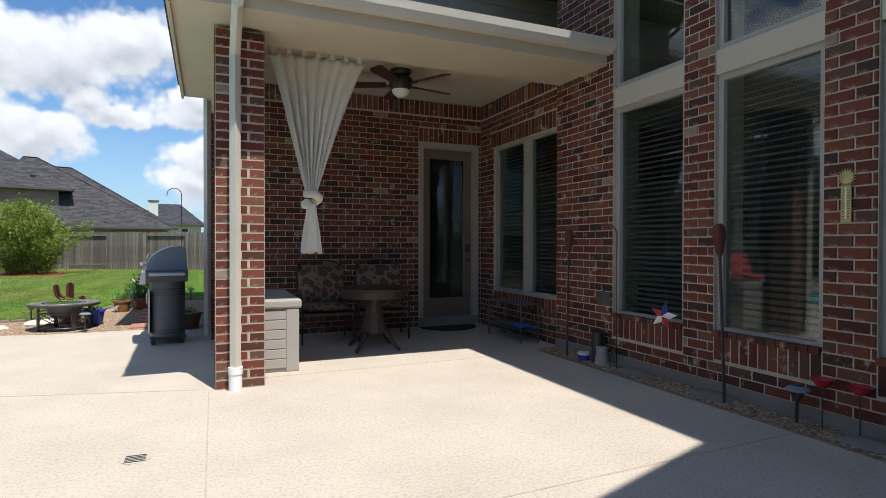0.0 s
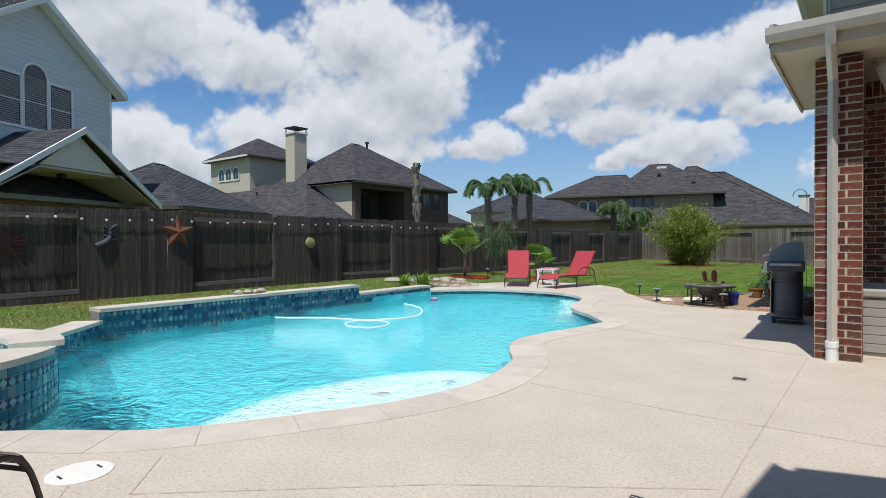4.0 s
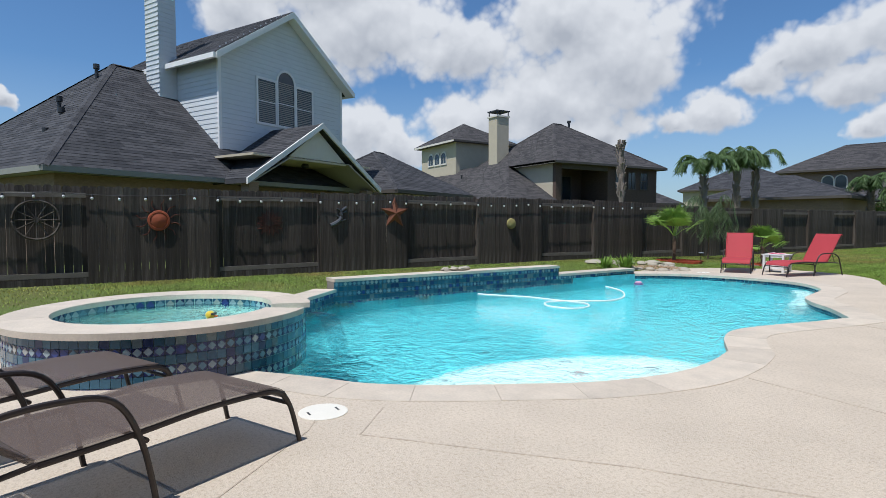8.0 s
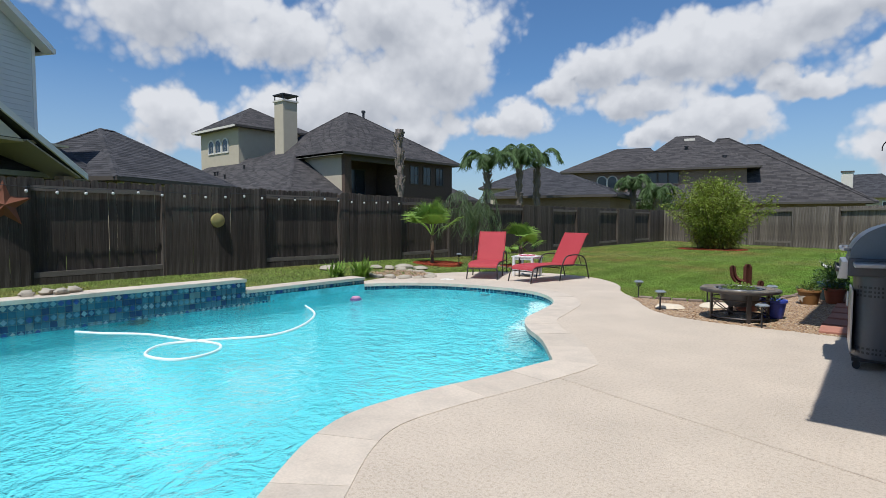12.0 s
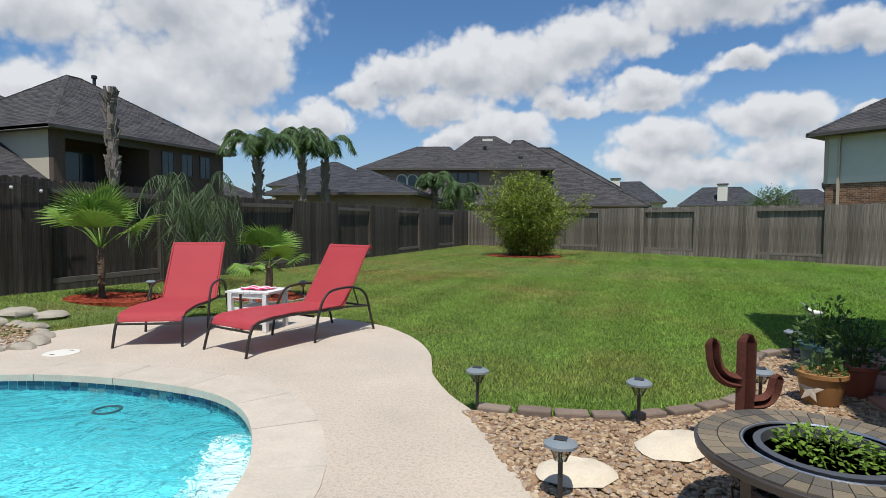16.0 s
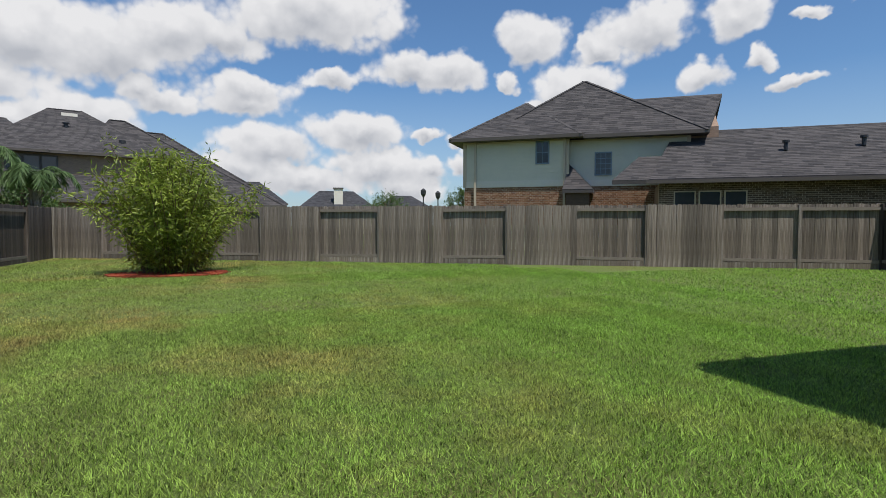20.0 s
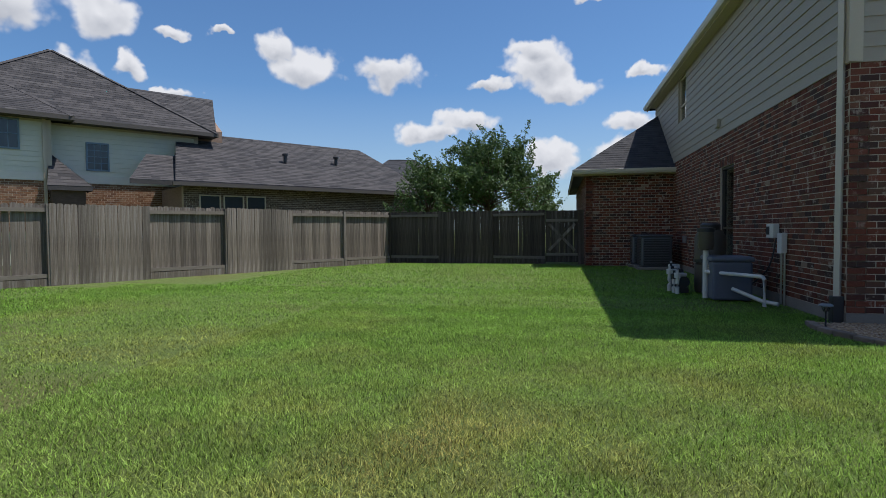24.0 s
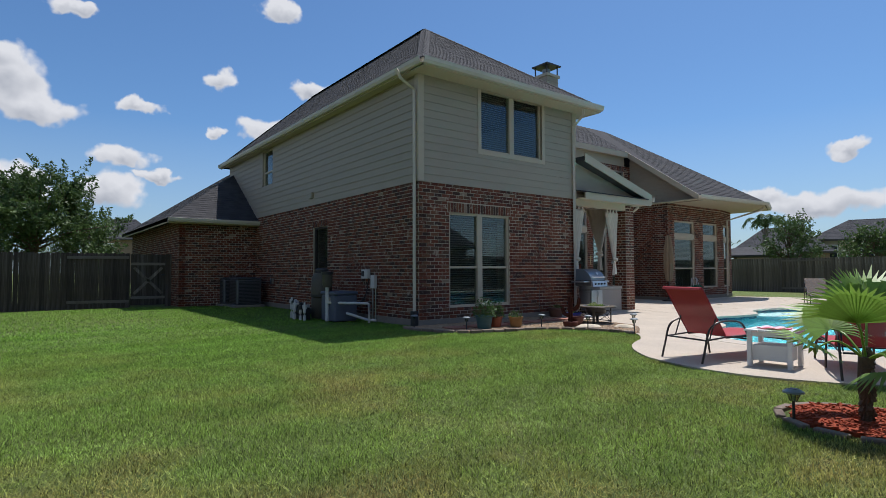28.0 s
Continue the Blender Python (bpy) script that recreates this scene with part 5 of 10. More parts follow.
    part("rake_board", Geo().add([(x, y, z + k * (x - ex)) for y in (0.02, 0.06) for x, z in ((ex - 0.02, e - 0.2), (hx + 0.1, e - 0.2), (hx + 0.1, e + 0.02), (ex - 0.02, e + 0.02))],
                                 [(0, 1, 2, 3), (4, 7, 6, 5), (0, 3, 7, 4), (1, 5, 6, 2), (3, 2, 6, 7), (0, 4, 5, 1)]), M_TRIM, wr)
    # lapped boards under the rake, each cut to the slope
    xr, zt = WX - 0.12, e - 0.17
    part("gable_wall", Geo().add([(x, y, z) for y in (-0.42, -0.36) for x, z in ((ex + 0.05, zt), (xr, zt), (xr, zt + k * (xr - ex)))],
                                 [(0, 1, 2), (5, 4, 3), (0, 3, 4, 1), (1, 4, 5, 2), (2, 5, 3, 0)]), M_SIDING, wr)
    for r in range(11):
        za = e - 0.1 + r * 0.175
        zb = za + 0.175
        xa, xb = ex + (za - zt) / k, min(ex + (zb - zt) / k, xr - 0.02)
        if xa < xr - 0.1:
            part("siding_board", Geo().add([(xa, -0.335, za), (xr, -0.335, za), (xr, -0.354, zb), (xb, -0.354, zb), (xa, -0.36, za), (xr, -0.36, za)],
                                           [(0, 3, 2, 1), (0, 1, 5, 4)]), M_SIDING, wr)
    gutter_run(wr, (ex, 0.05, e - 0.13), (0.9, -4.5, e - 0.13))
    gutter_run(wr, (0.9, -4.5, e - 0.13), (1.7, -6.7, e - 0.13))
    # chimney of the house
    ch = thing("chimney", "tan siding chimney with a metal cap", "chimney", kind="structure")
    part("shaft", Geo().box(6.75, 7.45, 1.45, 2.15, 5.5, 9.55), M_SIDING, ch, bevel=0.01)
    for k in range(11):
        part("siding_board", Geo().box(6.73, 7.47, 1.43, 2.17, 7.5 + k * 0.18, 7.52 + k * 0.18), M_SIDING, ch)
    part("crown", Geo().box(6.69, 7.51, 1.39, 2.21, 9.51, 9.63), M_TRIM, ch, bevel=0.01)
    for i in (6.75, 7.41):
        for j in (1.45, 2.11):
            part("cap_post", Geo().box(i, i + 0.04, j, j + 0.04, 9.63, 10.0), M_METAL_D, ch)
    part("cap", Geo().box(6.66, 7.54, 1.36, 2.24, 10.0, 10.06).lathe([(0.26, 10.06), (0.22, 10.14), (0, 10.16)], 7.1, 1.8, 0, 16), M_METAL_D, ch)
    part("flue", Geo().lathe([(0.17, 9.63), (0.17, 9.92)], 7.1, 1.8, 0, 16), M_STEEL_D, ch)
    # garage roof
    gr = thing("garage_roof", "dark shingle hip roof over the garage", "roof", kind="structure")
    ge = 2.97
    p = [(GX - 0.35, GY + 0.4, ge), (GX - 0.35, HY1 - 6, ge), (GX + 10.4, HY1 - 6, ge), (GX + 10.4, GY + 0.4, ge)]
    t1, t2 = (15.5, 11.5, 6.2), (16.6, 11.5, 6.2)
    shingles(gr, [p[0], p[1], t1], M_ROOF, seed=11)
    shingles(gr, [p[3], p[0], t1, t2], M_ROOF, seed=12)
    shingles(gr, [p[2], p[3], t2], M_ROOF, seed=13)
    gutter_run(gr, (GX - 0.36, GY + 0.42, ge - 0.13), (GX - 0.36, HY1, ge - 0.13))
    part("garage_soffit", Geo().box(GX - 0.33, GX, HY1, GY + 0.35, ge - 0.16, ge - 0.14), M_SOFFIT, gr)
    part("fascia", Geo().box(GX - 0.35, GX - 0.32, HY1, GY + 0.36, ge - 0.16, ge - 0.02).box(GX - 0.35, GX + 10.4, GY + 0.37, GY + 0.4, ge - 0.16, ge), M_TRIM, gr)


build_roofs()

# ---- garden furniture ----
M_RED = surface("red_sling", (0.42, 0.045, 0.055), 0.75, var=0.08, scale=3, fine=300, bump=0.25, depth=0.001)
M_BROWN = surface("brown_sling", (0.12, 0.088, 0.072), 0.7, var=0.08, scale=3, fine=300, bump=0.25, depth=0.001)
M_BRONZE = surface("bronze_tube", (0.045, 0.036, 0.032), 0.38, metal=0.4, var=0.1, scale=8, spec=0.5)


def curve(pts, n=6):
    """A smooth 3D curve through points."""
    pts = [Vector(p) for p in pts]
    out = []
    for i in range(len(pts) - 1):
        p0, p1, p2, p3 = pts[max(0, i - 1)], pts[i], pts[i + 1], pts[min(len(pts) - 1, i + 2)]
        for k in range(n):
            t = k / n
            out.append(0.5 * ((2 * p1) + (p2 - p0) * t + (2 * p0 - 5 * p1 + 4 * p2 - p3) * t * t + (3 * p1 - p0 - 3 * p2 + p3) * t ** 3))
    return out + [pts[-1]]


def lounger(label, sling, m, recline=58, group=""):
    """A sling lounger: foot at y = 0, head towards +y, width along x."""
    lo = thing("sun_lounger", label, "lounger", group, m)
    w = 0.31
    a = radians(recline)
    hy, hz = 1.22, 0.34
    top = (hy + 0.78 * math.cos(a), hz + 0.78 * math.sin(a))
    side = [(0.02, 0.26), (0.06, 0.315), (0.16, 0.345), (0.5, 0.36), (0.85, 0.345), (hy, hz)]
    seat = curve([(0, y, z) for y, z in side], 5)
    g = Geo()
    n = len(seat)
    g.v = [(s * (w + 0.008), p.y, p.z + 0.006) for p in seat for s in (-1, 1)] + [(s * (w + 0.008), p.y, p.z - 0.004) for p in seat for s in (-1, 1)]
    for i in range(n - 1):
        g.f += [(2 * i, 2 * i + 1, 2 * i + 3, 2 * i + 2), (2 * n + 2 * i + 1, 2 * n + 2 * i, 2 * n + 2 * i + 2, 2 * n + 2 * i + 3)]
    g.f += [(0, 2 * n, 2 * n + 1, 1)]
    part("seat", g, sling, lo, smooth=True)
    back = curve([(0, hy + 0.01, hz), (0, hy + 0.40 * math.cos(a), hz + 0.40 * math.sin(a) - 0.01), (0, top[0], top[1]), (0, top[0] + 0.05, top[1] - 0.012)], 4)
    g = Geo()
    n = len(back)
    d = Vector((0, -math.sin(a), math.cos(a))) * 0.008
    g.v = [tuple(Vector((s * (w - 0.015), p.y, p.z)) + d) for p in back for s in (-1, 1)] + [tuple(Vector((s * (w - 0.015), p.y, p.z))) for p in back for s in (-1, 1)]
    for i in range(n - 1):
        g.f += [(2 * i, 2 * i + 1, 2 * i + 3, 2 * i + 2), (2 * n + 2 * i + 1, 2 * n + 2 * i, 2 * n + 2 * i + 2, 2 * n + 2 * i + 3)]
    part("backrest", g, sling, lo, smooth=True)
    for s in (-1, 1):
        part("side_rail", Geo().tube([(s * w, p.y, p.z - 0.02) for p in seat], 0.014), M_BRONZE, lo, smooth=True)
        part("back_rail", Geo().tube([(s * w, p.y, p.z) for p in back], 0.013), sling, lo, smooth=True)
        part("front_leg", Geo().tube(curve([(s * w, 0.05, 0.30), (s * (w + 0.01), 0.0, 0.2), (s * (w + 0.02), -0.05, 0.0)], 4), 0.014), M_BRONZE, lo, smooth=True)
        part("armrest", Geo().tube(curve([(s * (w + 0.03), 0.78, 0.0), (s * (w + 0.03), 0.84, 0.3), (s * (w + 0.03), 0.95, 0.5), (s * (w + 0.03), 1.15, 0.55), (s * (w + 0.03), 1.4, 0.535),
                                          (s * (w + 0.03), 1.56, 0.44), (s * (w + 0.03), 1.64, 0.2), (s * (w + 0.03), 1.70, 0.0)], 5), 0.014), M_BRONZE, lo, smooth=True)
        part("rear_rail", Geo().tube([(s * (w + 0.01), hy, 0.33), (s * (w + 0.02), 1.61, 0.30)], 0.012), M_BRONZE, lo, smooth=True)
        part("prop", Geo().tube([(s * (w - 0.02), hy + 0.3 * math.cos(a), hz + 0.3 * math.sin(a)), (s * (w - 0.02), 1.5, 0.31)], 0.009), M_BRONZE, lo, smooth=True)
    part("foot_bar", Geo().tube([(-w - 0.005, 0.02, 0.235), (w + 0.005, 0.02, 0.235)], 0.012), M_BRONZE, lo, smooth=True)
    part("cross_bar", Geo().tube([(-w, 0.8, 0.28), (w, 0.8, 0.28)], 0.012), M_BRONZE, lo, smooth=True)
    part("rear_bar", Geo().tube([(-w, 1.6, 0.30), (w, 1.6, 0.30)], 0.012), M_BRONZE, lo, smooth=True)
    part("head_bar", Geo().tube([(-w, top[0], top[1]), (w, top[0], top[1])], 0.012), sling, lo, smooth=True)
    return lo


def woven(mat, holes):
    """An open weave: a share of the light passes straight through."""
    t = mat.node_tree
    tr = node(t, "ShaderNodeBsdfTransparent")
    mx = node(t, "ShaderNodeMixShader"); mx.inputs[0].default_value = holes
    out = [n for n in t.nodes if n.type == "OUTPUT_MATERIAL"][0]
    t.links.new(t.nodes["Principled BSDF"].outputs[0], mx.inputs[1]); t.links.new(tr.outputs[0], mx.inputs[2]); t.links.new(mx.outputs[0], out.inputs[0])


woven(M_RED, 0.16)
woven(M_BROWN, 0.32)


def turn(x, y, dx, dy, z=0.0):
    """A pose on the ground whose +y axis points along dx, dy."""
    return Matrix.Translation((x, y, z)) @ Matrix.Rotation(math.atan2(-dx, dy), 4, "Z")


lounger("red sling lounger with bronze frame, back raised", M_RED, turn(-5.56, 11.3, 0.24, 0.971) @ Matrix.Diagonal((0.97, 0.97, 0.94, 1)), 57, "red loungers")
lounger("red sling lounger angled towards the pool", M_RED, turn(-6.47, 11.24, -0.46, 0.888) @ Matrix.Diagonal((0.97, 0.97, 0.94, 1)), 57, "red loungers")
lounger("brown sling lounger on the deck, back raised", M_BROWN, turn(-2.13, -1.12, 0.42, -0.907), 40, "brown loungers")
lounger("brown sling lounger beside the spa", M_BROWN, turn(-3.05, -1.62, 0.42, -0.907), 40, "brown loungers")

M_RESIN = surface("white_resin", (0.72, 0.71, 0.68), 0.55, var=0.05, scale=5)


def side_table():
    t = thing("side_table", "white slatted resin side table with a lower box", "table", m=turn(-6.1, 12.4, -0.1, 1) @ Matrix.Diagonal((0.84, 0.9, 0.97, 1)))
    for i in range(7):
        x = -0.28 + i * 0.094
        part("slat", Geo().box(x - 0.043, x + 0.043, -0.26, 0.26, 0.435, 0.46), M_RESIN, t, bevel=0.003)
    for x in (-0.26, 0.26):
        for y in (-0.23, 0.23):
            part("leg", Geo().box(x - 0.03, x + 0.03, y - 0.03, y + 0.03, 0, 0.435), M_RESIN, t, bevel=0.004)
    part("lower_box", Geo().box(-0.23, 0.23, -0.2, 0.2, 0.08, 0.27), M_RESIN, t, bevel=0.004)
    for y in (-0.24, 0.225):
        part("apron", Geo().box(-0.23, 0.23, y, y + 0.015, 0.38, 0.43), M_RESIN, t)
    part("pole_stub", Geo().tube([(-0.1, -0.24, 0), (-0.1, -0.24, 0.44)], 0.018), M_BRONZE, t)
    tw = Geo()
    rnd = random.Random(3)
    n = 12
    for i in range(n + 1):
        for j in range(n + 1):
            x, y = -0.2 + 0.4 * i / n, -0.13 + 0.27 * j / n
            tw.v.append((x + 0.02 * math.sin(y * 30), y, 0.468 + 0.018 * abs(math.sin(x * 17 + y * 9)) + 0.012 * math.sin(y * 26) ** 2))
    tw.f = [(i * (n + 1) + j, (i + 1) * (n + 1) + j, (i + 1) * (n + 1) + j + 1, i * (n + 1) + j + 1) for i in range(n) for j in range(n)]
    towel = part("towel", tw, M_TOWEL, None, smooth=True)
    towel.matrix_world = turn(-6.1, 12.4, -0.1, 1) @ Matrix.Diagonal((0.84, 0.9, 0.97, 1))
    so = towel.modifiers.new("cloth", "SOLIDIFY"); so.thickness = 0.008
    tagged(towel, "crumpled pink and white towel on the side table", "towel")


def stripe_mat(name, a, b, freq, axis="X", rough=0.9):
    mat = surface(name, a, rough, var=0.08, scale=8)
    t = mat.node_tree
    tc = node(t, "ShaderNodeTexCoord")
    w = node(t, "ShaderNodeTexWave", Scale=freq, Distortion=1.5)
    w.bands_direction = axis
    t.links.new(tc.outputs["Object"], w.inputs["Vector"])
    r = node(t, "ShaderNodeValToRGB")
    r.color_ramp.interpolation = "CONSTANT"
    r.color_ramp.elements[0].color, r.color_ramp.elements[1].color = (*a, 1), (*b, 1)
    r.color_ramp.elements[1].position = 0.45
    t.links.new(w.outputs["Fac"], r.inputs[0])
    sc = [n for n in t.nodes if n.type == "VECT_MATH"][0]
    t.links.new(r.outputs[0], sc.inputs[0])
    return mat


M_TOWEL = stripe_mat("towel_cloth", (0.62, 0.06, 0.14), (0.78, 0.55, 0.58), 2.4, "Y")
side_table()

M_STEEL = surface("brushed_steel", (0.50, 0.51, 0.53), 0.32, metal=0.9, var=0.06, scale=20)
M_GREYMETAL = surface("grey_enamel", (0.10, 0.105, 0.115), 0.4, metal=0.3, var=0.08, scale=6, spec=0.5)
M_LID = surface("blue_grey_enamel", (0.16, 0.20, 0.24), 0.35, metal=0.3, var=0.08, scale=6, spec=0.5)


def grill():
    g = thing("gas_grill", "grey cart gas grill with hooded lid and steel shelf", "grill", m=turn(0.13, 7.95, -0.995, -0.10) @ Matrix.Diagonal((0.9, 0.84, 1, 1)))
    # +y is the front of the grill
    body = Geo()
    outline = [(0.34 * (abs(math.cos(t)) ** 0.6) * (1 if math.cos(t) > 0 else -1), -0.02 + 0.24 * (abs(math.sin(t)) ** 0.75) * (1 if math.sin(t) > 0 else -1)) for t in np.linspace(0, 2 * math.pi, 33)[:-1]]
    body.prism(outline, 0.10, 0.80)
    part("cabinet", body, M_GREYMETAL, g, smooth=True)
    for z in (0.15, 0.185, 0.62, 0.655, 0.69):
        vent = Geo()
        for (xa, ya), (xb, yb) in zip(outline, outline[1:] + outline[:1]):
            if abs(xa) > 0.2:
                mx, my = (xa + xb) / 2, (ya + yb) / 2
                ang = math.atan2(yb - ya, xb - xa)
                for q in (-0.016, 0.016):
                    vent.box(-0.008 + q, 0.008 + q, -0.0015, 0.0015, -0.009, 0.009, Matrix.Translation((mx, my, z)) @ Matrix.Rotation(ang, 4, "Z"))
        part("vent_band", vent, M_BLACK, g, kind="stuff")
    for s in (-1, 1):
        part("cabinet_door", Geo().box(s * 0.15 - 0.135, s * 0.15 + 0.135, 0.222, 0.24, 0.14, 0.66), M_STEEL, g, bevel=0.004)
        part("door_handle", Geo().tube([(s * 0.04, 0.26, 0.5), (s * 0.04, 0.26, 0.62)], 0.008), M_STEEL, g)
    part("firebox", Geo().box(-0.38, 0.38, -0.28, 0.28, 0.78, 0.93), M_GREYMETAL, g, bevel=0.015)
    part("control_panel", Geo().add([(-0.38, 0.28, 0.76), (0.38, 0.28, 0.76), (0.38, 0.36, 0.76), (-0.38, 0.36, 0.76), (-0.38, 0.28, 0.90), (0.38, 0.28, 0.90), (0.38, 0.33, 0.90), (-0.38, 0.33, 0.90)],
                                    [(0, 3, 2, 1), (4, 5, 6, 7), (3, 7, 6, 2), (0, 4, 7, 3), (1, 2, 6, 5)]), M_STEEL, g)
    for i in range(4):
        k = part("knob", Geo().lathe([(0.0, 0), (0.026, 0), (0.024, 0.025), (0.018, 0.03), (0, 0.03)], seg=14), M_BLACK, g)
        k.matrix_local = Matrix.Translation((-0.24 + 0.16 * i, 0.345, 0.83)) @ Matrix.Rotation(radians(-80), 4, "X")
    lid = Geo()
    n = 12
    rows = []
    for i in range(n + 1):
        a = 0.5 * math.pi * i / (n - 2)
        y, z = -0.16 + 0.43 * math.cos(a), 0.93 + 0.29 * math.sin(a)
        rows.append((y, z) if i <= n - 2 else [(-0.25, 1.205), (-0.27, 0.93)][i - n + 1])
    vs = [(-0.37, y, z) for y, z in rows] + [(0.37, y, z) for y, z in rows]
    lid.add(vs, [(i, i + 1, n + 2 + i, n + 1 + i) for i in range(n)] + [tuple(range(n, -1, -1)), tuple(range(n + 1, 2 * n + 2))])
    lid_ob = part("lid", lid, M_LID, g, smooth=True)
    part("lid_handle", Geo().tube(curve([(-0.3, 0.26, 1.0), (-0.3, 0.33, 1.0), (0.3, 0.33, 1.0), (0.3, 0.26, 1.0)], 3), 0.014), M_STEEL, lid_ob)
    part("thermometer", Geo().lathe([(0, 0), (0.04, 0), (0.04, 0.012), (0, 0.014)], seg=16), M_STEEL, lid_ob).matrix_local = Matrix.Translation((0, 0.235, 1.1)) @ Matrix.Rotation(radians(-62), 4, "X")
    for s in (-1, 1):
        sh = part("side_shelf", Geo().box(s * 0.39 if s > 0 else -0.68, 0.68 if s > 0 else -0.39, -0.22, 0.24, 0.87, 0.905), M_STEEL, g, bevel=0.008)
    for x in (-0.26, 0.26):
        for y in (-0.2, 0.18):
            w = part("caster", Geo().lathe([(0, -0.018), (0.035, -0.018), (0.035, 0.018), (0, 0.018)], seg=12), M_BLACK, g)
            w.matrix_local = Matrix.Translation((x, y, 0.036)) @ Matrix.Rotation(radians(90), 4, "Y")
    part("base_frame", Geo().box(-0.3, 0.3, -0.26, 0.22, 0.07, 0.10), M_BLACK, g)


grill()


M_RESIN_G = surface("taupe_resin", (0.36, 0.33, 0.29), 0.6, var=0.05, scale=4)


def deck_box():
    b = thing("deck_box", "taupe resin deck storage box beside the brick post", "storage box", m=Matrix.Translation((1.1, 5.6, 0)))
    part("body", Geo().box(-0.3, 0.33, 0.03, 1.18, 0, 0.62), M_RESIN_G, b, bevel=0.012)
    for i in range(6):
        part("panel_slat", Geo().box(-0.28, 0.22, 0.018, 0.03, 0.04 + i * 0.095, 0.128 + i * 0.095), M_RESIN_G, b, bevel=0.004)
    part("corner_panel", Geo().box(0.22, 0.345, 0.012, 0.05, 0, 0.62), M_RESIN_G, b, bevel=0.008)
    part("lid", Geo().box(-0.32, 0.37, 0.0, 1.22, 0.62, 0.71), M_RESIN_G, b, bevel=0.02)


deck_box()

M_CURTAIN = surface("cream_canvas", (0.66, 0.62, 0.54), 0.9, var=0.07, scale=3, fine=200, bump=0.25, depth=0.002, stain=(0.56, 0.52, 0.44), stain_amt=0.4)
M_CURTAIN.node_tree.nodes["Principled BSDF"].inputs["Subsurface Weight"].default_value = 0.0


def curtain(label, x0, x1, y, ztop, zknot, zend, xk, m=None, seed=0):
    """A tab-top curtain gathered into a knot, with a tail below."""
    c = thing("curtain", label, "curtain", "patio curtains", m)
    n, rows = 60, 22
    g = Geo()
    for r in range(rows + 1):
        t = r / rows
        z = ztop + (zknot + 0.05 - ztop) * t
        half = (x1 - x0) / 2 * (1 - t) ** 1.0 * 0.93 + (x1 - x0) / 2 * 0.07 + 0.0
        half = 0.045 + ((x1 - x0) / 2 - 0.045) * (1 - t ** 0.85 if t < 1 else 0)
        cx = (x0 + x1) / 2 + (xk - (x0 + x1) / 2) * t ** 0.9
        amp = 0.028 * (0.4 + 0.9 * t * (1 - t) * 2) + 0.01
        for i in range(n + 1):
            u = i / n
            sag = 0.025 * math.sin(u * math.pi * 7) ** 2 if r == 0 else 0
            g.v.append((cx - half + 2 * half * u, y + amp * math.sin(u * 2 * math.pi * 8 + 1.7 * math.sin(t * 2 + seed)) + 0.012 * math.sin(u * 47 + t * 3), z - sag))
    g.f = [(r * (n + 1) + i, r * (n + 1) + i + 1, (r + 1) * (n + 1) + i + 1, (r + 1) * (n + 1) + i) for r in range(rows) for i in range(n)]
    cl = part("drape", g, M_CURTAIN, c, smooth=True)
    so = cl.modifiers.new("cloth", "SOLIDIFY"); so.thickness = 0.006
    kn = Geo()
    kn.tube(curve([(xk - 0.06, y, zknot + 0.06), (xk + 0.02, y - 0.06, zknot + 0.05), (xk + 0.075, y, zknot + 0.02), (xk + 0.03, y + 0.06, zknot - 0.02), (xk - 0.06, y + 0.02, zknot - 0.05), (xk - 0.05, y - 0.05, zknot - 0.03)], 5), 0.042, 10)
    part("knot", kn, M_CURTAIN, c, smooth=True)
    tl = Geo()
    for r in range(9):
        t = r / 8
        z = zknot - 0.04 + (zend - zknot + 0.04) * t
        half = 0.04 + 0.055 * t
        for i in range(25):
            u = i / 24
            a = 2 * math.pi * u
            rr = half * (1 + 0.18 * math.sin(a * 6 + r * 0.3))
            tl.v.append((xk + rr * math.cos(a), y + 0.55 * rr * math.sin(a), z + (0.02 * math.sin(a * 3) if r == 8 else 0)))
    tl.f = [(r * 25 + i, r * 25 + i + 1, (r + 1) * 25 + i + 1, (r + 1) * 25 + i) for r in range(8) for i in range(24)]
    part("tail", tl, M_CURTAIN, c, smooth=True)
    tabs = max(3, int((x1 - x0) / 0.13))
    for i in range(tabs):
        x = x0 + (x1 - x0) * (i + 0.5) / tabs
        part("tab", Geo().box(x - 0.022, x + 0.022, y - 0.014, y + 0.014, ztop - 0.02, ztop + 0.085), M_CURTAIN, c)
    return c


curtain("cream canvas curtain knotted near its foot", 1.14, 2.12, 5.62, 3.12, 1.69, 1.17, 1.565)
curtain("cream canvas curtain gathered beside the brick post", -6.35, -5.75, 0.80, 2.88, 1.45, 1.05, -5.95, m=Matrix(((0, 1, 0, 0), (-1, 0, 0, 0), (0, 0, 1, 0), (0, 0, 0, 1))))
curtain("cream canvas curtain gathered beside the house corner", -7.80, -7.30, 0.80, 2.88, 1.45, 1.05, -7.65, m=Matrix(((0, 1, 0, 0), (-1, 0, 0, 0), (0, 0, 1, 0), (0, 0, 0, 1))))
for p, q in (((1.08, 5.62, 3.18), (WX - 0.15, 5.62, 3.18)), ((0.80, 5.56, 2.93), (0.80, 7.84, 2.93))):
    tagged(part("curtain_rod", Geo().tube([p, q], 0.011), M_BRONZE), "thin dark curtain rod under the beam", "curtain rod")


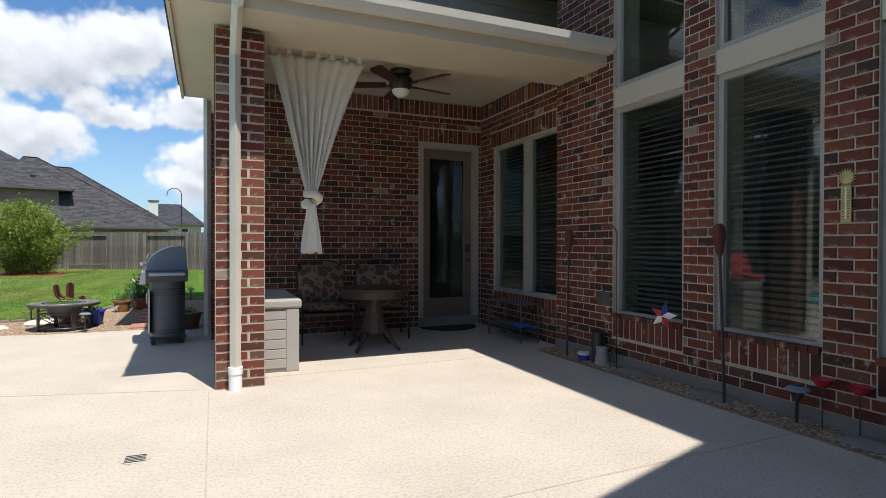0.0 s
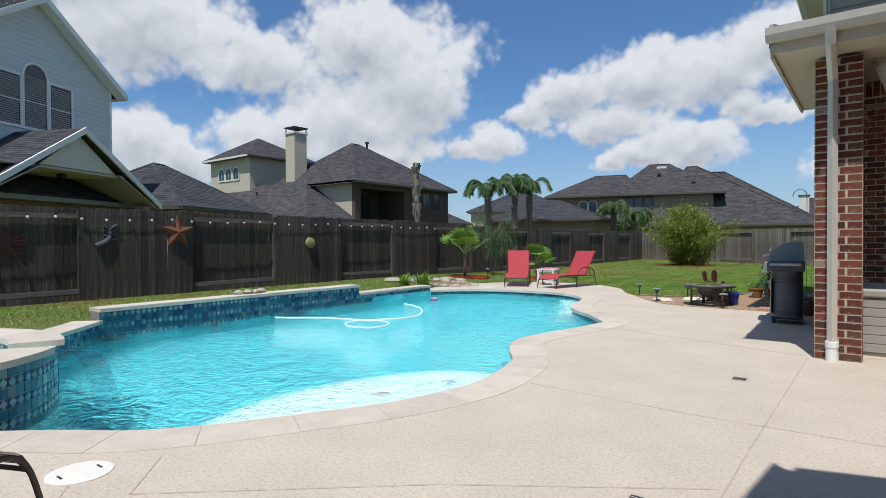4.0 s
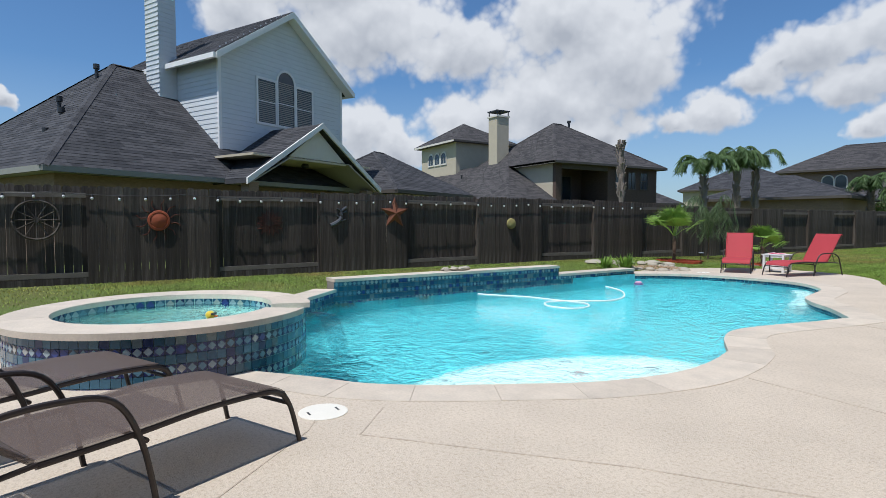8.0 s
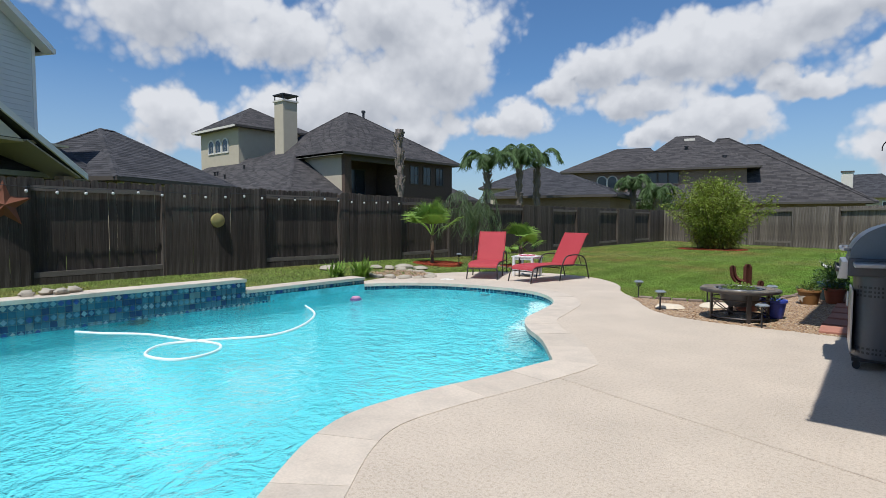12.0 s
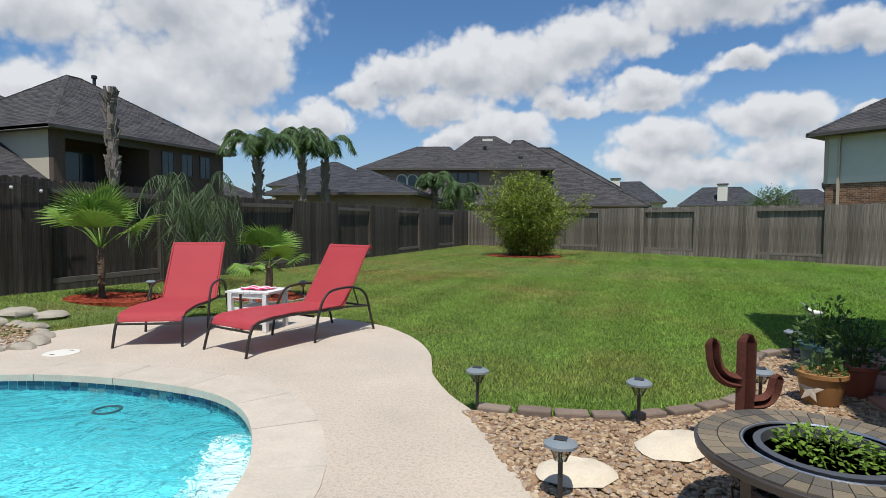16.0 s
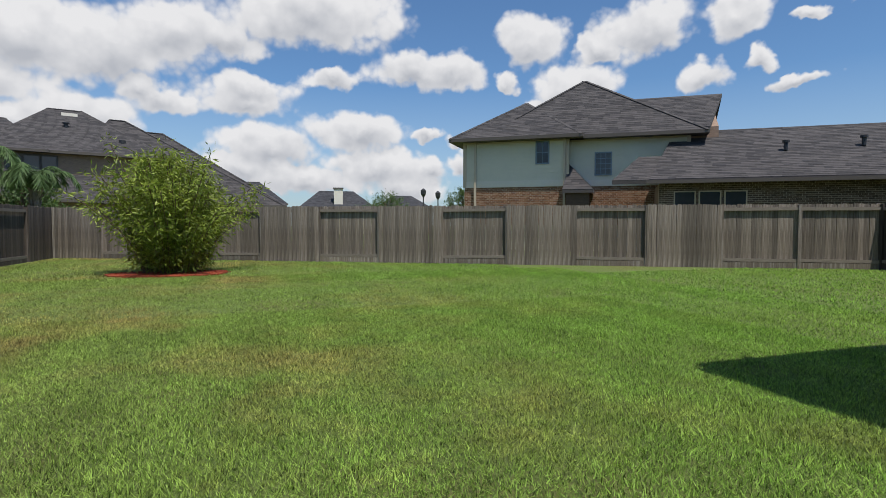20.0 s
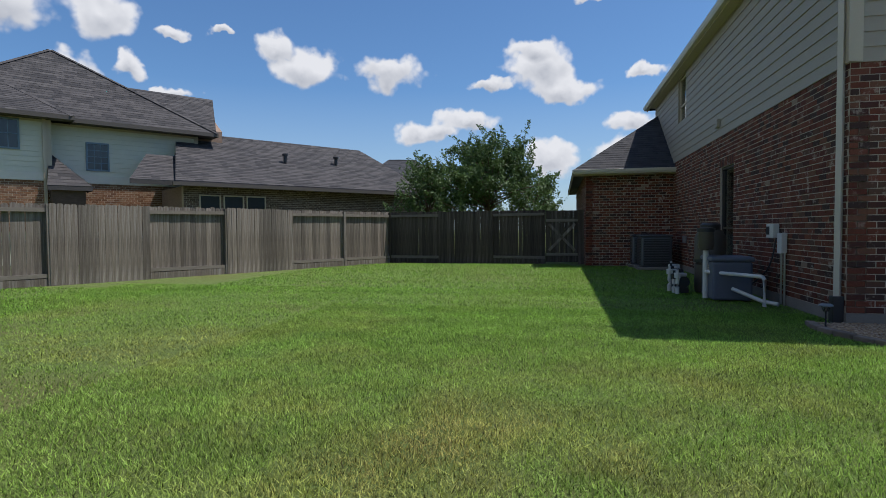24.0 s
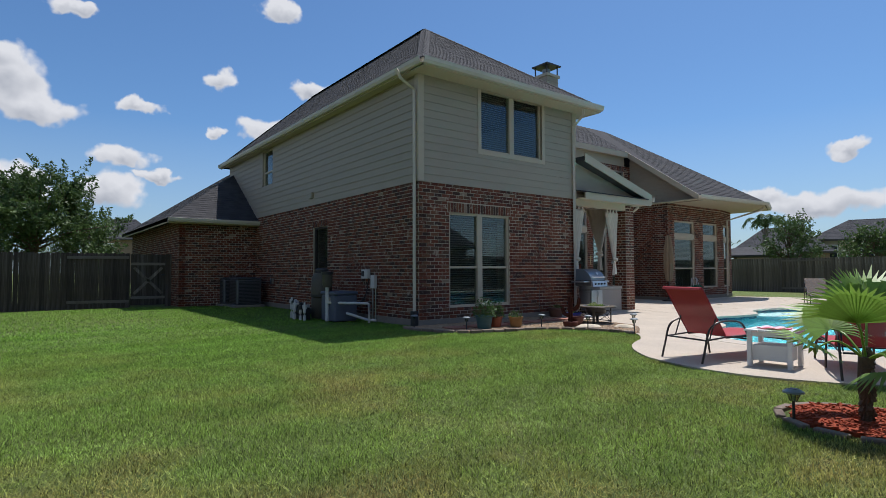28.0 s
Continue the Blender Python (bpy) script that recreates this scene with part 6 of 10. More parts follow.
def fan():
    f = thing("ceiling_fan", "dark bronze ceiling fan with white globe light", "fan", m=Matrix.Translation((2.84, 6.62, 3.42)) @ Matrix.Scale(1.12, 4))
    part("canopy", Geo().lathe([(0.0, -0.06), (0.09, -0.06), (0.12, -0.03), (0.12, 0.0), (0, 0)], seg=24), M_BRONZE, f, smooth=True)
    part("motor", Geo().lathe([(0.0, -0.22), (0.10, -0.22), (0.13, -0.18), (0.13, -0.10), (0.09, -0.06), (0, -0.06)], seg=24), M_BRONZE, f, smooth=True)
    part("globe", Geo().lathe([(0.0, -0.30), (0.05, -0.29), (0.09, -0.255), (0.10, -0.22), (0, -0.22)], seg=24), M_WHITE, f, smooth=True)
    m_b = surface("fan_blade_wood", (0.055, 0.022, 0.016), 0.5, var=0.2, scale=4, stretch=(1, 8, 1))
    for k in range(5):
        m = Matrix.Rotation(radians(72 * k + 12), 4, "Z")
        blade = part("blade", Geo().add([(0.16, -0.05, -0.004), (0.62, -0.075, -0.004), (0.66, -0.05, -0.004), (0.66, 0.05, -0.004), (0.62, 0.075, -0.004), (0.16, 0.05, -0.004),
                                         (0.16, -0.05, 0.004), (0.62, -0.075, 0.004), (0.66, -0.05, 0.004), (0.66, 0.05, 0.004), (0.62, 0.075, 0.004), (0.16, 0.05, 0.004)],
                                        [(5, 4, 3, 2, 1, 0), (6, 7, 8, 9, 10, 11)] + [(i, (i + 1) % 6, 6 + (i + 1) % 6, 6 + i) for i in range(6)]), m_b, f)
        blade.matrix_local = m @ Matrix.Translation((0, 0, -0.16)) @ Matrix.Rotation(radians(12), 4, "X")
        br = part("bracket", Geo().box(0.1, 0.22, -0.02, 0.02, -0.172, -0.164), M_BRONZE, f)
        br.matrix_local = m


fan()

M_FLORAL = choice("floral_cloth", [(0.0, (0.20, 0.12, 0.09))], 0.9)
_t = M_FLORAL.node_tree
_v = node(_t, "ShaderNodeTexVoronoi", Scale=11.0)
_tc = node(_t, "ShaderNodeTexCoord")
_t.links.new(_tc.outputs["Object"], _v.inputs["Vector"])
_r = node(_t, "ShaderNodeValToRGB")
_r.color_ramp.interpolation = "CONSTANT"
_e = _r.color_ramp.elements
_e[0].color, _e[1].color, _e[1].position = (0.17, 0.035, 0.03, 1), (0.07, 0.055, 0.035, 1), 0.25
_e.new(0.5).color = (0.20, 0.14, 0.10, 1)
_e.new(0.8).color = (0.10, 0.03, 0.027, 1)
_t.links.new(_v.outputs["Distance"], _r.inputs[0])
_t.links.new(_r.outputs[0], [n for n in _t.nodes if n.type == "VECT_MATH"][0].inputs[0])


def cushion(x0, x1, y0, y1, z0, z1):
    g = Geo()
    n = 8
    for face in (0, 1):
        for i in range(n + 1):
            for j in range(n + 1):
                u, v = i / n, j / n
                e = min(1.0, 4 * min(u, 1 - u, v, 1 - v) + 0.0) ** 0.5
                zm, hz = (z0 + z1) / 2, (z1 - z0) / 2
                g.v.append((x0 + (x1 - x0) * u, y0 + (y1 - y0) * v, zm + (hz if face else -hz) * e))
    k = (n + 1) ** 2
    for i in range(n):
        for j in range(n):
            a = i * (n + 1) + j
            g.f += [(k + a, k + a + n + 1, k + a + n + 2, k + a + 1), (a, a + 1, a + n + 2, a + n + 1)]
    return g


def patio_seat(x, y, ang, label):
    """A cushioned metal love seat."""
    c = thing("patio_chair", label, "chair", "patio set", m=Matrix.Translation((x, y, 0)) @ Matrix.Rotation(radians(ang), 4, "Z"))
    w = 0.33
    for s in (-1, 1):
        part("arm_frame", Geo().tube(curve([(s * w, -0.26, 0), (s * w, -0.27, 0.35), (s * w, -0.22, 0.60), (s * w, 0.0, 0.63), (s * w, 0.24, 0.60)], 4), 0.013), M_BLACK, c, smooth=True)
        part("back_leg", Geo().tube([(s * w, 0.30, 0), (s * w, 0.24, 0.45), (s * (w - 0.04), 0.33, 0.98)], 0.013), M_BLACK, c, smooth=True)
    part("back_frame", Geo().tube(curve([(-w + 0.04, 0.33, 0.95), (-0.15, 0.34, 1.02), (0.15, 0.34, 1.02), (w - 0.04, 0.33, 0.95)], 4), 0.012), M_BLACK, c, smooth=True)
    part("seat_frame", Geo().box(-w, w, -0.24, 0.26, 0.36, 0.38), M_BLACK, c)
    part("seat_cushion", cushion(-w + 0.02, w - 0.02, -0.25, 0.24, 0.38, 0.49), M_FLORAL, c, "floral seat cushion", smooth=True)
    b = part("back_cushion", cushion(-w + 0.03, w - 0.03, -0.24, 0.24, -0.05, 0.06), M_FLORAL, c, "floral back cushion", smooth=True)
    b.matrix_local = Matrix.Translation((0, 0.24, 0.72)) @ Matrix.Rotation(radians(80), 4, "X")


patio_seat(2.02, 7.25, 0, "black metal patio chair with floral cushions")
patio_seat(2.78, 7.25, -8, "black metal patio chair with floral cushions by the wall")


M_TABLE_B = surface("bronze_brown_metal", (0.055, 0.036, 0.027), 0.5, metal=0.2, var=0.1, scale=8)


def patio_table():
    t = thing("patio_table", "dark brown round metal patio table on a flared base", "table", m=Matrix.Translation((2.45, 6.45, 0)))
    part("tabletop", Geo().lathe([(0.0, 0.70), (0.40, 0.70), (0.42, 0.715), (0.42, 0.73), (0.40, 0.74), (0, 0.74)], seg=32), M_TABLE_B, t, smooth=True)
    part("column", Geo().lathe([(0.0, 0.2), (0.17, 0.2), (0.10, 0.45), (0.08, 0.62), (0.14, 0.70), (0, 0.70)], seg=12), M_TABLE_B, t)
    part("apron", Geo().lathe([(0.36, 0.62), (0.38, 0.62), (0.38, 0.70), (0.36, 0.70)], seg=32), M_TABLE_B, t)
    for k in range(4):
        part("foot", Geo().tube(curve([(0.1, 0, 0.28), (0.22, 0, 0.14), (0.36, 0, 0.015)], 4), 0.022), M_TABLE_B, t, smooth=True).matrix_local = Matrix.Rotation(radians(90 * k + 40), 4, "Z")


patio_table()
mat_rug = surface("rug_rubber", (0.03, 0.028, 0.027), 0.95, var=0.2, scale=20, bump=0.5)
rug = Geo()
rug.prism([(3.97 + 0.44 * math.cos(a), 7.75 - 0.45 * math.sin(a)) for a in np.linspace(math.pi, 0, 18)], 0.0, 0.014)
tagged(part("door_mat", rug, mat_rug), "black half-round rubber door mat", "mat")


def shoe_rack():
    r = thing("shoe_rack", "grey metal two-tier shoe rack under the window", "rack", m=Matrix.Translation((4.36, 6.45, 0)))
    for y in (-0.42, 0.42):
        for x in (-0.13, 0.13):
            part("leg", Geo().tube([(x, y, 0), (x, y, 0.5)], 0.011), M_GREYMETAL, r)
    for z in (0.16, 0.48):
        part("tier", Geo().box(-0.14, 0.14, -0.44, 0.44, z, z + 0.012), M_GREYMETAL, r)
    for i, (y, col) in enumerate(((-0.25, (0.05, 0.12, 0.35)), (0.0, (0.08, 0.08, 0.09)), (0.26, (0.10, 0.07, 0.05)))):
        mt = surface("shoe_%d" % i, col, 0.7, var=0.1)
        for s in (-1, 1):
            g = Geo().blob((0, 0, 0.03), 0.05, seed=i, rough=0.08, seg=10, rows=6, flat=0.6)
            g.v = [(x * 2.3, yy, z) for x, yy, z in g.v]
            sh = tagged(part("shoe", g, mt, None, smooth=True), "worn %s shoe on the metal rack" % ("blue", "black", "brown")[i], "shoe", "shoes on the rack")
            sh.matrix_world = Matrix.Translation((4.36, 6.45 + y + s * 0.055, 0.172))


shoe_rack()


def downspout(pts, label, boot=False):
    """A square downspout along points with a plastic boot at its foot."""
    d = thing("downspout", label, "downspout", "downspouts")
    part("pipe", Geo().tube(pts, 0.045, 4), M_GUTTER, d)
    x, y, z = pts[-1]
    if boot:
        part("boot", Geo().lathe([(0.0, 0.0), (0.055, 0.0), (0.055, 0.14), (0.06, 0.14), (0.06, 0.2), (0.05, 0.2), (0, 0.2)], x, y, 0.0, seg=16), M_WHITE, d, smooth=True)


downspout([(0.83, 4.62, 3.24), (0.83, 4.66, 3.12), (0.83, 5.08, 2.86), (0.83, 5.09, 0.18)], "cream metal downspout on the brick post", True)
downspout([(HX - 0.45, HY0 + 0.15, EAVE - 0.13), (HX - 0.4, HY0 + 0.12, EAVE - 0.3), (HX - 0.05, HY0 + 0.1, EAVE - 0.55), (HX - 0.05, HY0 + 0.1, 0.05)], "tan downspout beside the patio corner")
downspout([(HX + 0.12, HY1 + 0.5, EAVE - 0.13), (HX + 0.10, HY1 + 0.4, EAVE - 0.3), (HX + 0.08, HY1 + 0.06, EAVE - 0.5), (HX + 0.08, HY1 + 0.06, 0.3)], "tan downspout at the house corner with a black boot")
tagged(part("drain_boot", Geo().box(HX + 0.02, HX + 0.14, HY1 + 0.005, HY1 + 0.13, -0.02, 0.32), M_BLACK, None, bevel=0.01), "black plastic drain boot at the downspout", "drain")
downspout([(1.1, -4.9, 3.82), (1.3, -4.95, 3.7), (2.72, -4.98, 3.35), (2.78, -5.0, 0.05)], "tan downspout on the bay corner")
for nm, x, y, z0, z1, w in (("corner_board", HX - 0.022, HY1 - 0.1, BAND, EAVE - 0.14, 0.12),):
    tagged(part("corner_trim", Geo().box(HX - 0.03, HX + 0.0, HY1 - 0.12, HY1 + 0.03, z0, z1).box(HX, HX + 0.12, HY1 + 0.0, HY1 + 0.03, z0, z1), M_TRIM), "tan corner boards on the siding", "trim", kind="structure")
    tagged(part("corner_trim", Geo().box(HX - 0.03, HX + 0.0, HY0 - 0.03, HY0 + 0.12, z0, z1), M_TRIM), "tan corner board on the siding", "trim", kind="structure")

# ---- gravel bed beside the house ----
M_GRAVEL = choice("river_gravel", [(0.0, (0.30, 0.19, 0.105)), (0.25, (0.38, 0.27, 0.16)), (0.5, (0.20, 0.12, 0.07)), (0.7, (0.45, 0.35, 0.23)), (0.85, (0.27, 0.21, 0.165))], 0.8, "island", var=0.15, bump=0.2)
M_GRAVELBED = surface("gravel_bed", (0.33, 0.24, 0.15), 0.95, var=0.35, scale=20, fine=70, bump=0.8, depth=0.02)
BED = [(0.66, 9.16), (-0.4, 9.15), (-0.92, 9.15), (-1.46, 9.17), (-1.97, 9.27), (-2.32, 9.55), (-2.58, 9.90), (-2.96, 10.5), (-3.08, 10.62), (-2.8, 10.64), (-2.36, 10.7), (-2.0, 10.8), (-1.6, 11.1), (-1.25, 11.5), (-1.16, 12.0),
       (-1.06, 12.45), (-0.9, 12.9), (-0.5, 13.25), (0.1, 13.45), (0.66, 13.4)]
BED2 = [(4.2, 5.6), (4.2, -0.35), (4.47, -0.35), (4.47, 5.6)]


def pebbles(name, label, polys, n, seed, zf):
    rnd = random.Random(seed)
    g = Geo()
    base = Geo().blob((0, 0, 0), 1.0, seed=3, rough=0.18, seg=6, rows=4)
    bv, bf = np.array(base.v), base.f
    for poly in polys:
        xs, ys = [p[0] for p in poly], [p[1] for p in poly]
        area = (max(xs) - min(xs)) * (max(ys) - min(ys))
        for _ in range(int(n * area)):
            x, y = rnd.uniform(min(xs), max(xs)), rnd.uniform(min(ys), max(ys))
            if not inside(x, y, poly):
                continue
            r = rnd.uniform(0.008, 0.019)
            a = rnd.uniform(0, 6.28)
            v = bv * (r * rnd.uniform(1, 1.5), r, r * 0.6)
            c, s = math.cos(a), math.sin(a)
            g.add(np.stack([v[:, 0] * c - v[:, 1] * s + x, v[:, 0] * s + v[:, 1] * c + y, v[:, 2] + zf], 1).tolist(), bf)
    tagged(part(name, g, M_GRAVEL, None, smooth=True, kind="stuff"), label, "gravel", kind="stuff")


tagged(part("gravel_bed", Geo().prism(BED, -0.1, -0.008).prism([BED2[0], BED2[3], BED2[2], BED2[1]][::-1], -0.1, 0.012), M_GRAVELBED), "tan river gravel bed along the house", "bed", kind="structure")
pebbles("gravel", "loose tan and brown river pebbles", [BED], 2300, 5, 0.002)
pebbles("gravel", "loose grey and tan pebbles under the tall windows", [BED2], 2600, 6, 0.02)
M_EDGE = surface("edging_stone", (0.20, 0.15, 0.115), 0.9, var=0.25, scale=9, bump=0.5, rand=0.2, stain=(0.2, 0.17, 0.13), stain_amt=0.4)
edge_run = spline([(-3.08, 10.68), (-2.8, 10.66), (-2.36, 10.73), (-2.0, 10.84), (-1.6, 11.14), (-1.28, 11.54), (-1.19, 12.02), (-1.08, 12.5), (-0.92, 12.95), (-0.5, 13.3), (0.1, 13.5), (0.6, 13.45)], 8)
edging = thing("edging", "low tumbled stone edging round the gravel bed", "edging", kind="structure")
acc = 0.0
for a, b in zip(edge_run, edge_run[1:]):
    acc += math.dist(a, b)
    if acc >= 0.21:
        acc = 0.0
        ang = math.atan2(b[1] - a[1], b[0] - a[0])
        part("edging_stone", Geo().box(-0.106, 0.106, -0.05, 0.05, -0.06, 0.03 + random.uniform(0, 0.015), Matrix.Translation((*b, 0)) @ Matrix.Rotation(ang + random.uniform(-0.08, 0.08), 4, "Z")), M_EDGE, edging, bevel=0.012)
M_PAVER = surface("red_paver", (0.36, 0.16, 0.11), 0.9, var=0.15, scale=8, bump=0.4, rand=0.15)
for y in (9.42, 9.95, 10.5, 11.05, 11.6, 12.2, 12.75):
    p = Geo().box(-0.2, 0.2, -0.2, 0.2, -0.02, 0.035, Matrix.Rotation(random.uniform(-0.06, 0.06), 4, "Z"))
    ob = part("paver", p, M_PAVER, None, bevel=0.008)
    ob.matrix_world = Matrix.Translation((-0.25 + random.uniform(-0.03, 0.03), y, 0.0))
    tagged(ob, "square red concrete paver in the gravel", "paver", "red pavers")
for x, y, r, fl in ((-2.23, 9.9, 0.165, 1), (-1.76, 10.43, 0.2, 2)):
    g = Geo().blob((0, 0, 0.0), 1.0, seed=fl, rough=0.06, seg=16, rows=4)
    g.v = [(a * r * (1.25 + 0.05 * math.sin(9 * math.atan2(b, a))), b * r * (0.9 + 0.05 * math.sin(9 * math.atan2(b, a))), max(-0.02, min(c, 0.5) * 0.08)) for a, b, c in g.v]
    ob = part("stepping_stone", g, surface("cream_stone_%d" % fl, (0.62, 0.54, 0.41), 0.85, var=0.15, scale=6, bump=0.5), None, smooth=True)
    ob.matrix_world = Matrix.Translation((x, y, 0.015)) @ Matrix.Rotation(0.4 * fl, 4, "Z")
    tagged(ob, "rough cream stepping stone in the gravel", "stone", "stepping stones")


def solar_light(x, y, h=0.27, z=0.0):
    s = thing("solar_light", "grey plastic solar path light on a stake", "path light", "solar path lights", m=Matrix.Translation((x, y, z)) @ Matrix.Rotation(radians(random.uniform(-3, 3)), 4, "X"))
    part("stake", Geo().tube([(0, 0, -0.05), (0, 0, h - 0.08)], 0.011), M_BLACK, s)
    gm = glass_mat("lamp_plastic", (0.6, 0.62, 0.6)) if "lamp_plastic" not in MATS else MATS["lamp_plastic"]
    part("lens", Geo().lathe([(0.015, h - 0.085), (0.03, h - 0.08), (0.045, h - 0.02), (0.04, h - 0.018), (0, h - 0.018)], seg=16), gm, s, smooth=True)
    for k in range(4):
        a = math.pi / 2 * k
        part("rib", Geo().tube([(0.02 * math.cos(a), 0.02 * math.sin(a), h - 0.085), (0.052 * math.cos(a), 0.052 * math.sin(a), h - 0.018)], 0.004, 5), M_BLACK, s)
    part("cap", Geo().lathe([(0.0, h - 0.018), (0.075, h - 0.018), (0.075, h - 0.006), (0.045, h + 0.012), (0.0, h + 0.014)], seg=20), M_LAMPCAP, s, smooth=True)
    part("solar_panel", Geo().box(-0.028, 0.028, -0.028, 0.028, h + 0.0142, h + 0.0165), M_BLACK, s)


M_LAMPCAP = surface("grey_plastic", (0.20, 0.23, 0.25), 0.45, var=0.08)
for x, y in ((-2.95, 10.62), (-2.27, 9.62), (-1.96, 10.73), (-0.96, 9.15), (-0.7, 12.85), (-1.22, 11.28), (0.3, 13.4)):
    solar_light(x, y)


def fire_pit():
    f = thing("fire_pit", "round slate-topped fire pit table planted with greens", "fire pit", m=Matrix.Translation((-1.29, 9.6, 0)) @ Matrix.Scale(0.87, 4))
    m_sl = choice("slate_tile", [(0.0, (0.13, 0.11, 0.08)), (0.3, (0.18, 0.145, 0.095)), (0.6, (0.085, 0.075, 0.06)), (0.8, (0.22, 0.175, 0.115))], 0.45, "object", bump=0.4)
    z = 0.44
    n = 42
    for k in range(n):
        a0, a1 = 2 * math.pi * (k + 0.03) / n, 2 * math.pi * (k + 0.97) / n
        for r0, r1 in ((0.335, 0.42), (0.425, 0.505)):
            g = Geo().prism([(r0 * math.cos(a0), r0 * math.sin(a0)), (r1 * math.cos(a0), r1 * math.sin(a0)), (r1 * math.cos(a1), r1 * math.sin(a1)), (r0 * math.cos(a1), r0 * math.sin(a1))], z, z + 0.012)
            part("slate_tile", g, m_sl, f)
    part("ring", Geo().lathe([(0.33, z - 0.03), (0.515, z - 0.03), (0.52, z), (0.515, z + 0.004), (0.335, z + 0.004), (0.33, z - 0.03)], seg=48), M_METAL_D, f, smooth=True)
    part("inner_trim", Geo().tube([(0.325 * math.cos(a), 0.325 * math.sin(a), z + 0.006) for a in np.linspace(0, 2 * math.pi, 40)[:-1]], 0.008, 6, True), M_STEEL, f)
    part("bowl", Geo().lathe([(0.0, 0.20), (0.16, 0.20), (0.24, 0.28), (0.27, z - 0.04), (0.28, z + 0.01), (0.25, z + 0.015), (0.245, z - 0.03), (0.0, z - 0.05)], seg=32), M_GREYMETAL, f, smooth=True)
    for k in range(4):
        m = Matrix.Rotation(radians(90 * k + 30), 4, "Z")
        part("leg", Geo().box(0.36, 0.39, -0.03, 0.03, 0, z - 0.03, m), M_METAL_D, f, bevel=0.004)
        g = Geo()
        for s in (-1, 1):
            g.tube([m @ Matrix.Rotation(radians(12), 4, "Z") @ Vector((0.375, 0, 0.08 if s > 0 else 0.3)), m @ Matrix.Rotation(radians(45), 4, "Z") @ Vector((0.36, 0, 0.19)), m @ Matrix.Rotation(radians(78), 4, "Z") @ Vector((0.375, 0, 0.3 if s > 0 else 0.08))], 0.007, 6)
        part("scroll", g, M_METAL_D, f)
    part("lower_ring", Geo().tube([(0.375 * math.cos(a), 0.375 * math.sin(a), 0.06) for a in np.linspace(0, 2 * math.pi, 40)[:-1]], 0.013, 6, True), M_METAL_D, f, smooth=True)
    part("upper_ring", Geo().tube([(0.375 * math.cos(a), 0.375 * math.sin(a), 0.31) for a in np.linspace(0, 2 * math.pi, 40)[:-1]], 0.011, 6, True), M_METAL_D, f, smooth=True)
    part("foliage", leaf_clump(420, 0.2, 0.10, 0.034, 4, z - 0.01), M_LETTUCE, f, "light green leafy plants", kind="stuff")


def leaf_clump(n, r, h, size, seed, z0=0.0, flat=0.5, droop=0.0):
    """Many small leaves within a dome."""
    rnd = random.Random(seed)
    g = Geo()
    for _ in range(n):
        a, q = rnd.uniform(0, 6.283), r * math.sqrt(rnd.random())
        z = z0 + h * rnd.random() * (1 - 0.6 * (q / r) ** 2)
        p = Vector((q * math.cos(a), q * math.sin(a), z))
        d = Vector((math.cos(a) + rnd.uniform(-1, 1), math.sin(a) + rnd.uniform(-1, 1), rnd.uniform(-0.3, 1.0) * flat * 2 - droop)).normalized()
        s = d.cross(Vector((rnd.uniform(-1, 1), rnd.uniform(-1, 1), 1))).normalized()
        ln, w = size * rnd.uniform(0.6, 1.3), size * rnd.uniform(0.18, 0.32)
        g.add([p, p + d * ln * 0.5 + s * w, p + d * ln, p + d * ln * 0.5 - s * w], [(0, 1, 2, 3)])
    return g


def leaf_mat(name, col, var=0.35, rough=0.55):
    m = surface(name, col, rough, var=0.2, scale=4, bump=0.0, island=var, hue=0.02)
    b = m.node_tree.nodes["Principled BSDF"]
    t = m.node_tree
    tr = node(t, "ShaderNodeBsdfTranslucent")
    mx = node(t, "ShaderNodeMixShader"); mx.inputs[0].default_value = 0.3
    out = [n for n in t.nodes if n.type == "OUTPUT_MATERIAL"][0]
    src = [l.from_socket for l in t.links if l.to_socket == b.inputs["Base Color"]][0]
    t.links.new(src, tr.inputs["Color"])
    t.links.new(b.outputs[0], mx.inputs[1]); t.links.new(tr.outputs[0], mx.inputs[2]); t.links.new(mx.outputs[0], out.inputs[0])
    return m


M_LETTUCE = leaf_mat("lettuce_leaf", (0.16, 0.26, 0.03))
M_LEAF = leaf_mat("bush_leaf", (0.21, 0.27, 0.035), 0.45)
M_OAK = leaf_mat("oak_leaf", (0.085, 0.14, 0.04))
M_PALM = leaf_mat("palm_leaf", (0.19, 0.31, 0.05), 0.25, 0.45)
M_PALM_F = leaf_mat("far_palm_leaf", (0.105, 0.175, 0.06), 0.35)
M_HERB = leaf_mat("herb_leaf", (0.07, 0.13, 0.03))
M_TRUNK = surface("bark", (0.13, 0.09, 0.06), 0.95, var=0.4, scale=6, bump=0.8, depth=0.02)
M_TRUNK_G = surface("grey_bark", (0.24, 0.20, 0.17), 0.95, var=0.35, scale=6, bump=0.8, depth=0.02, stretch=(1, 1, 4))
M_MULCH = surface("red_mulch", (0.30, 0.055, 0.02), 0.95, var=0.5, scale=14, fine=50, bump=0.9, depth=0.02)
fire_pit()

M_RUST = surface("rusty_metal", (0.11, 0.035, 0.022), 0.8, metal=0.2, var=0.35, scale=10, bump=0.4)


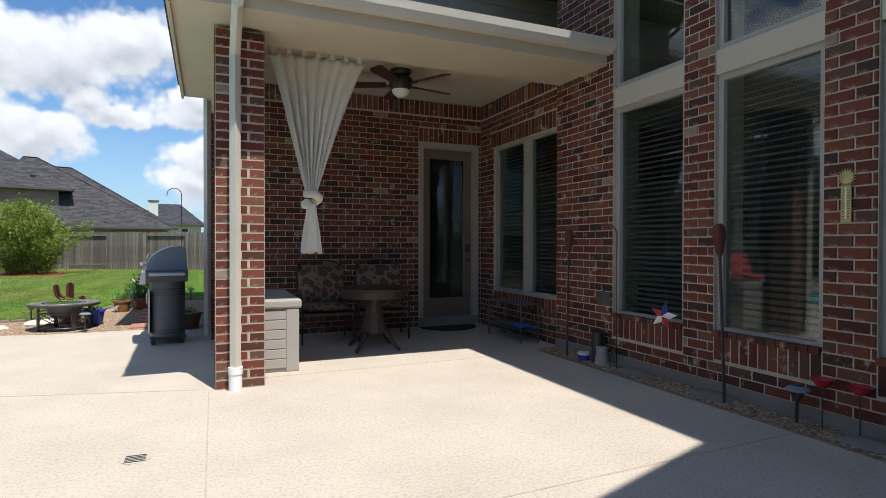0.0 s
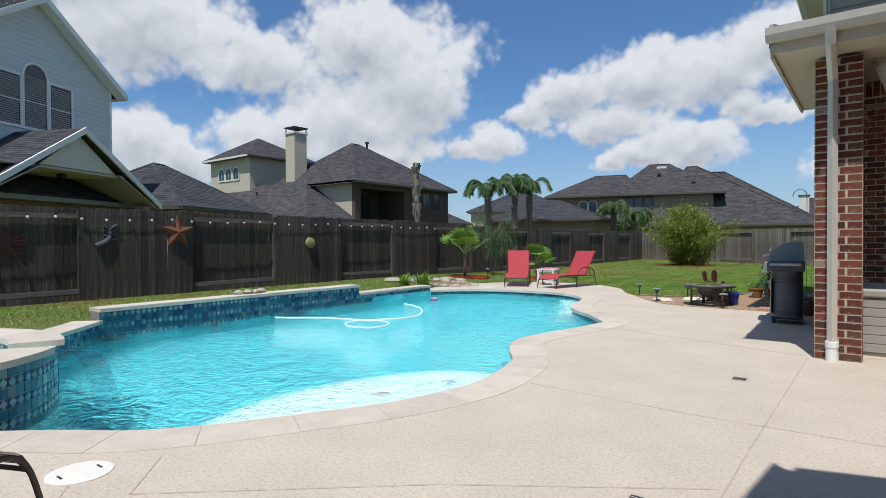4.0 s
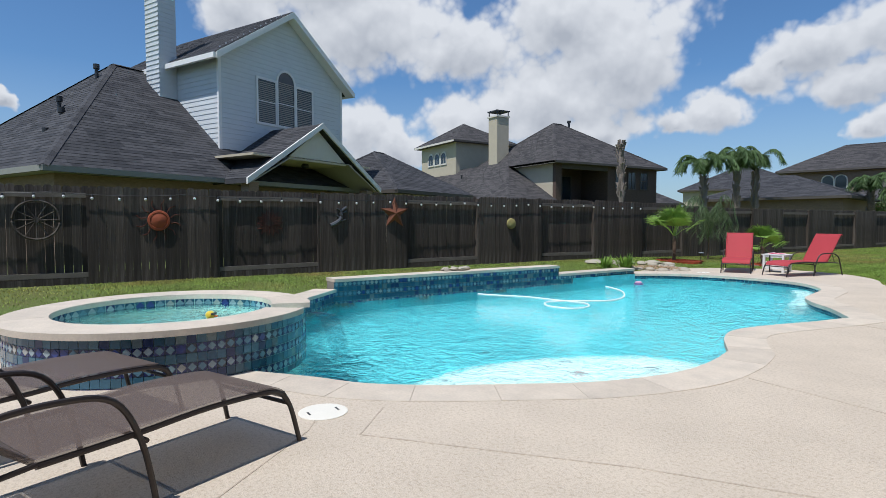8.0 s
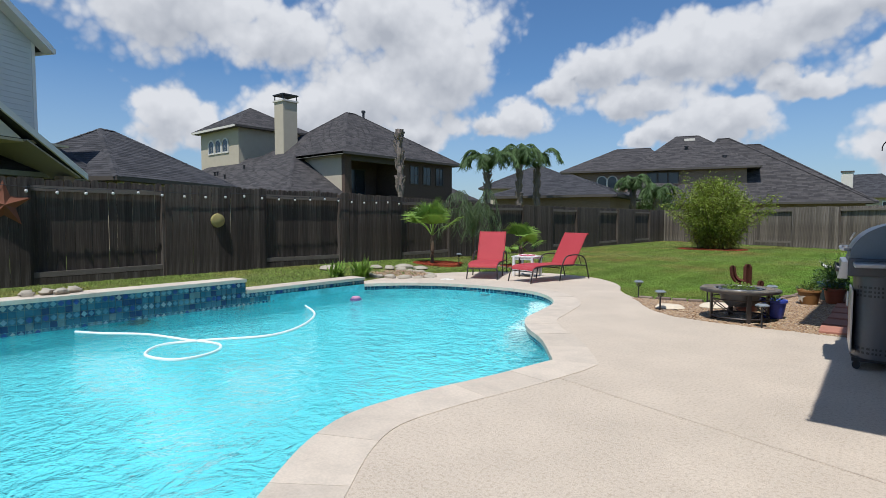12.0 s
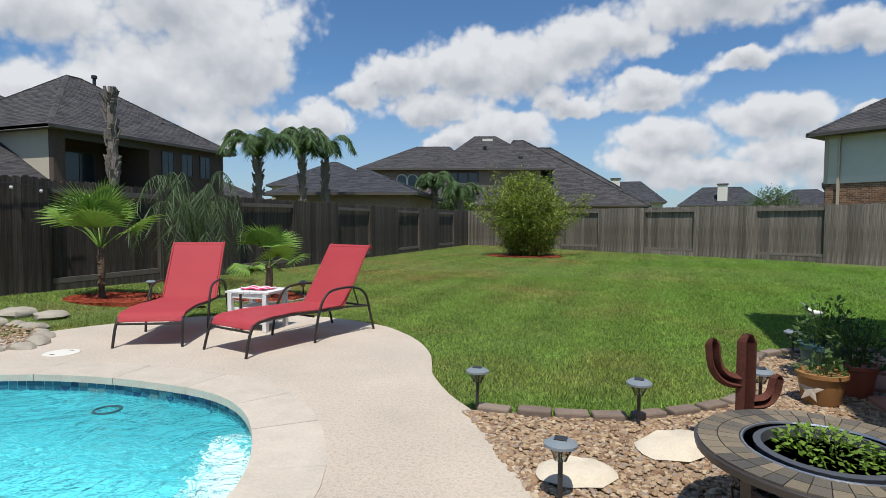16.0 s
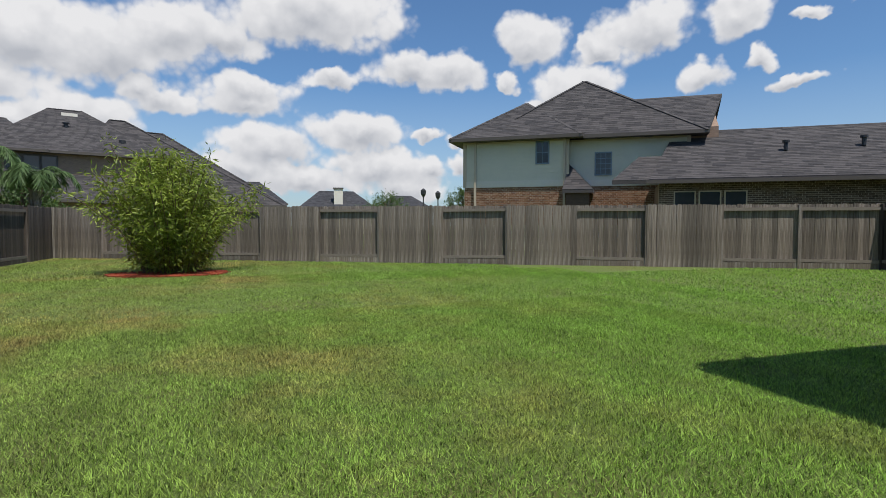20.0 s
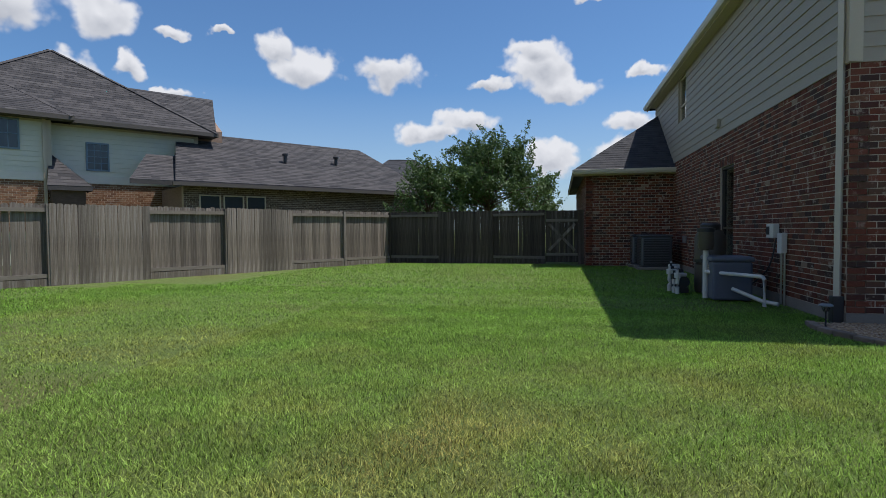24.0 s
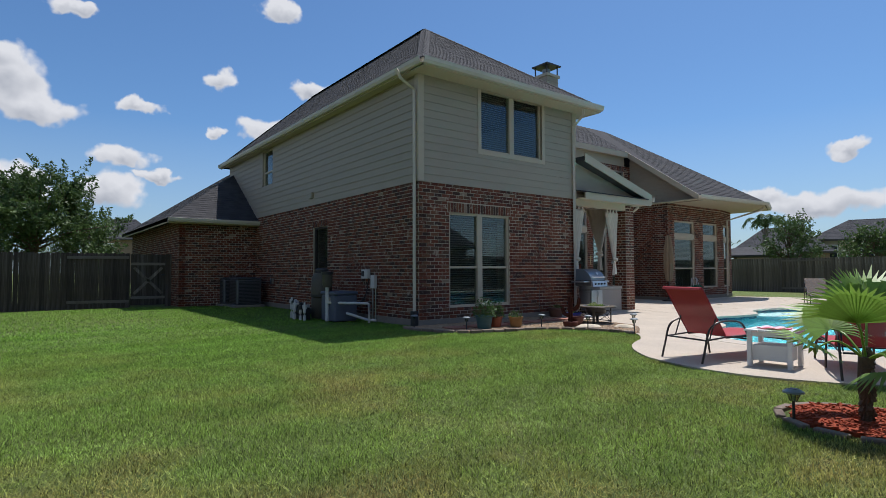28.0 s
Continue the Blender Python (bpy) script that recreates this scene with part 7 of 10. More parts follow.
def cactus():
    c = thing("cactus_ornament", "rusty folded metal cactus ornament", "ornament", m=Matrix.Translation((-1.41, 10.6, 0)) @ Matrix.Rotation(radians(20), 4, "Z"))

    def channel(path, w, name):
        g = Geo()
        pts = [Vector(p) for p in path]
        for i, p in enumerate(pts):
            d = (pts[min(i + 1, len(pts) - 1)] - pts[max(0, i - 1)]).normalized()
            s = Vector((d.z, 0, -d.x)) * w * (0.45 if i == len(pts) - 1 else 1.0)
            y = Vector((0, w * 0.7, 0))
            g.v += [tuple(p - s), tuple(p - s * 0.45 - y), tuple(p + y * 0.3), tuple(p + s * 0.45 - y), tuple(p + s)]
        n = len(pts)
        g.f = [(i * 5 + k, i * 5 + k + 1, (i + 1) * 5 + k + 1, (i + 1) * 5 + k) for i in range(n - 1) for k in range(4)]
        ob = part(name, g, M_RUST, c)
        so = ob.modifiers.new("sheet", "SOLIDIFY"); so.thickness = 0.006
    channel([(0, 0, 0.0), (0, 0, 0.2), (0, 0, 0.4), (0, 0, 0.585), (0, 0, 0.625)], 0.055, "trunk")
    channel(curve([(-0.02, 0, 0.36), (-0.11, 0, 0.38), (-0.17, 0, 0.45), (-0.19, 0, 0.60)], 4), 0.042, "arm")
    channel(curve([(0.02, 0, 0.24), (0.1, 0, 0.25), (0.15, 0, 0.30), (0.17, 0, 0.40)], 4), 0.042, "arm")
    part("base", Geo().lathe([(0, 0), (0.14, 0), (0.16, 0.1), (0.14, 0.11), (0, 0.1)], seg=20), M_RUST, c, smooth=True)


cactus()


def pot(x, y, r, h, col, label, plant=None, seed=0, star=False):
    p = thing("plant_pot", label, "plant pot", "potted plants", m=Matrix.Translation((x, y, 0.0)))
    mt = surface("pot_glaze_%d" % seed, col, 0.45, var=0.18, scale=6, bump=0.2)
    part("pot", Geo().lathe([(0.0, 0), (r * 0.68, 0), (r * 0.75, 0.02), (r * 0.95, h * 0.85), (r * 1.05, h * 0.88), (r * 1.05, h), (r * 0.93, h), (r * 0.88, h * 0.9), (0, h * 0.9)], seg=28), mt, p, smooth=True)
    if star:
        s = Geo()
        pts = [((0.085 if k % 2 == 0 else 0.035) * math.sin(k * math.pi / 5), (0.085 if k % 2 == 0 else 0.035) * math.cos(k * math.pi / 5)) for k in range(10)]
        s.add([(0, -0.004, 0), *[(a, 0, b) for a, b in pts]], [(0, 1 + k, 1 + (k + 1) % 10) for k in range(10)])
        ob = part("star_relief", s, M_TRIM, p)
        ob.matrix_local = Matrix.Rotation(radians(-40), 4, "Z") @ Matrix.Translation((0, -r * 0.9, h * 0.5)) @ Matrix.Rotation(radians(-14), 4, "X")
    if plant:
        n, pr, ph, size, mat = plant
        part("foliage", leaf_clump(n, pr, ph, size, seed, h * 0.85, 0.9), mat, p, kind="stuff")
        g = Geo()
        rnd = random.Random(seed)
        for _ in range(14):
            a = rnd.uniform(0, 6.28)
            g.tube([(0.02 * math.cos(a), 0.02 * math.sin(a), h * 0.85), (pr * 0.5 * math.cos(a), pr * 0.5 * math.sin(a), h + ph * rnd.uniform(0.4, 0.85))], 0.003, 4)
        part("foliage", g, M_HERB, p, kind="stuff")


pot(-0.80, 11.6, 0.15, 0.22, (0.33, 0.17, 0.06), "mustard star pot with a leafy herb", (110, 0.13, 0.16, 0.05, M_HERB), 1, True)
pot(-0.52, 11.9, 0.14, 0.23, (0.36, 0.10, 0.05), "terracotta pot with a tall feathery shrub", (330, 0.17, 0.42, 0.05, M_HERB), 2)
pot(-0.6, 12.3, 0.18, 0.28, (0.06, 0.13, 0.14), "dark teal glazed pot with rosemary", (520, 0.22, 0.42, 0.05, M_HERB), 3)
pot(-0.98, 9.95, 0.15, 0.24, (0.05, 0.08, 0.42), "cobalt blue glazed pot under the fire pit", (40, 0.1, 0.08, 0.05, M_HERB), 4)
pot(-1.36, 10.36, 0.17, 0.2, (0.10, 0.03, 0.025), "dark red ceramic bowl before the metal cactus", None, 5)
pot(0.35, 9.05, 0.2, 0.24, (0.14, 0.07, 0.05), "wide brown pot near the grill", (60, 0.15, 0.1, 0.05, M_HERB), 6)

# humming bird ornament on a stake
def bird_stake(x, y):
    b = thing("bird_stake", "white metal humming bird on a thin stake", "ornament", m=Matrix.Translation((x, y, 0)) @ Matrix.Scale(0.8, 4))
    part("stake", Geo().tube([(0, 0, 0), (0, 0, 0.62)], 0.004, 5), M_BLACK, b)
    part("body", Geo().blob((0, 0, 0), 0.03, 2, 0.05, 8, 6), M_WHITE, b, smooth=True).matrix_local = Matrix.Translation((0, 0, 0.64)) @ Matrix.Diagonal((2.2, 0.8, 0.9, 1))
    for s in (-1, 1):
        part("wing", Geo().add([(0, 0, 0), (-0.08, s * 0.03, 0.06), (-0.13, s * 0.05, 0.10), (-0.06, s * 0.05, 0.01), (0, 0, -0.003), (-0.06, s * 0.05, 0.006)], [(0, 1, 2, 3), (4, 5, 2, 1)]), M_WHITE, b).matrix_local = Matrix.Translation((0, 0, 0.65))


bird_stake(-0.66, 12.36)

# ---- bed under the tall windows ----
def torch(x, y, h, lean):
    t = thing("garden_torch", "bamboo-style metal garden torch leaning on a pole", "torch", "garden torches", m=Matrix.Translation((x, y, -0.03)) @ Matrix.Rotation(radians(lean), 4, "X"))
    part("pole", Geo().tube([(0, 0, -0.05), (0, 0, h - 0.25)], 0.011, 8), M_BLACK, t, smooth=True)
    part("oil_cup", Geo().lathe([(0.012, h - 0.26), (0.03, h - 0.22), (0.05, h - 0.10), (0.045, h - 0.03), (0.02, h), (0, h)], seg=16), M_RUST, t, smooth=True)


torch(4.27, 5.12, 1.45, 1.5)
torch(4.30, 3.12, 1.45, -2.5)


def shepherd_hook(x, y, h, label, ang=0.0):
    s = thing("shepherd_hook", label, "garden hook", "garden hooks", m=Matrix.Translation((x, y, -0.03)) @ Matrix.Rotation(ang, 4, "Z"))
    part("stem", Geo().tube([(0, 0, -0.05), (0, 0, h)] + [(0.11 - 0.11 * math.cos(a), 0, h + 0.11 * math.sin(a)) for a in np.linspace(0.2, math.pi * 1.05, 10)], 0.006, 6), M_BLACK, s, smooth=True)
    return s


shepherd_hook(4.36, 4.42, 1.38, "thin black shepherd hook with a hanging ornament", 2.6)
shepherd_hook(0.25, 9.75, 2.05, "tall thin black shepherd hook in the gravel", 2.9)
orn = thing("hanging_ornament", "small pewter sun ornament hanging from the hook", "ornament", m=Matrix.Translation((4.36, 4.62, 0.7)) @ Matrix.Rotation(radians(-60), 4, "Z"))
gg = Geo()
pts = [((0.10 if k % 2 == 0 else 0.065) * math.cos(k * math.pi / 8), (0.10 if k % 2 == 0 else 0.065) * math.sin(k * math.pi / 8)) for k in range(16)]
gg.add([(0, -0.015, 0), (0, 0.015, 0), *[(a, 0, b) for a, b in pts]], [(0, 2 + k, 2 + (k + 1) % 16) for k in range(16)] + [(1, 2 + (k + 1) % 16, 2 + k) for k in range(16)])
part("disc", gg, M_METAL_D, orn)
part("wire", Geo().tube([(0, 0, 0.13), (0, 0, 0.70)], 0.002, 4), M_BLACK, orn)


def star_ornament(name, label, m, r, mats, thick=0.03):
    s = thing(name, label, "ornament", "", m)
    for k in range(5):
        a = radians(90 + 72 * k)
        tip = (r * math.cos(a), 0, r * math.sin(a))
        l = (0.42 * r * math.cos(a + radians(36)), 0, 0.42 * r * math.sin(a + radians(36)))
        q = (0.42 * r * math.cos(a - radians(36)), 0, 0.42 * r * math.sin(a - radians(36)))
        c, bk = (0, -thick, 0), (0, 0.004, 0)
        part("point", Geo().add([tip, l, c, q, bk], [(0, 1, 2), (0, 2, 3), (0, 4, 1), (0, 3, 4)]), mats[k % len(mats)], s)
    return s


m_fw, m_fr, m_fb = surface("flag_white", (0.75, 0.74, 0.72), 0.5), surface("flag_red", (0.45, 0.02, 0.03), 0.5), surface("flag_blue", (0.03, 0.05, 0.22), 0.5)
star_ornament("star_ornament", "metal star painted red, white and blue", Matrix.Translation((4.33, 3.78, 0.62)) @ Matrix.Rotation(radians(-70), 4, "Z") @ Matrix.Rotation(radians(12), 4, "Y"), 0.13, [m_fb, m_fr, m_fw, m_fr, m_fw])
th = thing("thermometer", "brass sun wall thermometer on the brick pier", "thermometer", m=Matrix.Translation((4.462, 2.34, 1.5)) @ Matrix.Scale(0.66, 4))
part("plate", Geo().box(-0.012, 0.0, -0.05, 0.05, -0.15, 0.22), surface("brass", (0.5, 0.40, 0.16), 0.45, metal=0.4), th, bevel=0.004)
part("tube", Geo().box(-0.016, -0.012, -0.006, 0.006, -0.12, 0.2), M_WHITE, th)
for i in range(12):
    part("scale_mark", Geo().box(-0.014, -0.012, -0.035, -0.015, -0.12 + i * 0.026, -0.114 + i * 0.026).box(-0.014, -0.012, 0.015, 0.035, -0.12 + i * 0.026, -0.114 + i * 0.026), M_BLACK, th)
g = Geo()
for k in range(18):
    a0 = 2 * math.pi * k / 18
    g.add([(-0.006, 0.06 * math.cos(a0 - 0.15), 0.30 + 0.06 * math.sin(a0 - 0.15)), (-0.006, 0.06 * math.cos(a0 + 0.15), 0.30 + 0.06 * math.sin(a0 + 0.15)), (-0.006, 0.095 * math.cos(a0), 0.30 + 0.095 * math.sin(a0))], [(0, 1, 2)])
part("sun_rays", g, MATS["brass"], th)
d = part("sun_disc", Geo().lathe([(0, 0), (0.065, 0), (0.05, 0.012), (0, 0.018)], seg=20), MATS["brass"], th, smooth=True)
d.matrix_local = Matrix.Translation((-0.004, 0, 0.30)) @ Matrix.Rotation(radians(-90), 4, "Y")
for x, y, r, h, lab in ((4.38, 4.72, 0.075, 0.36, "black boot-shaped planter by the wall"), (4.33, 4.60, 0.07, 0.22, "pale ceramic jar in the gravel")):
    jar = thing("garden_jar", lab, "jar", m=Matrix.Translation((x, y, -0.02)))
    part("body", Geo().lathe([(0, 0), (r, 0), (r * 1.05, h * 0.3), (r * 0.8, h * 0.8), (r * 0.95, h), (0, h * 0.98)], seg=18), M_BLACK if r > 0.07 else M_RESIN_G, jar, smooth=True)
cup = thing("blue_can", "small blue lidded can in the gravel", "can", m=Matrix.Translation((4.30, 4.86, -0.02)))
part("body", Geo().lathe([(0, 0), (0.06, 0), (0.06, 0.1), (0, 0.1)], seg=18), surface("blue_plastic", (0.02, 0.06, 0.3), 0.4), cup, smooth=True)
part("lid", Geo().lathe([(0, 0.1), (0.064, 0.1), (0.064, 0.125), (0, 0.13)], seg=18), M_WHITE, cup, smooth=True)
for x, y in ((4.34, 4.15), (4.36, 3.3), (4.33, 2.1)):
    g = Geo().blob((0, 0, 0), 1.0, seed=int(y * 10), rough=0.06, seg=14, rows=4)
    g.v = [(a * 0.12, b * 0.2, max(-0.02, c * 0.03)) for a, b, c in g.v]
    ob = part("flat_stone", g, M_FOUND, None, smooth=True)
    ob.matrix_world = Matrix.Translation((x, y, 0.03))
    tagged(ob, "flat grey stepping stone under the windows", "stone", "flat stones")
solar_light(4.34, 2.58, 0.30, -0.03)
m_flower = surface("red_petals", (0.40, 0.02, 0.03), 0.5)
for x, y in ((4.36, 2.42), (4.38, 2.2)):
    fl = thing("metal_flower", "red metal flower on a thin stake", "ornament", "metal flowers", m=Matrix.Translation((x, y, -0.03)))
    part("stem", Geo().tube([(0, 0, 0), (0, 0, 0.36)], 0.004, 5), M_BLACK, fl)
    part("petals", Geo().lathe([(0.0, 0.33), (0.03, 0.34), (0.07, 0.39), (0.075, 0.395), (0.03, 0.36), (0, 0.35)], seg=10), m_flower, fl)
bas = thing("wire_basket", "black wire basket planter with a curved handle", "basket", m=Matrix.Translation((4.34, 1.78, -0.03)))
for z, r in ((0.05, 0.11), (0.11, 0.13), (0.17, 0.15)):
    part("hoop", Geo().tube([(r * math.cos(a), r * 1.3 * math.sin(a), z) for a in np.linspace(0, 6.283, 24)[:-1]], 0.005, 5, True), M_BLACK, bas)
part("handle", Geo().tube([(0, 0.195 * math.cos(a), 0.17 + 0.24 * math.sin(a)) for a in np.linspace(0, math.pi, 14)], 0.006, 6), M_BLACK, bas)
part("liner", Geo().lathe([(0, 0.02), (0.10, 0.02), (0.14, 0.16), (0, 0.15)], seg=16), M_TRUNK, bas)

# ---- hose reel and umbrella by the bay ----
um = thing("closed_umbrella", "closed tan patio umbrella on a base", "umbrella", m=Matrix.Translation((2.46, 0.24, 0)))
part("pole", Geo().tube([(0, 0, 0.1), (0, 0, 2.55)], 0.02), M_BRONZE, um)
part("base", Geo().lathe([(0, 0), (0.25, 0), (0.25, 0.05), (0.05, 0.09), (0.05, 0.3), (0, 0.3)], seg=24), M_BLACK, um, smooth=True)
g = Geo()
for r in range(9):
    t = r / 8
    rad = 0.03 + 0.13 * math.sin(math.pi * min(1, t * 0.75 + 0.08))
    for k in range(32):
        a = 2 * math.pi * k / 32
        rr = rad * (1 + 0.28 * math.sin(8 * a + t))
        g.v.append((rr * math.cos(a), rr * math.sin(a), 2.5 - 1.75 * t))
g.f = [(r * 32 + k, (r + 1) * 32 + k, (r + 1) * 32 + (k + 1) % 32, r * 32 + (k + 1) % 32) for r in range(8) for k in range(32)]
part("canopy", g, surface("tan_canvas", (0.30, 0.22, 0.14), 0.9, var=0.1, scale=4), um, smooth=True)
hr = thing("hose_reel", "green garden hose on a grey reel cart", "hose reel", m=Matrix.Translation((2.45, -1.8, 0)))
part("drum", Geo().tube([(0.16 * math.cos(a), -0.16 + 0.32 * k / 60.0, 0.42 + 0.16 * math.sin(a)) for k, a in enumerate(np.linspace(0, 40, 60))], 0.018, 6), surface("green_hose", (0.02, 0.14, 0.07), 0.5), hr)
for s in (-1, 1):
    part("frame", Geo().tube([(-0.2, s * 0.2, 0.0), (0.0, s * 0.2, 0.42), (0.12, s * 0.2, 0.85), (0.2, s * 0.2, 0.0)], 0.014), M_STEEL, hr)
part("handle", Geo().tube([(0.12, -0.2, 0.85), (0.12, 0.2, 0.85)], 0.014), M_STEEL, hr)

# ---- air conditioners and pool equipment on the north side ----
def ac_unit(x, y):
    a = thing("air_conditioner", "dark grey outdoor air conditioner on a pad", "air conditioner", "air conditioners", m=Matrix.Translation((x, y, 0)))
    part("pad", Geo().box(-0.5, 0.5, -0.5, 0.5, -0.02, 0.06), M_FOUND, a, bevel=0.01)
    part("casing", Geo().box(-0.42, 0.42, -0.42, 0.42, 0.06, 0.92), M_GREYMETAL, a, bevel=0.06)
    for s in range(4):
        m = Matrix.Rotation(radians(90 * s), 4, "Z")
        g = Geo()
        for k in range(16):
            g.box(-0.34, 0.34, -0.428, -0.421, 0.12 + k * 0.047, 0.145 + k * 0.047, m)
        part("louvre", g, M_BLACK, a)
    part("top_cap", Geo().box(-0.44, 0.44, -0.44, 0.44, 0.92, 0.97), M_GREYMETAL, a, bevel=0.03)
    part("fan_guard", Geo().lathe([(0.0, 0.97), (0.33, 0.97), (0.33, 0.985), (0.0, 1.0)], seg=24), M_BLACK, a)


ac_unit(10.0, 13.75)
ac_unit(11.15, 13.85)
M_PVC = surface("white_pvc", (0.62, 0.61, 0.57), 0.4, var=0.06)


def pool_gear():
    h = thing("pool_heater", "grey boxy pool heater beside the wall", "pool heater", m=Matrix.Translation((3.05, 13.72, 0)))
    part("body", Geo().box(-0.36, 0.36, -0.3, 0.3, 0, 0.62), surface("heater_grey", (0.105, 0.12, 0.155), 0.5, var=0.08), h, bevel=0.04)
    part("top", Geo().box(-0.38, 0.38, -0.32, 0.32, 0.62, 0.70), MATS["heater_grey"], h, bevel=0.03)
    part("label_plate", Geo().box(-0.16, 0.06, 0.301, 0.304, 0.42, 0.56), M_TRIM, h)
    part("label_bars", Geo().box(-0.14, 0.04, 0.3045, 0.306, 0.52, 0.535).box(-0.14, 0.04, 0.3045, 0.306, 0.49, 0.5).box(-0.14, 0.0, 0.3045, 0.306, 0.46, 0.47), M_BLACK, h)
    f = thing("pool_filter", "tall dark pool filter tank with black clamp lid", "pool filter", m=Matrix.Translation((3.95, 13.75, 0)))
    part("tank", Geo().lathe([(0, 0), (0.24, 0), (0.26, 0.05), (0.26, 0.5), (0.2, 0.56), (0.26, 0.6), (0.26, 1.0), (0.2, 1.12), (0, 1.16)], seg=24), surface("tank_tan", (0.085, 0.075, 0.055), 0.5, var=0.1), f, smooth=True)
    part("clamp_band", Geo().lathe([(0.26, 0.54), (0.28, 0.54), (0.28, 0.6), (0.26, 0.6)], seg=24), M_BLACK, f)
    part("lid", Geo().lathe([(0, 1.1), (0.17, 1.1), (0.17, 1.22), (0.12, 1.26), (0, 1.26)], seg=20), M_BLACK, f, smooth=True)
    c = thing("chlorinator", "upright pipe topped by a tan chlorinator", "chlorinator", m=Matrix.Translation((3.0, 14.05, 0)))
    part("pipe", Geo().tube([(0, 0, 0), (0, 0, 0.8)], 0.045, 12), M_PVC, c, smooth=True)
    part("canister", Geo().lathe([(0, 0.8), (0.1, 0.8), (0.12, 0.86), (0.12, 1.1), (0, 1.1)], seg=20), MATS["tank_tan"], c, smooth=True)
    part("cap", Geo().lathe([(0, 1.1), (0.14, 1.1), (0.14, 1.16), (0, 1.18)], seg=20), M_BLACK, c, smooth=True)
    p = thing("pool_pump", "black pool pump on a concrete pad", "pool pump", m=Matrix.Translation((3.9, 14.25, 0)))
    part("motor", Geo().tube([(-0.25, 0, 0.2), (0.2, 0, 0.2)], 0.1, 16), M_BLACK, p, smooth=True)
    part("strainer", Geo().lathe([(0, 0.05), (0.12, 0.05), (0.12, 0.34), (0.09, 0.4), (0, 0.4)], 0.32, 0, 0, 16), M_BLACK, p, smooth=True)
    part("foot", Geo().box(-0.2, 0.3, -0.09, 0.09, 0, 0.1), M_BLACK, p)
    for k, (x, y, hh) in enumerate(((4.55, 14.3, 0.42), (4.3, 14.35, 0.40), (4.05, 14.42, 0.36), (3.75, 14.4, 0.30), (3.55, 14.38, 0.33))):
        v = thing("valve_pipe", "white plumbing riser with a grey valve", "pipe", "valve pipes", m=Matrix.Translation((x, y, 0)))
        part("riser", Geo().tube(curve([(0, 0, 0), (0, 0, hh * 0.7), (0.03, -0.04, hh), (0.12, -0.16, hh)], 4), 0.035, 10), M_PVC, v, smooth=True)
        part("valve", Geo().lathe([(0, hh - 0.05), (0.055, hh - 0.05), (0.055, hh + 0.04), (0.02, hh + 0.05), (0.02, hh + 0.1), (0, hh + 0.1)], seg=12), M_BLACK if k % 2 else M_PVC, v)
    q = thing("heater_pipe", "white plumbing pipe beside the heater", "pipe", m=Matrix.Translation((0, 0, 0)))
    part("pipe", Geo().tube([(2.95, 14.05, 0.44), (2.45, 13.75, 0.44), (2.05, 13.5, 0.44), (2.02, 13.48, 0.4), (2.02, 13.48, 0.0)], 0.03, 10), M_PVC, q, smooth=True)
    part("elbow_run", Geo().tube([(2.6, 13.75, 0.2), (2.2, 13.45, 0.06), (2.0, 13.3, 0.04)], 0.03, 10), M_PVC, q, smooth=True)
    e = thing("control_box", "grey electrical control box and conduit on brick", "electrical box", m=Matrix.Translation((0.1, 0, -0.28)))
    part("display_box", Geo().box(2.62, 2.92, 13.045, 13.14, 1.28, 1.50), M_PVC, e, bevel=0.01)
    part("display", Geo().box(2.77, 2.9, 13.14, 13.144, 1.33, 1.46), M_BLACK, e)
    part("switch_box", Geo().box(2.3, 2.48, 13.045, 13.13, 1.05, 1.36), M_PVC, e, bevel=0.01)
    for x in (2.33, 2.46):
        part("conduit", Geo().tube([(x, 13.07, 1.05), (x, 13.07, 0.0)], 0.016, 8), M_STEEL, e)
    part("cable", Geo().tube(curve([(2.62, 13.09, 1.28), (2.7, 13.2, 0.75), (3.0, 13.6, 0.3)], 6), 0.012, 6), M_BLACK, e)
    mb = thing("vent_cap", "small round vent hood on the siding", "vent", m=Matrix.Translation((6.15, 13.06, 3.42)))
    part("hood", Geo().box(-0.09, 0.09, -0.03, 0.06, -0.1, 0.08), M_SIDING, mb, bevel=0.02)
    fb = tagged(part("faucet_box", Geo().box(9.2, 9.4, 13.045, 13.12, 0.75, 0.95), M_STEEL, None, bevel=0.01), "small grey utility box on the brick", "utility box")


pool_gear()


def gate():
    g = thing("garden_gate", "weathered picket gate with a diagonal brace", "gate", m=Matrix.Translation((12.27, 16.35, 0)) @ Matrix.Rotation(radians(90), 4, "Z"))
    for i in range(7):
        x = -0.46 + i * 0.153
        part("board", Geo().box(x - 0.0755, x + 0.0755, -0.01, 0.01, 0.04, 1.78), M_FENCE_D, g)
    for z in (0.3, 1.45):
        part("rail", Geo().box(-0.52, 0.52, 0.01, 0.05, z - 0.045, z + 0.045), M_RAIL, g)
    for s in (-1, 1):
        part("brace", Geo().box(-0.62, 0.62, 0.012, 0.045, -0.045, 0.045, Matrix.Translation((0, 0, 0.88)) @ Matrix.Rotation(radians(46 * s), 4, "Y")), M_FENCE, g)
    part("gate_post", Geo().box(-0.725, -0.54, -0.05, 0.05, -0.1, 1.8), M_FENCE_D, g, bevel=0.006)
    part("latch", Geo().box(-0.5, -0.4, 0.05, 0.075, 1.05, 1.1), M_BLACK, g)


gate()

# ---- fence ornaments and string lights ----
fo = FX + 0.075


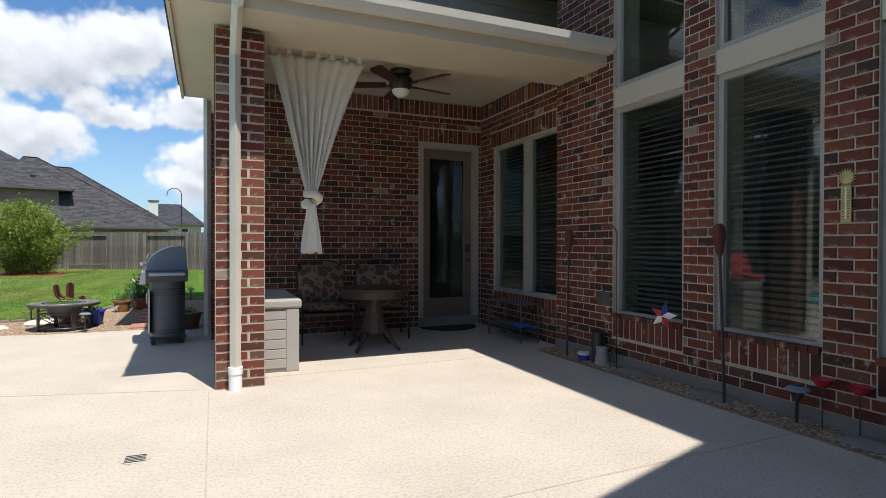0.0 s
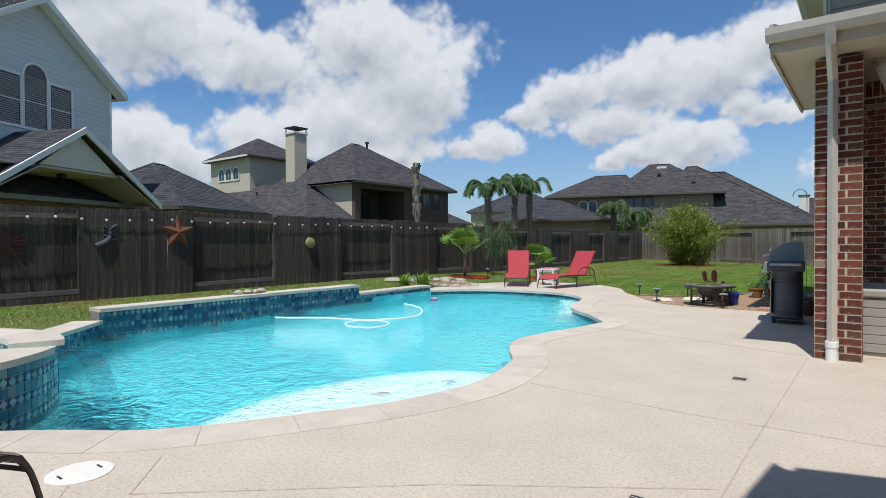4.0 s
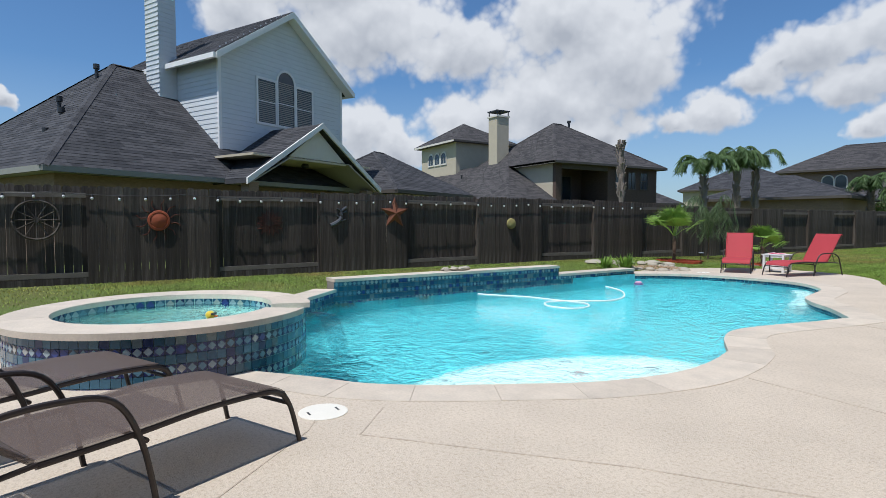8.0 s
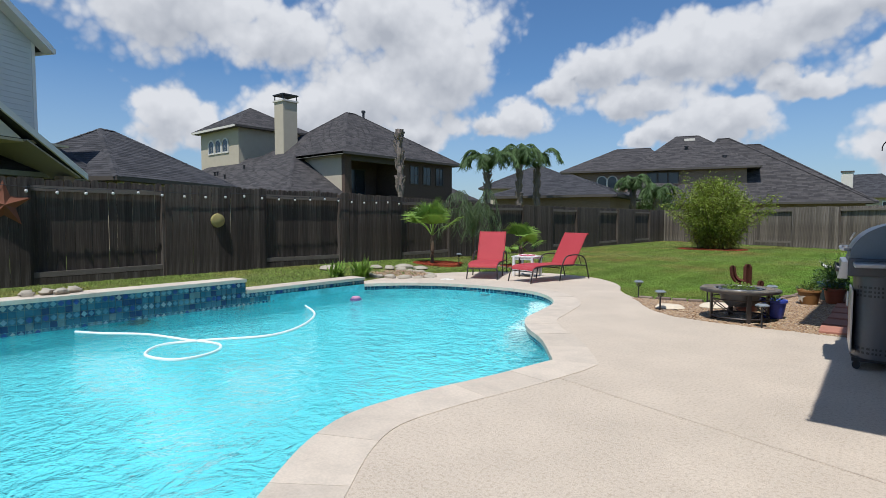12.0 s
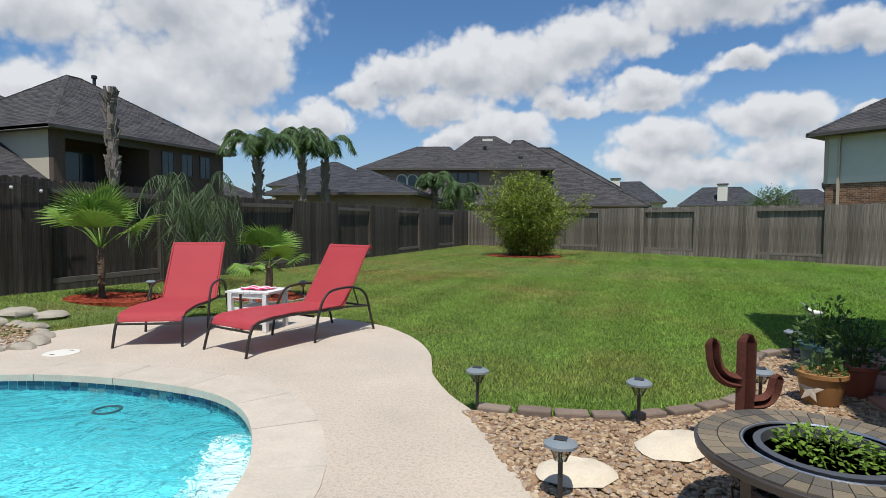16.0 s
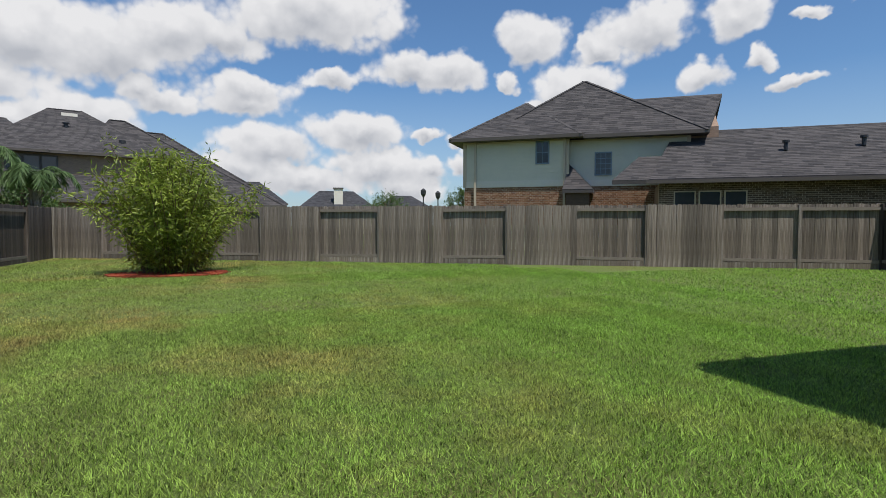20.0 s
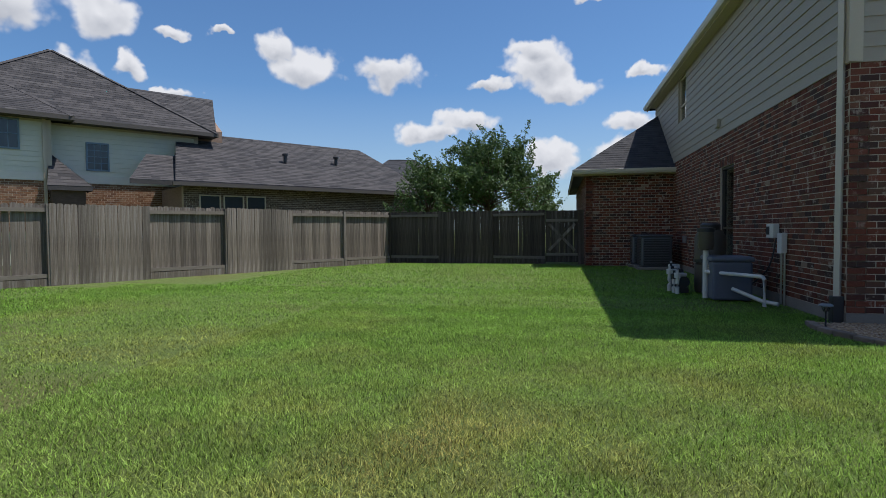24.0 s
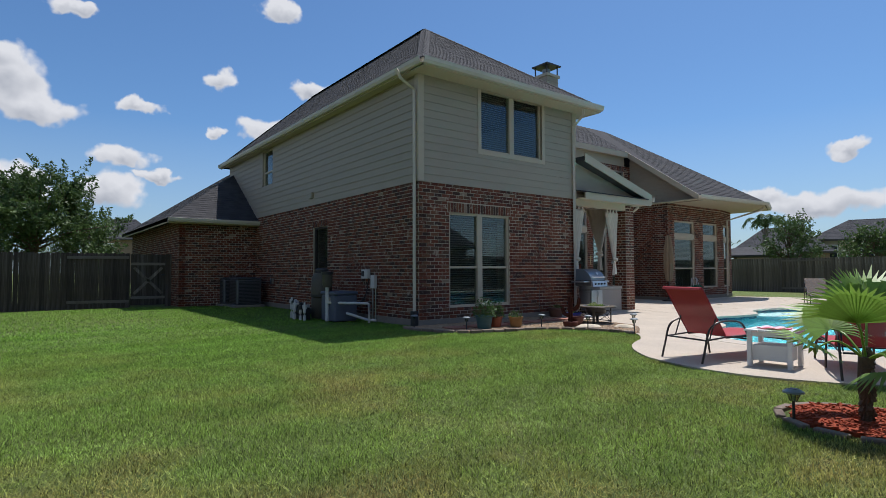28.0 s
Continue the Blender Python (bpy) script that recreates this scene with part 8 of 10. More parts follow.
def at_fence(y, z):
    """A pose on the west fence whose -y axis faces the pool."""
    return Matrix.Translation((fo, y, z)) @ Matrix.Rotation(radians(90), 4, "Z")


wheel = thing("wagon_wheel", "weathered grey wooden wagon wheel on the fence", "wheel", m=at_fence(-2.85, 1.31) @ Matrix.Scale(0.82, 4))
part("rim", Geo().tube([(0.42 * math.cos(a), 0, 0.42 * math.sin(a)) for a in np.linspace(0, 6.283, 32)[:-1]], 0.03, 6, True), M_FENCE_D, wheel)
part("hub", Geo().tube([(0, -0.06, 0), (0, 0.04, 0)], 0.06, 12), M_FENCE_D, wheel)
for k in range(12):
    a = 2 * math.pi * k / 12
    part("spoke", Geo().tube([(0.05 * math.cos(a), 0, 0.05 * math.sin(a)), (0.41 * math.cos(a), 0, 0.41 * math.sin(a))], 0.014, 6), M_FENCE_D, wheel)
sunf = thing("sun_plaque", "orange terracotta sun plaque with wire rays", "ornament", m=at_fence(-0.92, 1.30))
dd = part("disc", Geo().lathe([(0, 0), (0.2, 0), (0.19, 0.03), (0.16, 0.035), (0.15, 0.02), (0.1, 0.045), (0, 0.055)], seg=24), surface("terracotta", (0.30, 0.07, 0.028), 0.7, var=0.2, scale=8), sunf, smooth=True)
dd.matrix_local = Matrix.Rotation(radians(90), 4, "X")
for k in range(12):
    a = 2 * math.pi * (k + 0.5) / 12
    part("ray", Geo().tube(curve([(0.22 * math.cos(a), 0, 0.22 * math.sin(a)), (0.31 * math.cos(a + 0.12), 0, 0.31 * math.sin(a + 0.12)), (0.40 * math.cos(a), 0, 0.40 * math.sin(a))], 3), 0.009, 5), M_RUST, sunf)
flw = thing("wire_flower", "dark rusty wire flower on the fence", "ornament", m=at_fence(1.24, 1.25) @ Matrix.Translation((0, 0.1, 0)))
for k in range(14):
    a = 2 * math.pi * k / 14
    part("petal", Geo().tube([(0.06 * math.cos(a), 0, 0.06 * math.sin(a)), (0.2 * math.cos(a - 0.14), 0, 0.2 * math.sin(a - 0.14)), (0.30 * math.cos(a), 0, 0.30 * math.sin(a)), (0.2 * math.cos(a + 0.14), 0, 0.2 * math.sin(a + 0.14))], 0.008, 5, True), M_RUST, flw)
gek = thing("gecko_plaque", "grey metal gecko on the fence", "ornament", m=at_fence(2.82, 1.39))
part("body", Geo().tube(curve([(-0.25, 0, -0.2), (-0.08, 0, -0.12), (0.02, 0, 0.0), (0.0, 0, 0.12), (0.14, 0, 0.22)], 4), 0.05, 8, r2=0.03), M_GREYMETAL, gek, smooth=True)
for p in ((-0.1, -0.02), (0.12, -0.1), (-0.1, 0.15), (0.14, 0.08)):
    part("leg", Geo().tube([(0.01, 0, p[1]), (p[0], 0, p[1] + 0.04)], 0.016, 6), M_GREYMETAL, gek)
m_star = surface("copper_star", (0.20, 0.075, 0.04), 0.6, metal=0.3, var=0.2, scale=6)
star_ornament("barn_star", "copper brown metal barn star on the fence", at_fence(4.2, 1.48), 0.4, [m_star], 0.09)
gm = thing("face_plaque", "small olive plaster plaque on the fence", "ornament", m=at_fence(7.8, 1.22))
dd = part("disc", Geo().lathe([(0, 0), (0.15, 0), (0.14, 0.05), (0.06, 0.08), (0, 0.08)], seg=20), surface("olive_plaster", (0.30, 0.26, 0.10), 0.8, var=0.25, scale=12), gm, smooth=True)
dd.matrix_local = Matrix.Rotation(radians(90), 4, "X")

m_bulb = surface("frosted_bulb", (0.75, 0.75, 0.72), 0.25, var=0.03)
strl = thing("string_lights", "string of clear bulbs hung along the fence top", "string lights")
ys = np.arange(-9.2, 13.6, 0.62)
wire = []
bulb = Geo().lathe([(0, -0.095), (0.02, -0.088), (0.027, -0.066), (0.017, -0.035), (0, -0.03)], seg=10).mesh("bulb", m_bulb, True)
sock = Geo().lathe([(0, -0.045), (0.02, -0.045), (0.018, 0.0), (0, 0.0)], seg=8).mesh("socket", M_BLACK)
for i, y in enumerate(np.arange(-9.2, 13.6, 0.062)):
    ph = (y + 9.2) % 2.2 / 2.2
    wire.append((fo + 0.03, y, ground_z(FX, y) + 1.69 - 0.05 * 4 * ph * (1 - ph)))
part("wire", Geo().tube(wire[::3], 0.006, 5), M_BLACK, strl)
for i in range(4, len(wire), 7):
    p = wire[i]
    for nm, me in (("socket", sock), ("bulb", bulb)):
        ob = new(nm, me)
        ob.parent = strl
        ob.location = p

# ---- pool things ----
hose = [(-7.25, 4.12), (-6.9, 4.3), (-6.44, 4.61), (-5.83, 4.77), (-5.3, 4.9), (-5.0, 4.65), (-5.02, 4.3), (-5.43, 4.2), (-5.75, 4.5), (-5.6, 4.95), (-5.47, 5.14), (-5.3, 5.5), (-5.41, 5.92), (-5.75, 6.4), (-6.2, 6.8), (-6.83, 7.1)]
ph = Geo().tube([(x, y, WATER_Z + 0.012) for x, y in spline(hose, 8)], 0.016, 7)
tagged(part("pool_hose", ph, M_WHITE, None, smooth=True), "white floating pool cleaner hose on the water", "hose")
fl = thing("chlorine_float", "small lilac and pink floating chlorine dispenser", "pool float", m=Matrix.Translation((-6.79, 8.09, WATER_Z)))
part("ring", Geo().lathe([(0, -0.03), (0.09, -0.03), (0.105, 0.0), (0.09, 0.03), (0, 0.035)], seg=20), surface("lilac_plastic", (0.10, 0.06, 0.17), 0.4), fl, smooth=True)
part("cap", Geo().lathe([(0, 0.034), (0.075, 0.034), (0.06, 0.06), (0, 0.065)], seg=16), surface("pink_plastic", (0.5, 0.25, 0.36), 0.45), fl, smooth=True)
hoop = Geo().tube([(0.085 * math.cos(q), 0.085 * math.sin(q), -0.003) for q in np.linspace(0, 2 * math.pi, 25)], 0.012, 7)
tagged(part("swim_ring", hoop, surface("dark_teal_plastic", (0.02, 0.07, 0.08), 0.4), smooth=True), "dark teal plastic ring floating on the pool", "pool toy").matrix_world = Matrix.Translation((-5.49, 10.01, WATER_Z))
for x, y, c, lab in ((-2.18, 2.58, (0.03, 0.03, 0.10), "dark starfish toy on the pool shelf"), (-2.46, 1.9, (0.45, 0.06, 0.06), "red starfish toy on the pool shelf")):
    st = Geo()
    pts = [((0.09 if k % 2 == 0 else 0.03) * math.cos(k * math.pi / 5), (0.09 if k % 2 == 0 else 0.03) * math.sin(k * math.pi / 5)) for k in range(10)]
    st.prism(pts, 0, 0.015)
    ob = tagged(part("starfish_toy", st, surface("toy_%s" % lab[:3], c, 0.5)), lab, "pool toy")
    ob.matrix_world = Matrix.Translation((x, y, -0.30))
duck = thing("duck_float", "small yellow plastic duck float on the spa", "pool toy", m=Matrix.Translation((-4.1, -1.1, SPA_H - 0.125)) @ Matrix.Rotation(radians(60), 4, "Z"))
m_y = surface("yellow_plastic", (0.6, 0.4, 0.02), 0.35)
part("body", Geo().blob((0, 0, 0.03), 0.06, 1, 0.03, 12, 7, 0.75), m_y, duck, smooth=True)
part("head", Geo().blob((0.05, 0, 0.11), 0.042, 2, 0.02, 12, 7), m_y, duck, smooth=True)
part("beak", Geo().box(0.085, 0.115, -0.015, 0.015, 0.095, 0.11), surface("orange_plastic", (0.6, 0.12, 0.01), 0.4), duck, bevel=0.004)
part("glasses", Geo().box(0.07, 0.095, -0.04, 0.04, 0.115, 0.135), M_BLACK, duck, bevel=0.004)
for x, y, r, lab in ((-2.24, -0.66, 0.16, "round white skimmer lid in the deck"), (-7.0, 10.75, 0.15, "round pale skimmer lid in the deck")):
    sk = thing("skimmer_lid", lab, "lid", "skimmer lids", m=Matrix.Translation((x, y, 0.0)))
    part("disc", Geo().lathe([(0, 0), (r, 0), (r, 0.004), (r - 0.01, 0.006), (0, 0.006)], seg=32), surface("cream_plastic", (0.68, 0.65, 0.57), 0.6, var=0.05), sk)
    part("slot", Geo().box(-0.03, 0.03, -r * 0.6 - 0.006, -r * 0.6 + 0.006, 0.0055, 0.0075).box(-0.03, 0.03, r * 0.6 - 0.006, r * 0.6 + 0.006, 0.0055, 0.0075), M_BLACK, sk)
for x, y in ((0.22, 3.7), (0.28, 0.82)):
    dr = thing("drain_cover", "small round slotted drain cover in the deck", "drain", "drain covers", m=Matrix.Translation((x, y, 0.0)))
    part("plate", Geo().lathe([(0, 0), (0.08, 0), (0.08, 0.004), (0, 0.004)], seg=24), M_CONC, dr)
    for k in range(5):
        part("slot", Geo().box(-0.055, 0.055, -0.05 + k * 0.025 - 0.006, -0.05 + k * 0.025 + 0.006, 0.0035, 0.006), M_BLACK, dr)
sp = Geo()
rr = random.Random(2)
for k in range(14):
    x0 = -3.72 + 0.02 * k
    sp.tube(curve([(-4.05 + 0.012 * k, -0.25 + 0.012 * k, SPA_H - 0.05), (-3.95 + 0.012 * k, -0.08 + 0.01 * k, SPA_H - 0.12), (-3.9 + 0.012 * k, 0.02 + 0.01 * k, WATER_Z)], 4), 0.005, 5)
ob = tagged(part("spillway_water", sp, glass_mat("falling_water", (0.85, 0.93, 0.95))), "thin water spilling from the spa", "water", kind="structure")
ob.visible_shadow = False

# rocks
M_ROCK = surface("pale_rock", (0.38, 0.34, 0.27), 0.9, var=0.2, scale=5, bump=0.6, depth=0.02)
rk = random.Random(11)
RING = [(-8.62 + 0.95 * math.cos(a) + 0.12 * math.cos(3 * a), 10.75 + 0.72 * math.sin(a)) for a in np.linspace(0, 2 * math.pi, 22)[:-1]]
for i, (x, y) in enumerate(RING):
    r = rk.uniform(0.08, 0.14)
    g = Geo().blob((0, 0, 0), r, seed=i, rough=0.2, seg=9, rows=6, flat=0.5)
    ob = tagged(part("rock", g, M_ROCK, None, smooth=True), "pale cream rock in a border ring by the pool", "rock", "border rocks")
    ob.matrix_world = Matrix.Translation((x, y, ground_z(x, y) + r * 0.25)) @ Matrix.Rotation(rk.uniform(0, 6), 4, "Z") @ Matrix.Diagonal((1.25, 0.85, 1, 1))
pebbles("gravel", "grey and cream pebbles inside the rock ring", [RING], 520, 12, 0.035)
for i, (x, y, r) in enumerate(((-9.75, 9.9, 0.25), (-9.3, 11.8, 0.22), (-8.9, 11.95, 0.2))):
    g = Geo().blob((0, 0, 0), r, seed=40 + i, rough=0.15, seg=10, rows=6, flat=0.35)
    ob = tagged(part("flagstone", g, M_ROCK, None, smooth=True), "flat cream flagstone beside the pool border", "stone", "flagstones")
    ob.matrix_world = Matrix.Translation((x, y, ground_z(x, y) + 0.03))
for i, (x, y) in enumerate(((-7.9, 3.8), (-7.92, 4.02), (-7.85, 4.15), (-7.93, 4.3))):
    g = Geo().blob((0, 0, 0), 0.09, seed=60 + i, rough=0.3, seg=8, rows=6, flat=0.5)
    ob = tagged(part("rock", g, M_ROCK, None, smooth=True), "pale rock lying on the raised pool wall", "rock", "wall rocks")
    ob.matrix_world = Matrix.Translation((x, y, 0.335))


# ---- plants ----
def blades(cx, cy, z, n, ln, seed, mat, name, label, width=0.02):
    rnd = random.Random(seed)
    t = thing(name, label, "plant", m=Matrix.Translation((cx, cy, z)))
    g = Geo()
    for _ in range(n):
        a, tilt = rnd.uniform(0, 6.28), rnd.uniform(0.2, 1.0)
        l = ln * rnd.uniform(0.6, 1.1)
        d = Vector((math.cos(a) * math.sin(tilt), math.sin(a) * math.sin(tilt), math.cos(tilt)))
        s = Vector((-math.sin(a), math.cos(a), 0)) * width
        p0 = Vector((rnd.uniform(-0.12, 0.12), rnd.uniform(-0.12, 0.12), 0))
        p1, p2 = p0 + d * l * 0.6, p0 + d * l - Vector((0, 0, 0.25 * l * math.sin(tilt)))
        g.add([p0 - s * 0.6, p0 + s * 0.6, p1 + s, p1 - s, p2], [(0, 1, 2, 3), (3, 2, 4)])
    part("leaves", g, mat, t, kind="stuff")


blades(-8.55, 9.75, 0.03, 90, 0.5, 1, M_PALM, "lily_clump", "green strap-leaved lily clump by the pool wall")
blades(-8.85, 9.35, 0.04, 60, 0.45, 2, M_PALM, "lily_clump", "green strap-leaved lily clump on the border")


def fan_palm(x, y, z, trunk, n, frond, seed, label):
    """A young fan palm: a shaggy trunk and fronds that are fans of narrow leaflets."""
    rnd = random.Random(seed)
    p = thing("fan_palm", label, "palm", "young fan palms", m=Matrix.Translation((x, y, z)))
    g = Geo().tube([(0, 0, -0.05), (0.01, 0, trunk * 0.5), (0.0, 0.01, trunk)], 0.06, 10, r2=0.05)
    for k in range(40):
        a, h = rnd.uniform(0, 6.28), rnd.uniform(0.02, trunk)
        m = Matrix.Translation((0.052 * math.cos(a), 0.052 * math.sin(a), h)) @ Matrix.Rotation(a, 4, "Z") @ Matrix.Rotation(radians(-30), 4, "Y")
        g.box(-0.01, 0.01, -0.018, 0.018, 0, 0.09, m)
    part("trunk", g, M_TRUNK, p)
    for k in range(n):
        az = 2 * math.pi * k / n + rnd.uniform(-0.35, 0.35)
        el = radians(rnd.choice((78, 66, 48, 62, 30, 12)) + rnd.uniform(-8, 8)) if k else radians(80)
        ln = frond * rnd.uniform(0.75, 1.0) * (0.8 if el < 0.3 else 1)
        d = Vector((math.cos(az) * math.cos(el), math.sin(az) * math.cos(el), math.sin(el)))
        tip = Vector((0, 0, trunk)) + d * ln * 0.55 - Vector((0, 0, 0.05 if el > 0.5 else 0.12))
        fr = Geo().tube(curve([(0, 0, trunk - 0.03), Vector((0, 0, trunk)) + d * ln * 0.3 + Vector((0, 0, 0.02)), tip], 4), 0.012, 5, r2=0.006)
        stem = part("petiole", fr, M_PALM, p, kind="")
        side = d.cross(Vector((0, 0, 1)))
        side = side.normalized() if side.length > 0.05 else Vector((1, 0, 0))
        up = side.cross(d).normalized()
        lf = Geo()
        m = 26
        for j in range(m):
            b = radians((2 * j / (m - 1) - 1) * (78 if el > 0.7 else 112))
            e = (d * math.cos(b) + side * math.sin(b)).normalized()
            l = ln * 0.62 * (0.72 + 0.28 * math.cos(b * 0.6)) * rnd.uniform(0.92, 1.05)
            w = side * math.cos(b) - d * math.sin(b)
            w = w.normalized() * 0.019
            q1 = tip + e * l * 0.55 + up * (0.03 * math.cos(b))
            q2 = tip + e * l - Vector((0, 0, 0.10 * l + (0.25 * l if el < 0.4 else 0.02)))
            lf.add([tip - w * 0.2, tip + w * 0.2, q1 + w + up * 0.006, q1 - w, q2], [(0, 1, 2, 3), (3, 2, 4)])
        part("fan_leaf", lf, M_PALM, stem)


fan_palm(-9.55, 13.15, 0.08, 0.75, 11, 1.15, 1, "young fan palm with bright green fronds by the fence")
fan_palm(-7.62, 14.55, 0.0, 0.5, 8, 0.9, 7, "young fan palm with drooping lower fronds in mulch")


def mulch(x, y, rx, ry, label, seed, n=500):
    pts = [(x + rx * math.cos(a) * (1 + 0.08 * math.sin(3 * a + seed)), y + ry * math.sin(a) * (1 + 0.08 * math.cos(2 * a))) for a in np.linspace(0, 2 * math.pi, 28)[:-1]]
    z = ground_z(x, y)
    mb = tagged(part("mulch_bed", Geo().prism(pts, z - 0.05, z + 0.035), M_MULCH), label, "mulch", kind="structure")
    rnd = random.Random(seed)
    g = Geo()
    for _ in range(n):
        a, q = rnd.uniform(0, 6.28), math.sqrt(rnd.random())
        m = Matrix.Translation((x + rx * q * math.cos(a), y + ry * q * math.sin(a), z + 0.04)) @ Matrix.Rotation(rnd.uniform(0, 6.28), 4, "Z") @ Matrix.Rotation(rnd.uniform(-0.5, 0.5), 4, "Y")
        g.box(-0.03, 0.03, -0.008, 0.008, -0.004, 0.004, m)
    part("mulch_chips", g, M_MULCH, mb, kind="stuff")


mulch(-9.5, 13.3, 0.75, 0.6, "red bark mulch round a young palm", 3)
mulch(-7.62, 14.55, 0.55, 0.5, "red bark mulch ring round a young palm", 4)
mulch(-6.0, 26.9, 1.35, 0.95, "red bark mulch under the bamboo bush", 5, 300)
for k in range(13):
    a = 2 * math.pi * k / 13
    ob = part("edging_block", Geo().box(-0.115, 0.115, -0.035, 0.035, -0.04, 0.03), M_EDGE, None, bevel=0.01)
    ob.matrix_world = Matrix.Translation((-7.62 + 0.6 * math.cos(a), 14.55 + 0.54 * math.sin(a), -0.02)) @ Matrix.Rotation(a + math.pi / 2, 4, "Z")
    tagged(ob, "brown concrete edging block round the palm", "edging", "palm edging blocks")
solar_light(-8.75, 13.3, 0.28, 0.06)
solar_light(-7.25, 14.95, 0.25, -0.02)


def bamboo():
    """A dense upright bush of many stems with small narrow leaves."""
    rnd = random.Random(21)
    b = thing("bamboo_bush", "dense yellow-green bamboo bush in mulch", "bush", m=Matrix.Translation((-6.0, 27.1, 0)))
    st, lf = Geo(), Geo()
    for _ in range(210):
        a, q = rnd.uniform(0, 6.28), rnd.random()
        base = Vector((0.7 * q * math.cos(a), 0.55 * q * math.sin(a), 0))
        h = rnd.uniform(1.4, 3.0) * (1 - 0.22 * q)
        out = Vector((math.cos(a), math.sin(a), 0)) * rnd.uniform(0.3, 1.25) * (0.4 + q)
        if rnd.random() < 0.05:
            h *= 1.22
        pts = [base, base + out * 0.35 + Vector((0, 0, h * 0.55)), base + out + Vector((0, 0, h))]
        c = curve(pts, 6)
        st.tube(c[::3], 0.009, 4)
        for p in c[2:]:
            for _k in range(17):
                v = Vector((rnd.gauss(0, 1), rnd.gauss(0, 1), rnd.gauss(0, 0.7))).normalized()
                o = p + v * rnd.uniform(0.0, 0.26)
                e = (v + Vector((rnd.gauss(0, .5), rnd.gauss(0, .5), rnd.gauss(0, .5) - 0.2))).normalized()
                s = e.cross(Vector((rnd.gauss(0, 1), rnd.gauss(0, 1), rnd.gauss(0, 1)))).normalized() * rnd.uniform(0.012, 0.02)
                l = rnd.uniform(0.10, 0.2)
                lf.add([o, o + e * l * 0.45 + s, o + e * l, o + e * l * 0.45 - s], [(0, 1, 2, 3)])
    part("cane_thicket", st, M_TRUNK, b, kind="stuff")
    part("crown", lf, M_LEAF, b, kind="stuff")


bamboo()


def broad_tree(x, y, h, r, seed, label, n=2600, trunk=0.13, leaf=0.26, mat=None, low=0.25):
    rnd = random.Random(seed)
    t = thing("tree", label, "tree", m=Matrix.Translation((x, y, 0)))
    g = Geo().tube(curve([(0, 0, -0.1), (0.05, 0.03, h * 0.25), (0.0, 0.1, h * 0.5), (0.05, 0.0, h * 0.8)], 4), trunk, 8, r2=trunk * 0.25)
    tips = []
    for k in range(44):
        a = rnd.uniform(0, 6.28)
        z0 = h * rnd.uniform(low, 0.75)
        z1 = min(h * 0.97, z0 + h * rnd.uniform(0.08, 0.35))
        q = r * rnd.uniform(0.5, 1.0) * (1 - 0.5 * max(0, (z1 / h - 0.55)) / 0.45)
        tip = Vector((q * math.cos(a), q * math.sin(a), z1))
        g.tube(curve([(0, 0, z0), tip * 0.5 + Vector((0, 0, z0 * 0.55)), tip], 3), trunk * 0.3, 5, r2=0.012)
        tips += [tip, tip * 0.7 + Vector((0, 0, z0 * 0.3))]
    tips += [Vector((rnd.gauss(0, r * 0.25), rnd.gauss(0, r * 0.25), h * rnd.uniform(0.8, 1.0))) for _ in range(8)]
    part("trunk", g, M_TRUNK, t)
    lf = Geo()
    # leaves sit along short rising twigs, so that the outline is ragged
    twigs = []
    for c in tips:
        for _ in range(4):
            d = Vector((c.x, c.y, 0)) * (0.5 / r) + Vector((rnd.gauss(0, 0.5), rnd.gauss(0, 0.5), rnd.uniform(0.1, 1.0)))
            twigs.append((c + Vector((rnd.gauss(0, 0.09 * r), rnd.gauss(0, 0.09 * r), rnd.gauss(0, 0.08 * r))), d.normalized() * r * rnd.uniform(0.14, 0.36)))
    for _ in range(n):
        c, d = rnd.choice(twigs)
        u = rnd.random()
        o = c + d * (u * 1.3 - 0.3) + Vector((rnd.gauss(0, 1), rnd.gauss(0, 1), rnd.gauss(0, 1))) * (0.035 * r * (1.25 - u))
        if o.z < h * low * 0.8:
            continue
        e = Vector((rnd.gauss(0, 1), rnd.gauss(0, 1), rnd.gauss(0, 1))).normalized()
        s = e.cross(Vector((rnd.gauss(0, 1), rnd.gauss(0, 1), rnd.gauss(0, 1)))).normalized()
        l = leaf * rnd.uniform(0.6, 1.2)
        lf.add([o, o + e * l * 0.5 + s * l * 0.24, o + e * l, o + e * l * 0.5 - s * l * 0.24], [(0, 1, 2, 3)])
    part("crown", lf, mat or M_OAK, t, kind="stuff")


broad_tree(16.9, 19.4, 4.75, 2.7, 1, "leafy green oak tree behind the fence", 30000, leaf=0.14, low=0.16)
broad_tree(16.6, 22.0, 4.0, 1.8, 2, "rounded green tree behind the fence", 12000, leaf=0.125, low=0.16)
broad_tree(20.5, 17.6, 3.4, 1.6, 3, "small reddish green tree beside the garage", 8000, leaf=0.13)
for i, (x, y, h, r) in enumerate(((5.0, -17.5, 4.2, 1.9), (10.5, -18.5, 3.1, 1.7), (0.5, -17.0, 3.4, 1.8), (14.0, -15.0, 3.6, 1.8), (9.6, 70.0, 4.2, 2.8), (-4.4, 60.0, 3.4, 1.5), (14.5, 60, 4.4, 2.0), (-14.5, 44.0, 3.4, 1.6))):
    broad_tree(x, y, h, r, 10 + i, "distant rounded green tree beyond the fence", 5000, leaf=0.17)


